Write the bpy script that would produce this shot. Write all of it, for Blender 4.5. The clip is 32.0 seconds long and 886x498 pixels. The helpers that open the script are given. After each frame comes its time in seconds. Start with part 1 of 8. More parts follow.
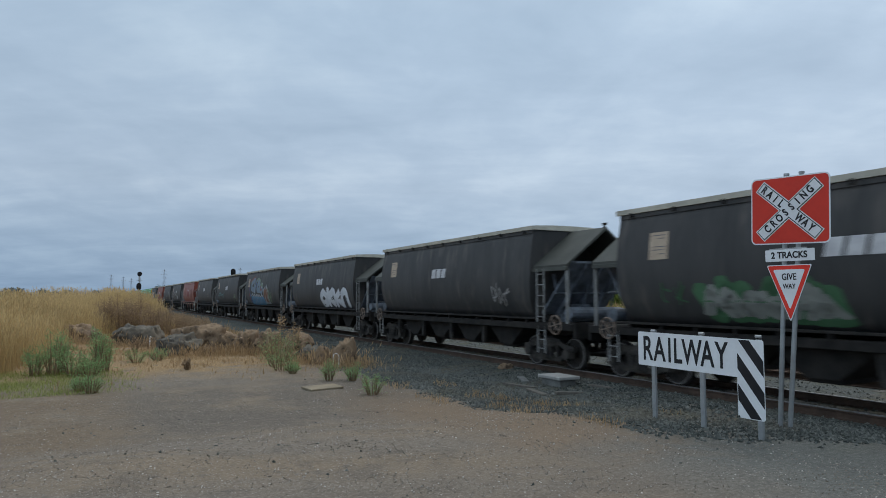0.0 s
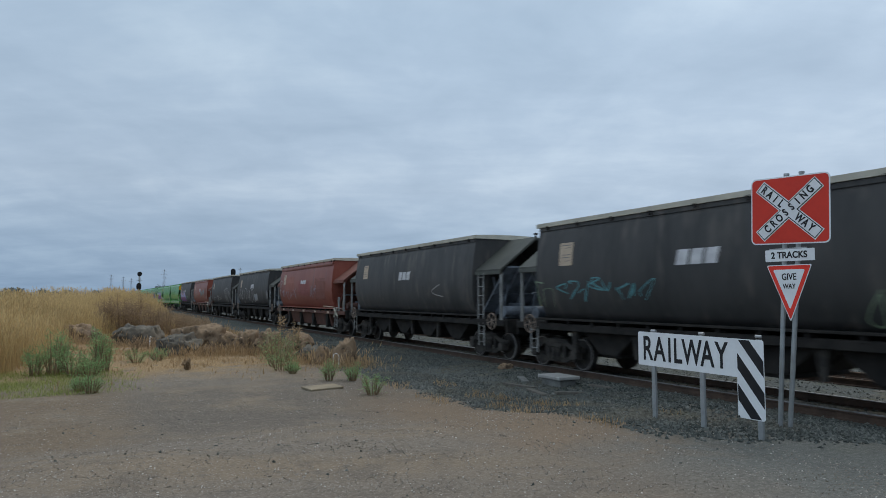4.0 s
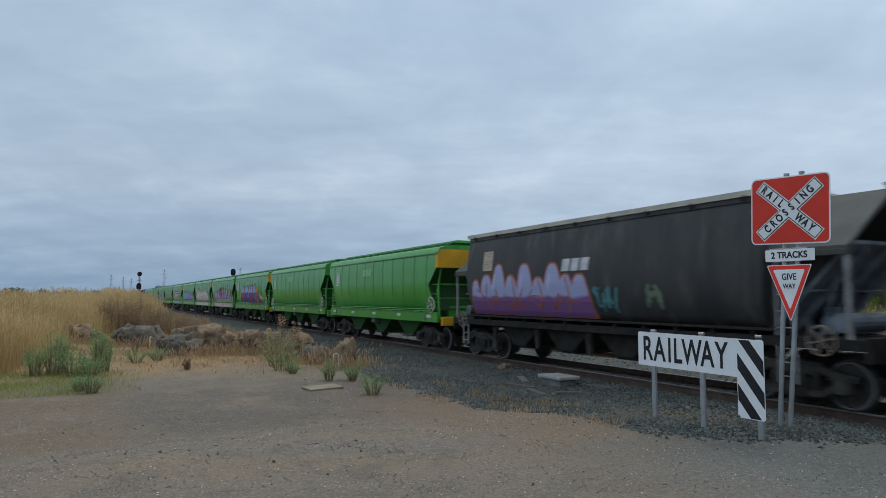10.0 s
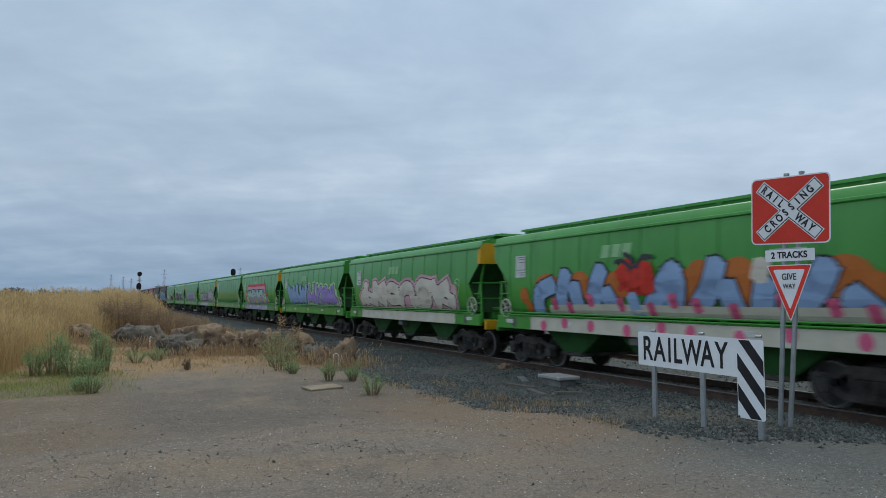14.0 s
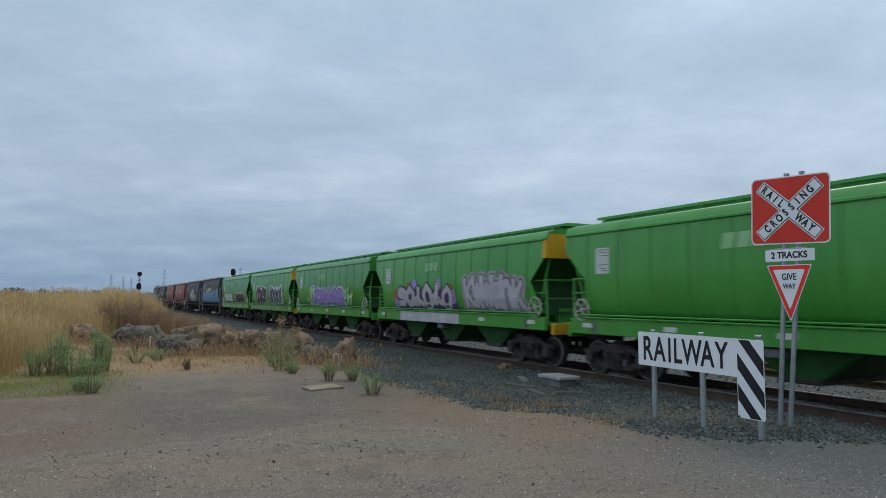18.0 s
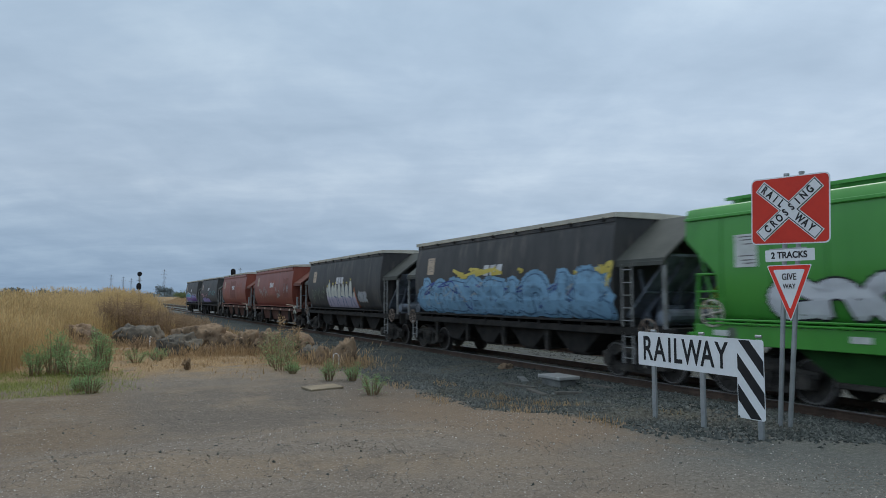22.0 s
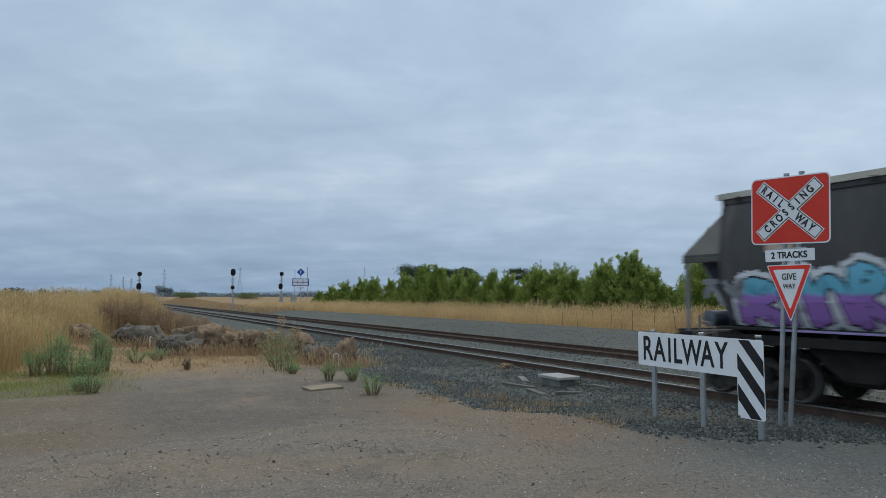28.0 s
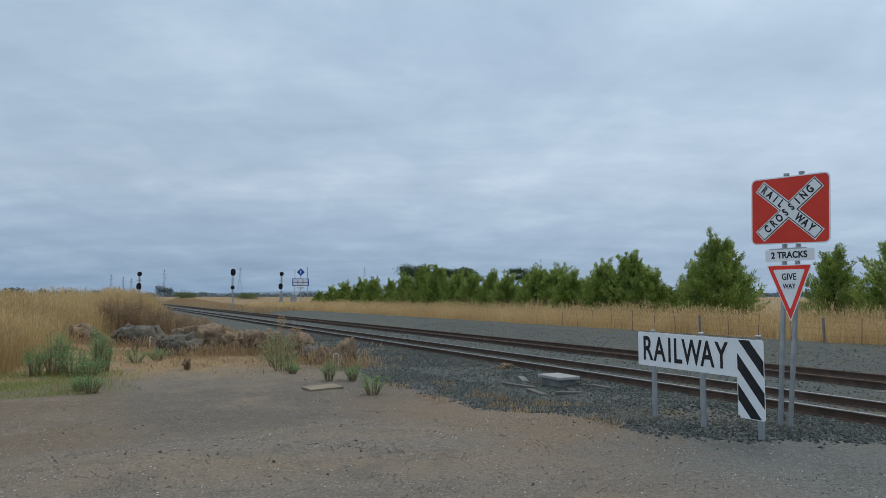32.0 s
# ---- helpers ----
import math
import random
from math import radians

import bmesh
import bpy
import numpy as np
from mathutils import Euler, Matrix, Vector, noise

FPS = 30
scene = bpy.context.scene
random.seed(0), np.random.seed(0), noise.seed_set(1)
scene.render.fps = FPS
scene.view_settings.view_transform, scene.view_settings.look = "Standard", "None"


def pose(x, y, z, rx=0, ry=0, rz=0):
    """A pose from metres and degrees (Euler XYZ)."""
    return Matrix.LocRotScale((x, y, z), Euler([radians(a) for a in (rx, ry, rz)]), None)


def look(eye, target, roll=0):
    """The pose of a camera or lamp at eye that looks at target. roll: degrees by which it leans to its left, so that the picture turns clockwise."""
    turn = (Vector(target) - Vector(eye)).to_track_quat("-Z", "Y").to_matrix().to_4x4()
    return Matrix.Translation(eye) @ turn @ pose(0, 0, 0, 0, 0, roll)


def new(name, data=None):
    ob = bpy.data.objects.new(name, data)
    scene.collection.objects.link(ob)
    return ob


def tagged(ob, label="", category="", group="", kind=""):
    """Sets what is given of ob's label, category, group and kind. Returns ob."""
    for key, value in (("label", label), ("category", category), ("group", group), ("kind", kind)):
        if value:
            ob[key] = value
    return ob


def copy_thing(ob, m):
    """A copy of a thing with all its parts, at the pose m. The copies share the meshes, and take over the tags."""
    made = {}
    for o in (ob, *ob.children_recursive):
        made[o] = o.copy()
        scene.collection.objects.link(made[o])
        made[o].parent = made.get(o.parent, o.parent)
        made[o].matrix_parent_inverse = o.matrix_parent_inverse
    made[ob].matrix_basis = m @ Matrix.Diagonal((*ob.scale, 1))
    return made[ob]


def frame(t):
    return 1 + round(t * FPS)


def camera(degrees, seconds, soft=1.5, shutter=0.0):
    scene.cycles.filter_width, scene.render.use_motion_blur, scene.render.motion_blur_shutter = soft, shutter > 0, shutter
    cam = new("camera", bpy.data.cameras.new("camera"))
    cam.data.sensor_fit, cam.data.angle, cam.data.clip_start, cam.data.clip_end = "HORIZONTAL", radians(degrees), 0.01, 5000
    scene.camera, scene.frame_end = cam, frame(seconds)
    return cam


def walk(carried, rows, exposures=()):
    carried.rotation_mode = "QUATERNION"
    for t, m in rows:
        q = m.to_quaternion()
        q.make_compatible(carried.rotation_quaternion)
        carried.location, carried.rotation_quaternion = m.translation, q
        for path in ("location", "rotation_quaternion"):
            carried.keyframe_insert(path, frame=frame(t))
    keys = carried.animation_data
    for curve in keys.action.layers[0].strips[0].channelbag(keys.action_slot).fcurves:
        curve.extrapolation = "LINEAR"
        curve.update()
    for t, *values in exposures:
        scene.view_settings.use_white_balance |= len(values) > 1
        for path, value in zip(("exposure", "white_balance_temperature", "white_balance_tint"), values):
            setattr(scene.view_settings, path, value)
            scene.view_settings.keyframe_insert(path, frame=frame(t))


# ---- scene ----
from mathutils.geometry import tessellate_polygon

cam = camera(67.64, 32.0, soft=0.5, shutter=0.3)
EYE = (0.0, 0.0, 1.934)
HEAD, TILT = radians(27.69), math.atan(85.5 / 1170)
AIM = (math.sin(HEAD) * math.cos(TILT), math.cos(HEAD) * math.cos(TILT), 1.934 + math.sin(TILT))
walk(cam, [(0.0, look(EYE, AIM)), (32.0, look(EYE, AIM))])

# ---- world, light, exposure ----
SUN_EL, SUN_AZ = radians(48), radians(68)
world = bpy.data.worlds.new("overcast_sky")
scene.world = world
world.use_nodes = True
scene.view_settings.exposure = 0.0


def build_sky():
    nt = world.node_tree
    nt.nodes.clear()
    N, Lk = nt.nodes.new, nt.links.new
    out, bg = N("ShaderNodeOutputWorld"), N("ShaderNodeBackground")
    sky = N("ShaderNodeTexSky")
    sky.sky_type, sky.sun_disc = "NISHITA", False
    sky.sun_elevation, sky.sun_rotation = SUN_EL, SUN_AZ
    sky.air_density, sky.dust_density = 1.0, 2.0
    tc, sep = N("ShaderNodeTexCoord"), N("ShaderNodeSeparateXYZ")
    Lk(tc.outputs["Generated"], sep.inputs[0])
    zc = N("ShaderNodeMath"); zc.operation = "MAXIMUM"; zc.inputs[1].default_value = 0.0
    Lk(sep.outputs[2], zc.inputs[0])
    za = N("ShaderNodeMath"); za.operation = "ADD"; za.inputs[1].default_value = 0.16
    Lk(zc.outputs[0], za.inputs[0])
    comb = N("ShaderNodeCombineXYZ")
    for i in (0, 1):
        d = N("ShaderNodeMath"); d.operation = "DIVIDE"
        Lk(sep.outputs[i], d.inputs[0]); Lk(za.outputs[0], d.inputs[1]); Lk(d.outputs[0], comb.inputs[i])
    rot = N("ShaderNodeMapping")
    rot.inputs["Rotation"].default_value = (0, 0, radians(28))
    Lk(comb.outputs[0], rot.inputs[0])
    # long layers of cloud lie across the line of sight
    lay = N("ShaderNodeMapping")
    lay.inputs["Scale"].default_value = (0.46, 1.0, 1)
    lay.inputs["Location"].default_value = (3.1, 0.4, 0)
    Lk(rot.outputs[0], lay.inputs[0])
    n1 = N("ShaderNodeTexNoise")
    n1.inputs["Scale"].default_value, n1.inputs["Detail"].default_value = 1.7, 8
    n1.inputs["Roughness"].default_value, n1.inputs["Distortion"].default_value = 0.60, 0.25
    Lk(lay.outputs[0], n1.inputs["Vector"])
    ramp = N("ShaderNodeValToRGB")
    e = ramp.color_ramp.elements
    e[0].position, e[0].color = 0.26, (0.288, 0.376, 0.485, 1)
    e[1].position, e[1].color = 0.77, (0.495, 0.590, 0.690, 1)
    mid = ramp.color_ramp.elements.new(0.5); mid.color = (0.362, 0.456, 0.572, 1)
    n2 = N("ShaderNodeTexNoise")
    n2.inputs["Scale"].default_value, n2.inputs["Detail"].default_value = 2.6, 6
    n2.inputs["Roughness"].default_value, n2.inputs["Distortion"].default_value = 0.55, 0.3
    lump = N("ShaderNodeMapping")
    lump.inputs["Scale"].default_value = (1.0, 0.75, 1)
    Lk(rot.outputs[0], lump.inputs[0]); Lk(lump.outputs[0], n2.inputs["Vector"])
    lumpy = N("ShaderNodeMath"); lumpy.operation = "MULTIPLY_ADD"
    lumpy.inputs[1].default_value, lumpy.inputs[2].default_value = 0.50, -0.08
    Lk(n2.outputs[0], lumpy.inputs[0])
    both_n = N("ShaderNodeMath"); both_n.operation = "MULTIPLY_ADD"; both_n.inputs[1].default_value = 0.66
    Lk(n1.outputs[0], both_n.inputs[0]); Lk(lumpy.outputs[0], both_n.inputs[2])
    Lk(both_n.outputs[0], ramp.inputs[0])
    # darker blue-grey deck towards the horizon
    hz = N("ShaderNodeValToRGB")
    h = hz.color_ramp.elements
    h[0].position, h[0].color = 0.0, (0.60, 0.70, 0.80, 1)
    h[1].position, h[1].color = 0.90, (1.80, 1.65, 1.48, 1)
    c = hz.color_ramp.elements.new(0.40); c.color = (1.03, 1.06, 1.06, 1)
    a = hz.color_ramp.elements.new(0.06); a.color = (0.68, 0.76, 0.84, 1)
    b = hz.color_ramp.elements.new(0.16); b.color = (1.0, 1.0, 1.0, 1)
    Lk(zc.outputs[0], hz.inputs[0])
    mul = N("ShaderNodeMix"); mul.data_type, mul.blend_type = "RGBA", "MULTIPLY"
    mul.inputs[0].default_value = 1.0
    Lk(ramp.outputs[0], mul.inputs[6]); Lk(hz.outputs[0], mul.inputs[7])
    sc = N("ShaderNodeMix"); sc.data_type, sc.blend_type = "RGBA", "MULTIPLY"
    sc.inputs[0].default_value = 1.0
    sc.inputs[7].default_value = (0.1, 0.1, 0.1, 1)
    Lk(sky.outputs[0], sc.inputs[6])
    mix = N("ShaderNodeMix"); mix.data_type = "RGBA"
    mix.inputs[0].default_value = 0.93
    Lk(sc.outputs[2], mix.inputs[6]); Lk(mul.outputs[2], mix.inputs[7])
    side = N("ShaderNodeMath"); side.operation = "MULTIPLY_ADD"
    side.inputs[1].default_value, side.inputs[2].default_value = 0.10, 0.95
    ax = N("ShaderNodeMath"); ax.operation = "ABSOLUTE"
    Lk(sep.outputs[0], ax.inputs[0]); Lk(ax.outputs[0], side.inputs[0])
    # the overcast is brighter on the side away from the line
    west = N("ShaderNodeMapRange")
    west.inputs[1].default_value, west.inputs[2].default_value, west.inputs[3].default_value, west.inputs[4].default_value = -0.9, -0.15, 1.22, 1.0
    Lk(sep.outputs[0], west.inputs[0])
    both = N("ShaderNodeMath"); both.operation = "MULTIPLY"
    Lk(side.outputs[0], both.inputs[0]); Lk(west.outputs[0], both.inputs[1])
    glow = N("ShaderNodeVectorMath"); glow.operation = "SCALE"
    Lk(mix.outputs[2], glow.inputs[0]); Lk(both.outputs[0], glow.inputs["Scale"])
    Lk(glow.outputs[0], bg.inputs[0])
    bg.inputs[1].default_value = 1.2
    Lk(bg.outputs[0], out.inputs[0])


build_sky()
sun_data = bpy.data.lights.new("sun", "SUN")
sun_data.energy, sun_data.angle, sun_data.color = 1.25, radians(50), (1.0, 0.96, 0.9)
sun = new("sun", sun_data)
sun.matrix_world = look((60 * math.cos(SUN_EL) * math.sin(SUN_AZ), 60 * math.cos(SUN_EL) * math.cos(SUN_AZ), 60 * math.sin(SUN_EL)), (0, 0, 0))

# ---- materials ----


def mat(name, c1, c2=None, scale=6.0, rough=0.8, metal=0.0, bump=0.15, fine=40.0, stretch=(1, 1, 1), rand=0.0, detail=6, spec=0.3, c3=None):
    """Two colours mixed by noise at two scales, with fine relief."""
    m = bpy.data.materials.new(name)
    m.use_nodes = True
    nt = m.node_tree
    N, Lk = nt.nodes.new, nt.links.new
    p = nt.nodes["Principled BSDF"]
    c2 = c2 or tuple(v * 0.75 for v in c1)
    tc, mp = N("ShaderNodeTexCoord"), N("ShaderNodeMapping")
    mp.inputs["Scale"].default_value = stretch
    Lk(tc.outputs["Object"], mp.inputs[0])
    n1, n2 = N("ShaderNodeTexNoise"), N("ShaderNodeTexNoise")
    for n, s in ((n1, scale), (n2, fine)):
        n.inputs["Scale"].default_value, n.inputs["Detail"].default_value = s, detail
        Lk(mp.outputs[0], n.inputs["Vector"])
    r = N("ShaderNodeValToRGB")
    r.color_ramp.elements[0].position, r.color_ramp.elements[0].color = 0.34, (*c1, 1)
    r.color_ramp.elements[1].position, r.color_ramp.elements[1].color = 0.68, (*c2, 1)
    add = N("ShaderNodeMath"); add.operation = "MULTIPLY_ADD"
    add.inputs[1].default_value, add.inputs[2].default_value = 0.35, -0.17
    Lk(n2.outputs[0], add.inputs[0])
    sm = N("ShaderNodeMath"); sm.operation = "ADD"
    Lk(n1.outputs[0], sm.inputs[0]); Lk(add.outputs[0], sm.inputs[1])
    Lk(sm.outputs[0], r.inputs[0])
    col = r.outputs[0]
    if c3:
        n3, r3 = N("ShaderNodeTexNoise"), N("ShaderNodeValToRGB")
        n3.inputs["Scale"].default_value, n3.inputs["Detail"].default_value = scale * 2.3, 8
        Lk(mp.outputs[0], n3.inputs["Vector"])
        r3.color_ramp.elements[0].position, r3.color_ramp.elements[1].position = 0.56, 0.72
        Lk(n3.outputs[0], r3.inputs[0])
        mx = N("ShaderNodeMix"); mx.data_type = "RGBA"; mx.inputs[7].default_value = (*c3, 1)
        Lk(r3.outputs[0], mx.inputs[0]); Lk(col, mx.inputs[6]); col = mx.outputs[2]
    if rand:
        oi, hs = N("ShaderNodeObjectInfo"), N("ShaderNodeHueSaturation")
        ma = N("ShaderNodeMath"); ma.operation = "MULTIPLY_ADD"
        ma.inputs[1].default_value, ma.inputs[2].default_value = rand, 1 - rand / 2
        Lk(oi.outputs["Random"], ma.inputs[0]); Lk(ma.outputs[0], hs.inputs["Value"]); Lk(col, hs.inputs["Color"])
        col = hs.outputs[0]
    Lk(col, p.inputs["Base Color"])
    p.inputs["Roughness"].default_value, p.inputs["Metallic"].default_value = rough, metal
    p.inputs["Specular IOR Level"].default_value = spec
    if bump:
        b = N("ShaderNodeBump")
        b.inputs["Strength"].default_value, b.inputs["Distance"].default_value = bump, 0.02
        Lk(sm.outputs[0], b.inputs["Height"]); Lk(b.outputs[0], p.inputs["Normal"])
    return m


def grit(name, *cols):
    """Loose stones, each of its own shade."""
    m = bpy.data.materials.new(name)
    m.use_nodes = True
    nt = m.node_tree
    N, Lk = nt.nodes.new, nt.links.new
    p = nt.nodes["Principled BSDF"]
    g, tc, n = N("ShaderNodeNewGeometry"), N("ShaderNodeTexCoord"), N("ShaderNodeTexNoise")
    n.inputs["Scale"].default_value, n.inputs["Detail"].default_value = 30, 4
    Lk(tc.outputs["Object"], n.inputs["Vector"])
    ad = N("ShaderNodeMath"); ad.operation = "MULTIPLY_ADD"; ad.inputs[1].default_value = 0.75
    of = N("ShaderNodeMath"); of.operation = "MULTIPLY"; of.inputs[1].default_value = 0.35
    Lk(n.outputs[0], of.inputs[0]); Lk(g.outputs["Random Per Island"], ad.inputs[0]); Lk(of.outputs[0], ad.inputs[2])
    r = N("ShaderNodeValToRGB")
    while len(r.color_ramp.elements) < len(cols):
        r.color_ramp.elements.new(0.5)
    for el, (q, c) in zip(r.color_ramp.elements, cols):
        el.position, el.color = q, (*c, 1)
    Lk(ad.outputs[0], r.inputs[0])
    # dusty patches
    n2, r2, mx = N("ShaderNodeTexNoise"), N("ShaderNodeMapRange"), N("ShaderNodeMix")
    n2.inputs["Scale"].default_value, n2.inputs["Detail"].default_value = 0.7, 5
    Lk(tc.outputs["Object"], n2.inputs["Vector"])
    r2.inputs[1].default_value, r2.inputs[2].default_value, r2.inputs[4].default_value = 0.48, 0.68, 0.55
    Lk(n2.outputs[0], r2.inputs[0])
    mx.data_type = "RGBA"
    mx.inputs[7].default_value = (0.165, 0.145, 0.11, 1)
    Lk(r2.outputs[0], mx.inputs[0]); Lk(r.outputs[0], mx.inputs[6]); Lk(mx.outputs[2], p.inputs["Base Color"])
    p.inputs["Roughness"].default_value, p.inputs["Specular IOR Level"].default_value = 0.9, 0.2
    return m


def leafy(name, c1, c2, scale=1.0, thin=0.25):
    """Leaves: colour by island and by place, a little light through them."""
    m = bpy.data.materials.new(name)
    m.use_nodes = True
    nt = m.node_tree
    N, Lk = nt.nodes.new, nt.links.new
    p = nt.nodes["Principled BSDF"]
    g, tc, n = N("ShaderNodeNewGeometry"), N("ShaderNodeTexCoord"), N("ShaderNodeTexNoise")
    n.inputs["Scale"].default_value, n.inputs["Detail"].default_value = scale, 3
    Lk(tc.outputs["Object"], n.inputs["Vector"])
    ad = N("ShaderNodeMath"); ad.operation = "MULTIPLY_ADD"; ad.inputs[1].default_value = 0.5
    Lk(g.outputs["Random Per Island"], ad.inputs[0]); Lk(n.outputs[0], ad.inputs[2])
    r = N("ShaderNodeValToRGB")
    r.color_ramp.elements[0].position, r.color_ramp.elements[0].color = 0.35, (*c1, 1)
    r.color_ramp.elements[1].position, r.color_ramp.elements[1].color = 1.0, (*c2, 1)
    Lk(ad.outputs[0], r.inputs[0]); Lk(r.outputs[0], p.inputs["Base Color"])
    p.inputs["Roughness"].default_value, p.inputs["Specular IOR Level"].default_value = 0.75, 0.15
    tr, mx = N("ShaderNodeBsdfTranslucent"), N("ShaderNodeMixShader")
    mx.inputs[0].default_value = thin
    Lk(r.outputs[0], tr.inputs[0]); Lk(p.outputs[0], mx.inputs[1]); Lk(tr.outputs[0], mx.inputs[2])
    Lk(mx.outputs[0], nt.nodes["Material Output"].inputs[0])
    return m


M = {}
M["dark"] = mat("grimy_charcoal_paint", (0.029, 0.029, 0.0295), (0.058, 0.056, 0.0545), 1.3, 0.6, fine=9, stretch=(1, 1, 0.22), bump=0.10, rand=0.3, spec=0.45, c3=(0.100, 0.090, 0.080))
M["red"] = mat("faded_oxide_red_paint", (0.200, 0.052, 0.034), (0.256, 0.078, 0.054), 0.8, 0.46, fine=6, stretch=(1, 1, 0.3), bump=0.06, rand=0.25, c3=(0.150, 0.066, 0.052))
M["green"] = mat("lime_green_paint", (0.045, 0.260, 0.031), (0.070, 0.318, 0.050), 0.6, 0.29, fine=5, stretch=(1, 1, 0.25), bump=0.04, rand=0.15, spec=0.5, c3=(0.048, 0.225, 0.034))
M["green_seam"] = mat("grimy_green_seam", (0.034, 0.185, 0.028), (0.045, 0.225, 0.036), 2, 0.5, fine=12, bump=0)
M["yellow"] = mat("safety_yellow_paint", (0.66, 0.35, 0.012), (0.52, 0.27, 0.02), 1.5, 0.5, fine=9, bump=0.04)
M["under"] = mat("oily_black_steel", (0.015, 0.014, 0.0135), (0.032, 0.029, 0.026), 3, 0.75, fine=20, spec=0.2)
M["bogie"] = mat("dusty_bogie_steel", (0.024, 0.023, 0.022), (0.072, 0.064, 0.056), 3.5, 0.8, fine=22, spec=0.2)
M["wheel"] = mat("worn_wheel_steel", (0.034, 0.031, 0.029), (0.075, 0.068, 0.063), 5, 0.5, metal=0.5, fine=25)
M["tread"] = mat("rolled_bright_wheel_tread", (0.25, 0.24, 0.23), (0.16, 0.15, 0.145), 5, 0.4, metal=0.1, fine=25, bump=0.02)
M["roof"] = mat("weathered_cream_roof", (0.58, 0.55, 0.46), (0.42, 0.40, 0.34), 1.8, 0.75, fine=12)
M["hood"] = mat("grey_green_canvas_steel", (0.058, 0.062, 0.055), (0.082, 0.085, 0.075), 1.4, 0.7, fine=9, rand=0.3)
M["hood_red"] = mat("faded_brown_red_hood", (0.15, 0.06, 0.045), (0.19, 0.085, 0.065), 1.4, 0.7, fine=9)
M["post"] = mat("pale_grey_post_paint", (0.30, 0.305, 0.30), (0.19, 0.19, 0.185), 4, 0.6, fine=18)
M["bluegrey"] = mat("blue_grey_end_gear", (0.19, 0.22, 0.26), (0.085, 0.098, 0.115), 3, 0.6, fine=14)
M["brakewheel"] = mat("cream_handwheel", (0.60, 0.57, 0.49), (0.40, 0.36, 0.30), 6, 0.6, fine=20)
M["rustwheel"] = mat("rust_brown_handwheel", (0.27, 0.21, 0.17), (0.16, 0.12, 0.095), 6, 0.7, fine=20)
M["red_low"] = mat("brake_dusted_red_underside", (0.080, 0.040, 0.031), (0.130, 0.060, 0.044), 1.6, 0.8, fine=8, stretch=(1, 1, 0.4), bump=0.08)
M["card"] = mat("sun_bleached_placard", (0.50, 0.40, 0.30), (0.42, 0.33, 0.25), 5, 0.7, fine=25)
M["cardw"] = mat("white_information_panel", (0.62, 0.64, 0.62), (0.5, 0.52, 0.5), 5, 0.5, fine=25)
M["ink"] = mat("grey_print", (0.16, 0.15, 0.15), (0.2, 0.19, 0.19), 8, 0.7, bump=0)
M["logo"] = mat("white_stencil_paint", (0.62, 0.62, 0.63), (0.48, 0.48, 0.5), 6, 0.6, fine=25, bump=0)
M["logo_faint"] = mat("pale_green_stencil_paint", (0.30, 0.52, 0.27), (0.24, 0.46, 0.22), 6, 0.6, fine=25, bump=0)
M["green_under"] = mat("oily_dark_green_underframe", (0.010, 0.050, 0.010), (0.020, 0.085, 0.018), 2.5, 0.7, fine=14, spec=0.2)
M["soot"] = mat("grey_brake_dust_splash", (0.15, 0.17, 0.14), (0.09, 0.12, 0.085), 6, 0.9, fine=22, bump=0)
M["stone"] = grit("blue_grey_ballast_stone", (0.1, (0.030, 0.034, 0.031)), (0.5, (0.074, 0.082, 0.076)), (0.85, (0.135, 0.142, 0.131)), (1.0, (0.23, 0.23, 0.21)))
M["pebble"] = grit("mixed_gravel_pebbles", (0.1, (0.110, 0.094, 0.078)), (0.45, (0.205, 0.178, 0.148)), (0.8, (0.33, 0.30, 0.26)), (1.0, (0.70, 0.68, 0.64)))
M["lid"] = mat("bleached_concrete_lid", (0.27, 0.27, 0.26), (0.36, 0.355, 0.34), 3, 0.9, fine=30, bump=0.3, c3=(0.24, 0.235, 0.22))
# c3 on both boulder stones: near-black blotches painted as the shade of cavities
M["rock"] = mat("lichened_basalt_shaded_hollows", (0.082, 0.076, 0.067), (0.190, 0.164, 0.128), 1.8, 0.95, fine=11, bump=1.0, c3=(0.026, 0.024, 0.022))
M["rock_tan"] = mat("dusty_tan_shaded_hollows", (0.275, 0.192, 0.122), (0.160, 0.114, 0.078), 2.2, 0.95, fine=11, bump=1.0, c3=(0.045, 0.036, 0.029))
M["concrete"] = mat("pale_concrete", (0.20, 0.205, 0.195), (0.12, 0.12, 0.112), 3, 0.9, fine=25, bump=0.3)
M["concrete_tan"] = mat("sandy_concrete_lid", (0.27, 0.22, 0.15), (0.20, 0.165, 0.115), 3, 0.9, fine=25, bump=0.3)
M["rail"] = mat("rusty_rail_side", (0.062, 0.042, 0.032), (0.095, 0.063, 0.047), 3, 0.9, fine=20)
M["head"] = mat("polished_rail_head", (0.25, 0.25, 0.255), (0.17, 0.16, 0.155), 4, 0.5, metal=0.3, fine=18, bump=0.02)
M["head_dull"] = mat("dull_rail_head", (0.115, 0.078, 0.058), (0.15, 0.108, 0.082), 4, 0.9, fine=18, bump=0.02, spec=0.08)
M["sleeper"] = mat("weathered_timber_sleeper", (0.085, 0.078, 0.068), (0.13, 0.12, 0.105), 3, 0.95, fine=30, stretch=(1, 6, 6), rand=0.4)
M["galv"] = mat("galvanised_steel_post", (0.36, 0.38, 0.39), (0.29, 0.31, 0.32), 5, 0.45, metal=0.45, fine=22, bump=0.04)
M["white"] = mat("white_reflective_sheeting", (0.77, 0.79, 0.81), (0.70, 0.72, 0.74), 2.5, 0.45, fine=20, bump=0.02)
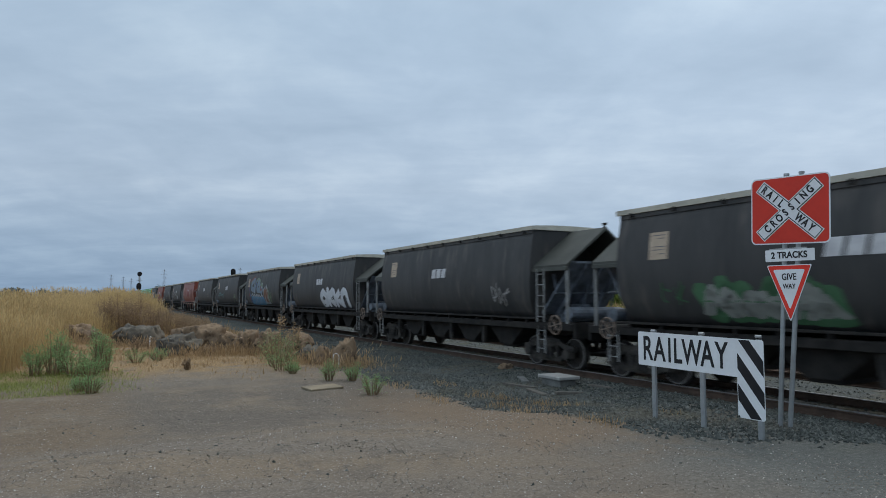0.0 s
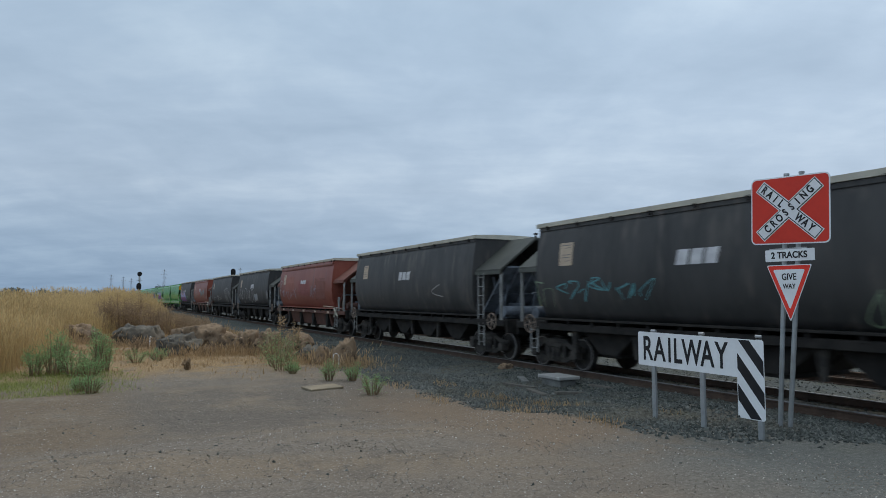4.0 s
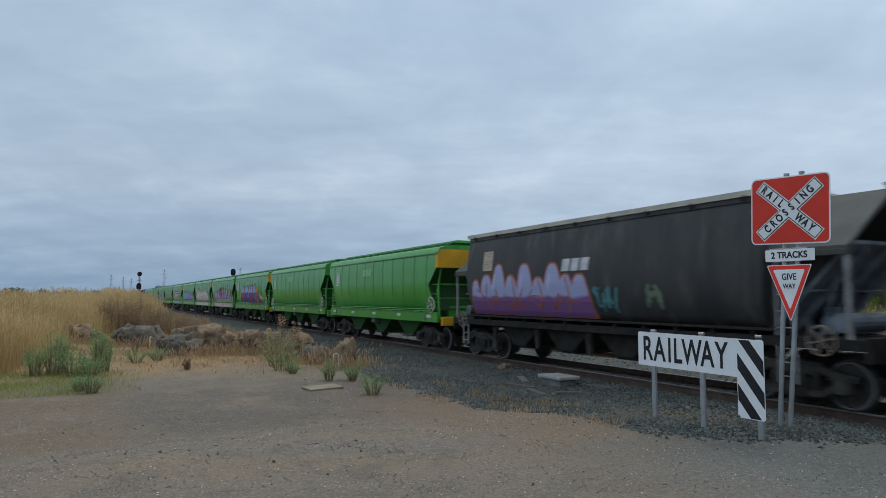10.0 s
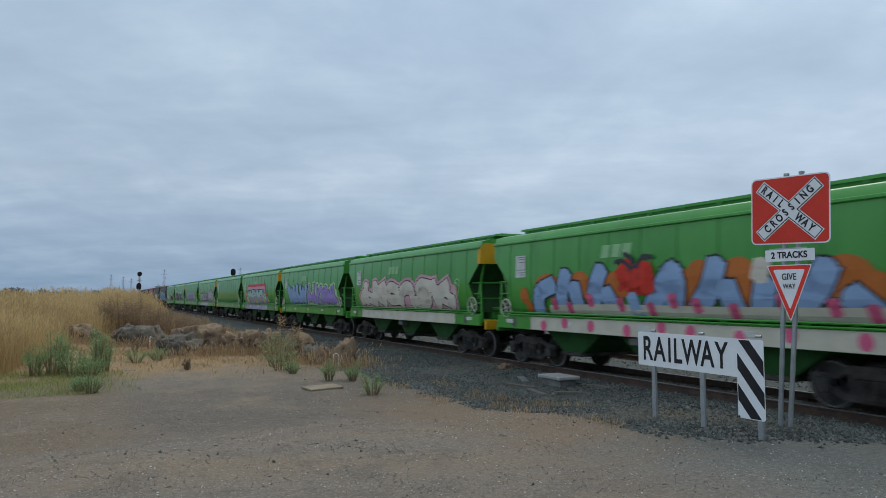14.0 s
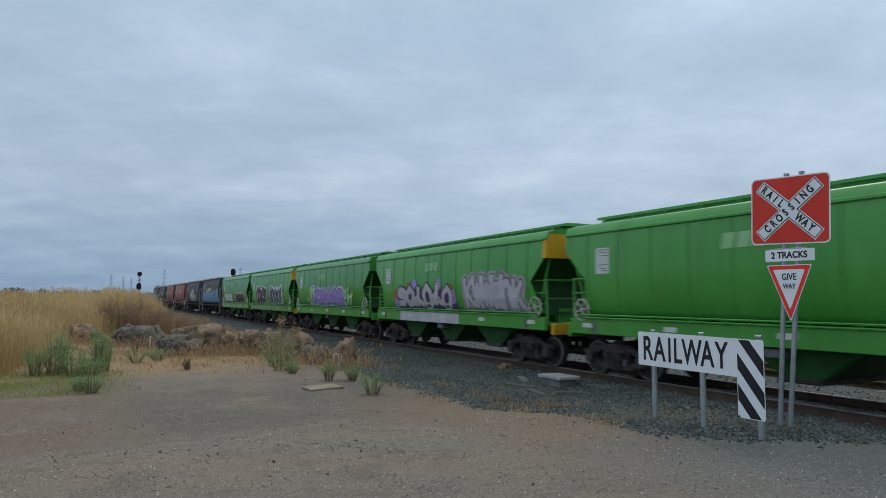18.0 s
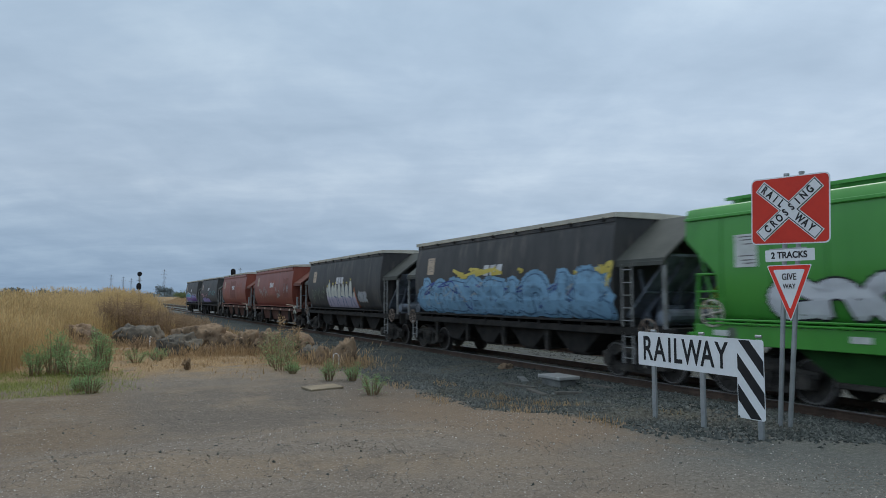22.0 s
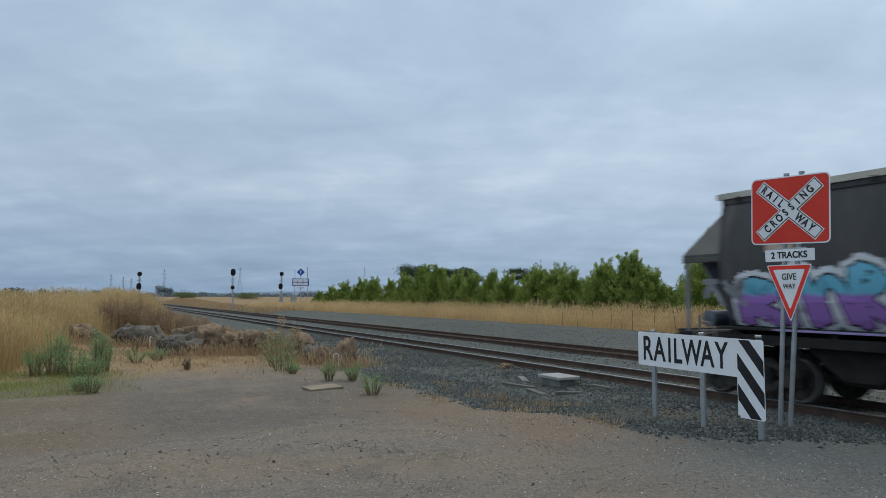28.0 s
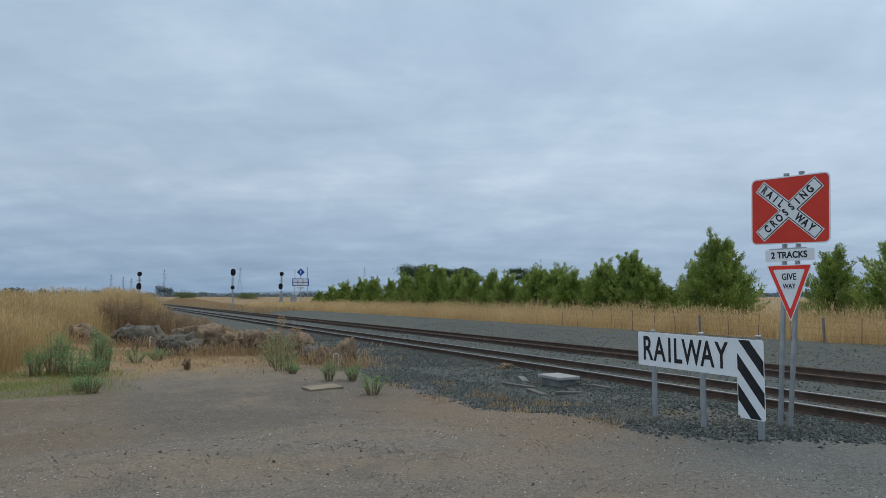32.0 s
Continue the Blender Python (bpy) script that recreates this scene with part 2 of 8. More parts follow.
M["signred"] = mat("red_reflective_sheeting", (0.64, 0.042, 0.022), (0.57, 0.036, 0.020), 2.5, 0.45, fine=20, bump=0.02)
M["bright_red"] = mat("bright_orange_red_sheeting", (0.80, 0.048, 0.028), (0.72, 0.042, 0.026), 2.5, 0.45, fine=20, bump=0.02)
M["signblack"] = mat("black_sign_lettering", (0.012, 0.012, 0.014), (0.02, 0.02, 0.022), 6, 0.5, bump=0)
M["signback"] = mat("bare_aluminium_sign_back", (0.4, 0.41, 0.42), (0.33, 0.34, 0.35), 4, 0.45, metal=0.6, bump=0.03)
M["black"] = mat("matt_black_signal_paint", (0.012, 0.012, 0.013), (0.02, 0.02, 0.022), 4, 0.7, bump=0.03)
M["blue"] = mat("blue_signboard", (0.015, 0.075, 0.36), (0.02, 0.09, 0.4), 4, 0.5, bump=0.02)
M["fencepost"] = mat("grey_weathered_fence_timber", (0.16, 0.14, 0.12), (0.23, 0.21, 0.19), 5, 0.95, fine=30, stretch=(4, 4, 0.5), bump=0.4)
M["wire"] = mat("rusty_fence_wire", (0.10, 0.08, 0.07), (0.13, 0.11, 0.1), 6, 0.7, metal=0.4, bump=0)
# pylon steel paled to blue-grey: the haze is in its colour
M["pylon"] = mat("haze_tinted_lattice_steel", (0.25, 0.31, 0.38), (0.27, 0.33, 0.40), 1, 0.7, bump=0)
M["bark"] = mat("brown_bark", (0.07, 0.05, 0.038), (0.11, 0.085, 0.065), 6, 0.95, fine=25, stretch=(3, 3, 0.6), bump=0.5)
M["conifer"] = leafy("cypress_foliage", (0.050, 0.090, 0.021), (0.370, 0.460, 0.118), 0.9, 0.38)
M["conifer_dark"] = leafy("dark_pine_foliage", (0.022, 0.042, 0.018), (0.070, 0.105, 0.042), 1.0)
M["drygrass"] = leafy("dry_golden_grass", (0.325, 0.232, 0.108), (0.62, 0.465, 0.238), 0.25, 0.5)
M["drygrass_pale"] = leafy("bleached_straw_grass", (0.26, 0.172, 0.090), (0.52, 0.370, 0.215), 0.3, 0.35)
M["beltgrass"] = leafy("tawny_belt_grass", (0.38, 0.262, 0.13), (0.72, 0.535, 0.285), 0.3, 0.45)
M["brownshrub"] = leafy("dead_brown_shrub", (0.205, 0.142, 0.090), (0.40, 0.290, 0.185), 1.2, 0.4)
M["shrub"] = leafy("dull_green_shrub", (0.060, 0.085, 0.032), (0.145, 0.175, 0.07), 0.5)
# the green of the end sheets, with the deep shade there painted in
M["green_end"] = mat("shade_darkened_green_end_sheet", (0.014, 0.045, 0.013), (0.022, 0.075, 0.020), 1.2, 0.7, fine=8, bump=0.05)
M["greenweed"] = leafy("grey_green_weed", (0.125, 0.215, 0.090), (0.310, 0.430, 0.190), 2.0, 0.45)
M["lushgrass"] = leafy("short_green_grass", (0.14, 0.185, 0.045), (0.34, 0.36, 0.115), 0.8, 0.4)
# distance haze is mixed into the base colours of woods and hills
M["farwood"] = leafy("haze_tinted_far_woodland", (0.110, 0.140, 0.155), (0.165, 0.205, 0.215), 0.02, 0.2)
M["farhill"] = mat("haze_tinted_blue_hills", (0.15, 0.20, 0.255), (0.165, 0.215, 0.27), 0.01, 1.0, fine=0.1, bump=0)


def paint(name, c, c2=None, worn=None):
    return mat(name, c, c2 or tuple(min(1, v * 1.18 + 0.01) for v in c), 2.2, 0.6, fine=12, bump=0, c3=worn)


def two_tone(name, top, low, zmid, soft=0.35):
    """Sprayed fade from one colour to another at the height zmid."""
    m = paint(name, top)
    nt = m.node_tree
    N, Lk = nt.nodes.new, nt.links.new
    p = nt.nodes["Principled BSDF"]
    tc, s, n = N("ShaderNodeTexCoord"), N("ShaderNodeSeparateXYZ"), N("ShaderNodeTexNoise")
    n.inputs["Scale"].default_value = 2.0
    Lk(tc.outputs["Object"], s.inputs[0]); Lk(tc.outputs["Object"], n.inputs["Vector"])
    ad = N("ShaderNodeMath"); ad.operation = "MULTIPLY_ADD"; ad.inputs[1].default_value = soft
    Lk(n.outputs[0], ad.inputs[0]); Lk(s.outputs[2], ad.inputs[2])
    r = N("ShaderNodeMapRange")
    r.inputs[1].default_value, r.inputs[2].default_value = zmid + soft * 0.3, zmid + soft * 0.75
    Lk(ad.outputs[0], r.inputs[0])
    mx = N("ShaderNodeMix"); mx.data_type = "RGBA"
    mx.inputs[6].default_value, mx.inputs[7].default_value = (*low, 1), (*top, 1)
    Lk(r.outputs[0], mx.inputs[0]); Lk(mx.outputs[2], p.inputs["Base Color"])
    return m


# ---- mesh helpers ----


def link_mesh(name, bm, material, smooth=False):
    me = bpy.data.meshes.new(name)
    bmesh.ops.recalc_face_normals(bm, faces=bm.faces)
    bm.to_mesh(me)
    bm.free()
    me.materials.append(material)
    if smooth:
        me.polygons.foreach_set("use_smooth", [True] * len(me.polygons))
    return new(name, me)


def part(name, bm, material, parent, label="", smooth=False):
    ob = link_mesh(name, bm, material, smooth)
    ob.parent = parent
    if label:
        ob["label"] = label
    return ob


def thing(name, m, label, category, group="", kind=""):
    ob = new(name)
    ob.empty_display_size = 0.2
    ob.matrix_basis = m
    return tagged(ob, label, category, group, kind)


def block(bm, x0, x1, y0, y1, z0, z1):
    v = [bm.verts.new((x, y, z)) for x in (x0, x1) for y in (y0, y1) for z in (z0, z1)]
    for q in ((0, 1, 3, 2), (4, 6, 7, 5), (0, 4, 5, 1), (2, 3, 7, 6), (0, 2, 6, 4), (1, 5, 7, 3)):
        bm.faces.new([v[i] for i in q])
    return v


def soft_block(bm, x0, x1, y0, y1, z0, z1, b=0.01):
    """A block with chamfered edges."""
    tmp = bmesh.new()
    block(tmp, x0, x1, y0, y1, z0, z1)
    bmesh.ops.bevel(tmp, geom=list(tmp.edges), offset=b, segments=1, affect="EDGES")
    me = bpy.data.meshes.new("tmp")
    tmp.to_mesh(me)
    tmp.free()
    bm.from_mesh(me)
    bpy.data.meshes.remove(me)


def rod(bm, a, b, r, seg=8, r2=None, caps=True):
    """A round bar from a to b."""
    a, b = Vector(a), Vector(b)
    w = (b - a).normalized()
    u = w.orthogonal().normalized()
    v = w.cross(u)
    r2 = r if r2 is None else r2
    ring = [[bm.verts.new(p + (u * math.cos(t) + v * math.sin(t)) * k) for t in [2 * math.pi * i / seg for i in range(seg)]] for p, k in ((a, r), (b, r2))]
    for i in range(seg):
        bm.faces.new((ring[0][i], ring[0][(i + 1) % seg], ring[1][(i + 1) % seg], ring[1][i]))
    if caps:
        bm.faces.new(ring[0][::-1])
        bm.faces.new(ring[1])


def prism(bm, poly, axis, a, b):
    """A polygon of (p, q) pairs pushed along an axis from a to b; the pairs are the other two axes in order."""
    def at(p, q, w):
        return {"x": (w, p, q), "y": (p, w, q), "z": (p, q, w)}[axis]
    r0 = [bm.verts.new(at(p, q, a)) for p, q in poly]
    r1 = [bm.verts.new(at(p, q, b)) for p, q in poly]
    n = len(poly)
    for i in range(n):
        bm.faces.new((r0[i], r0[(i + 1) % n], r1[(i + 1) % n], r1[i]))
    bm.faces.new(r0[::-1])
    bm.faces.new(r1)


def ringbar(bm, c, R, r, axis="x", seg=20, tube=6):
    """A ring of round bar about c."""
    rows = []
    for i in range(seg):
        t = 2 * math.pi * i / seg
        row = []
        for j in range(tube):
            s = 2 * math.pi * j / tube
            k, h = R + r * math.cos(s), r * math.sin(s)
            p = {"x": (h, k * math.cos(t), k * math.sin(t)), "y": (k * math.cos(t), h, k * math.sin(t)), "z": (k * math.cos(t), k * math.sin(t), h)}[axis]
            row.append(bm.verts.new(Vector(c) + Vector(p)))
        rows.append(row)
    for i in range(seg):
        for j in range(tube):
            bm.faces.new((rows[i][j], rows[(i + 1) % seg][j], rows[(i + 1) % seg][(j + 1) % tube], rows[i][(j + 1) % tube]))


def soup(name, verts, faces, material, smooth=False):
    me = bpy.data.meshes.new(name)
    me.from_pydata(verts, [], faces)
    me.materials.append(material)
    if smooth:
        me.polygons.foreach_set("use_smooth", [True] * len(me.polygons))
    me.update()
    return me


def sstep(a, b, x):
    t = min(1, max(0, (x - a) / (b - a)))
    return t * t * (3 - 2 * t)


# ---- the ground ----


def height(x, y):
    """The lie of the land; the railhead is at zero."""
    ramp = 1 - sstep(7.6, 12.0, y)
    left = -0.25 + 0.38 * ramp
    rise = max(sstep(2.0, -5.0, x) * sstep(20, 32, y), sstep(5.2, 1.8, x) * sstep(35, 44, y))
    left += 0.75 * rise * (1 - 0.8 * sstep(70, 120, y))
    edge = 9.2 * ramp + 8.6 * (1 - ramp)
    if x < edge:
        z = left
    elif x < 10.6:
        z = left + (-0.168 - left) * sstep(edge, 10.6, x)
    elif x < 18.9:
        z = -0.168 - 0.06 * math.exp(-((x - 14.5) / 0.7) ** 2)
    elif x < 21.2:
        z = -0.168 - 0.26 * sstep(18.9, 21.2, x)
    else:
        z = -0.428 + 0.53 * sstep(21.2, 26.0, x) * (1 - 0.8 * sstep(80, 130, y))
    # the land climbs a little in the distance, on either side of the line
    z += 2.5 * sstep(150, 340, y) * sstep(20, 27, x) + 1.6 * sstep(140, 340, y) * sstep(8, 2, x)
    if -5 < x < 40 and y < 140:
        z += 0.035 * (noise.noise((x * 0.35, y * 0.35, 0)) + 0.5 * noise.noise((x * 1.1, y * 1.1, 3))) * (0.3 if 10.6 < x < 18.9 else 1)
    return z


def ground_material():
    m = bpy.data.materials.new("gravel_dirt_and_dry_field")
    m.use_nodes = True
    nt = m.node_tree
    N, Lk = nt.nodes.new, nt.links.new
    p = nt.nodes["Principled BSDF"]
    tc, sep = N("ShaderNodeTexCoord"), N("ShaderNodeSeparateXYZ")
    Lk(tc.outputs["Object"], sep.inputs[0])

    def noise_tex(s, d=6, rgh=0.6):
        n = N("ShaderNodeTexNoise")
        n.inputs["Scale"].default_value, n.inputs["Detail"].default_value, n.inputs["Roughness"].default_value = s, d, rgh
        Lk(tc.outputs["Object"], n.inputs["Vector"])
        return n.outputs[0]

    def ramp_of(v, *stops):
        r = N("ShaderNodeValToRGB")
        while len(r.color_ramp.elements) < len(stops):
            r.color_ramp.elements.new(0.5)
        for el, (q, c) in zip(r.color_ramp.elements, stops):
            el.position, el.color = q, (*c, 1)
        Lk(v, r.inputs[0])
        return r.outputs[0]

    def blend(f, a, b):
        mx = N("ShaderNodeMix"); mx.data_type = "RGBA"
        Lk(f, mx.inputs[0]); Lk(a, mx.inputs[6]); Lk(b, mx.inputs[7])
        return mx.outputs[2]

    def maths(op, a, b=None, c=None):
        q = N("ShaderNodeMath"); q.operation = op
        for i, v in enumerate((a, b, c)):
            if v is None:
                continue
            if isinstance(v, (int, float)):
                q.inputs[i].default_value = v
            else:
                Lk(v, q.inputs[i])
        return q.outputs[0]

    def band(v, a, b):
        r = N("ShaderNodeMapRange"); r.interpolation_type = "SMOOTHSTEP"
        r.inputs[1].default_value, r.inputs[2].default_value = a, b
        Lk(v, r.inputs[0])
        return r.outputs[0]

    big, mid, small, tiny = noise_tex(0.35, 4), noise_tex(1.4, 5), noise_tex(22, 5, 0.7), noise_tex(95, 3, 0.8)
    X, Y = sep.outputs[0], sep.outputs[1]
    xw = maths("MULTIPLY_ADD", mid, 1.6, maths("ADD", X, -0.8))
    yw = maths("MULTIPLY_ADD", mid, 5.0, maths("ADD", Y, -2.5))
    gritty = maths("MULTIPLY_ADD", tiny, 0.5, maths("MULTIPLY", small, 0.5))
    dirt = ramp_of(gritty, (0.36, (0.135, 0.105, 0.074)), (0.5, (0.196, 0.153, 0.110)), (0.64, (0.282, 0.227, 0.169)))
    brown = ramp_of(gritty, (0.36, (0.127, 0.092, 0.063)), (0.5, (0.185, 0.136, 0.094)), (0.64, (0.269, 0.204, 0.145)))
    grey = ramp_of(gritty, (0.36, (0.113, 0.095, 0.078)), (0.5, (0.170, 0.144, 0.118)), (0.64, (0.274, 0.238, 0.197)))
    mauve = ramp_of(gritty, (0.36, (0.077, 0.065, 0.053)), (0.5, (0.118, 0.100, 0.082)), (0.64, (0.188, 0.163, 0.137)))
    bed = ramp_of(gritty, (0.38, (0.042, 0.047, 0.045)), (0.5, (0.080, 0.088, 0.084)), (0.62, (0.150, 0.158, 0.150)))
    straw = ramp_of(gritty, (0.36, (0.150, 0.100, 0.052)), (0.5, (0.260, 0.176, 0.092)), (0.62, (0.385, 0.272, 0.150)))
    # wheel-worn sweeps: stretched across the way the cars turn
    swp = N("ShaderNodeMapping")
    swp.inputs["Rotation"].default_value = (0, 0, radians(22))
    Lk(tc.outputs["Object"], swp.inputs[0])
    swq = N("ShaderNodeMapping")
    swq.inputs["Scale"].default_value = (0.16, 0.75, 1)
    Lk(swp.outputs[0], swq.inputs[0])
    sw = N("ShaderNodeTexNoise")
    sw.inputs["Scale"].default_value, sw.inputs["Detail"].default_value, sw.inputs["Roughness"].default_value = 1.0, 6, 0.6
    Lk(swq.outputs[0], sw.inputs["Vector"])
    col = blend(maths("MULTIPLY", band(sw.outputs[0], 0.44, 0.60), 0.85), dirt, grey)
    col = blend(maths("MULTIPLY", band(noise_tex(1.1, 7, 0.7), 0.50, 0.62), 0.60), col, mauve)
    # damp-looking gravel in the middle of the turning place
    sheet = maths("MULTIPLY", maths("MULTIPLY", band(yw, 8.5, 12.0), band(maths("MULTIPLY", yw, -1.0), -19.0, -16.0)), band(noise_tex(0.45, 6, 0.65), 0.30, 0.52))
    sheet = maths("MULTIPLY", sheet, band(xw, -0.6, 1.4))
    col = blend(maths("MULTIPLY", sheet, 0.92), col, mauve)
    # bare loam at the field's corner
    corner = maths("MULTIPLY", maths("MULTIPLY", band(maths("MULTIPLY", xw, -1.0), -1.2, 0.4), band(yw, 8.0, 11.5)), band(noise_tex(0.6, 5), 0.30, 0.52))
    loam = ramp_of(gritty, (0.36, (0.092, 0.066, 0.042)), (0.5, (0.140, 0.102, 0.067)), (0.64, (0.21, 0.16, 0.11)))
    col = blend(maths("MULTIPLY", corner, 0.8), col, loam)
    # chips of dark stone and pale grit trodden into the surface
    chips = ramp_of(gritty, (0.36, (0.062, 0.054, 0.046)), (0.5, (0.095, 0.084, 0.072)), (0.64, (0.16, 0.144, 0.125)))
    col = blend(maths("MULTIPLY", band(noise_tex(5.5, 6, 0.72), 0.54, 0.66), 0.55), col, chips)
    grit_pale = ramp_of(small, (0.3, (0.30, 0.27, 0.225)), (0.7, (0.40, 0.37, 0.32)))
    col = blend(maths("MULTIPLY", band(noise_tex(36, 2, 0.8), 0.585, 0.66), 0.62), col, grit_pale)
    # dry grass litter round the boulders, field soil further out
    litter = maths("MULTIPLY", band(yw, 19.0, 22.5), band(maths("MULTIPLY", xw, -1.0), -8.4, -7.0))
    col = blend(maths("MULTIPLY", litter, band(mid, 0.30, 0.50)), col, straw)
    # the railway's stone, from the near shoulder to the far service strip
    stone = maths("MULTIPLY", band(xw, 6.6, 7.0), band(maths("MULTIPLY", xw, -1.0), -27.2, -26.2))
    near = band(yw, 5.0, 9.0)
    stone = maths("MULTIPLY", stone, maths("MULTIPLY_ADD", near, 0.75, 0.25))
    col = blend(maths("MULTIPLY", maths("MULTIPLY", band(xw, 2.5, 6.0), maths("SUBTRACT", 1.0, near)), 0.9), col, grey)
    slate = ramp_of(gritty, (0.36, (0.085, 0.088, 0.081)), (0.5, (0.132, 0.135, 0.124)), (0.64, (0.225, 0.226, 0.208)))
    col = blend(maths("MULTIPLY", maths("MULTIPLY", band(xw, 4.4, 6.6), maths("SUBTRACT", 1.0, near)), 0.9), col, slate)
    # bare brown earth along the ballast's foot
    foot = maths("MULTIPLY", maths("MULTIPLY", band(xw, 3.9, 5.4), band(yw, 5.2, 7.6)), band(maths("MULTIPLY", yw, -1.0), -16.0, -11.0))
    col = blend(maths("MULTIPLY", foot, 0.9), col, brown)
    pale = ramp_of(gritty, (0.38, (0.046, 0.049, 0.045)), (0.5, (0.088, 0.091, 0.084)), (0.62, (0.17, 0.17, 0.158)))
    bed = blend(maths("MULTIPLY", band(xw, 18.5, 22.0), band(mid, 0.36, 0.6)), bed, pale)
    earth = ramp_of(gritty, (0.38, (0.075, 0.064, 0.046)), (0.5, (0.135, 0.117, 0.085)), (0.62, (0.22, 0.195, 0.15)))
    bed = blend(maths("MULTIPLY", band(noise_tex(0.55, 5), 0.52, 0.68), 0.6), bed, earth)
    olive = ramp_of(gritty, (0.38, (0.040, 0.044, 0.030)), (0.5, (0.078, 0.080, 0.054)), (0.62, (0.165, 0.156, 0.108)))
    bed = blend(maths("MULTIPLY", band(noise_tex(0.9, 6, 0.7), 0.50, 0.62), 0.75), bed, olive)
    col = blend(stone, col, bed)
    col = blend(band(xw, 26.4, 27.6), col, straw)
    far = maths("MULTIPLY", band(Y, 150, 260), band(maths("ABSOLUTE", maths("ADD", X, -14.0)), 7, 11))
    col = blend(far, col, straw)
    Lk(col, p.inputs["Base Color"])
    p.inputs["Roughness"].default_value, p.inputs["Specular IOR Level"].default_value = 0.95, 0.15
    b = N("ShaderNodeBump")
    b.inputs["Strength"].default_value, b.inputs["Distance"].default_value = 0.7, 0.02
    Lk(gritty, b.inputs["Height"]); Lk(b.outputs[0], p.inputs["Normal"])
    return m


def build_ground():
    xs = [-4000, -1500, -600, -250, -120, -70, -45, -30, -22, -16, -12, -9, -7] + [-6 + 0.5 * i for i in range(73)] + [32, 34, 37, 42, 50, 65, 90, 140, 250, 500, 1200, 4000]
    ys = [-300, -100, -40, -15, -6] + [-3 + 0.5 * i for i in range(90)] + [43, 45, 48, 52, 57, 63, 70, 78, 87, 97, 110, 125, 145, 170, 200, 260, 350, 500, 800, 1400, 2500, 4500]
    verts = [(x, y, height(x, y)) for y in ys for x in xs]
    w = len(xs)
    faces = [(j * w + i, j * w + i + 1, (j + 1) * w + i + 1, (j + 1) * w + i) for j in range(len(ys) - 1) for i in range(w - 1)]
    ob = new("ground", soup("ground", verts, faces, ground_material(), True))
    tagged(ob, "brown gravel dirt with grey ballast and straw-coloured litter", "ground", kind="structure")


build_ground()

# ---- railway tracks ----
RAIL = [(-0.07, -0.17), (0.07, -0.17), (0.07, -0.155), (0.016, -0.135), (0.012, -0.05), (0.036, -0.04), (0.036, -0.004), (-0.036, -0.004), (-0.036, -0.04), (-0.012, -0.05), (-0.016, -0.135), (-0.07, -0.155)]


def railway_track(cx, headmat, label, y_first):
    t = thing("railway_track", pose(cx, 0, 0), label, "railway track", "railway tracks", "structure")
    for side in (-1, 1):
        bm = bmesh.new()
        prism(bm, [(p + side * 0.7525, q) for p, q in RAIL], "y", -30, 440)
        r = part("rail", bm, M["rail"], t)
        bm = bmesh.new()
        prism(bm, [(side * 0.7525 + a, b) for a, b in ((-0.0385, -0.015), (0.0385, -0.015), (0.0385, -0.006), (0.028, 0.001), (-0.028, 0.001), (-0.0385, -0.006))], "y", -30, 440)
        part("rail_head", bm, headmat, r, "worn running surface")
    bm = bmesh.new()
    soft_block(bm, -1.28, 1.28, -0.11, 0.11, -0.30, -0.168, 0.012)
    first = part("sleeper", bm, M["sleeper"], t)
    first.location.y = y_first
    for i in range(1, 145):
        s = new("sleeper", first.data)
        s.parent, s.location = t, (random.uniform(-0.02, 0.02), y_first + 0.68 * i, random.uniform(-0.03, 0.006))
    return t


railway_track(12.24, M["head"], "busy railway track with shiny rail heads on grey ballast", 0.0)
railway_track(16.8, M["head_dull"], "little-used railway track with rust-brown rails", 4.0)

# ---- signs ----


def lettering(name, text, size, parent, m, material, wide=1.0, bold=0.017):
    cu = bpy.data.curves.new("lettering", "FONT")
    cu.body, cu.size, cu.align_x, cu.align_y = text, size, "CENTER", "CENTER"
    cu.extrude = 0.0015
    cu.offset = size * bold
    tmp = new("lettering", cu)
    me = bpy.data.meshes.new_from_object(tmp)
    bpy.data.objects.remove(tmp)
    me.materials.clear()
    me.materials.append(material)
    ob = new(name, me)
    ob.parent = parent
    ob.matrix_basis = m @ Matrix.Diagonal((wide, 1, 1, 1))
    return ob


def rounded(w, h, r, n=5, cx=0, cy=0):
    pts = []
    for sx, sy, a0 in ((1, 1, 0), (-1, 1, 90), (-1, -1, 180), (1, -1, 270)):
        for i in range(n + 1):
            a = radians(a0 + 90 * i / n)
            pts.append((cx + sx * (w / 2 - r) + r * math.cos(a), cy + sy * (h / 2 - r) + r * math.sin(a)))
    return pts


def facing(x, y, z, dx, dy, lean=0):
    """A frame whose x runs along (dx, dy), whose y is up and whose z looks out of the sign."""
    u = Vector((dx, dy, 0)).normalized()
    v = Vector((0, 0, 1))
    w = u.cross(v)
    m = Matrix((u, v, w)).transposed().to_4x4()
    return Matrix.Translation((x, y, z)) @ m @ pose(0, 0, 0, 0, 0, lean)


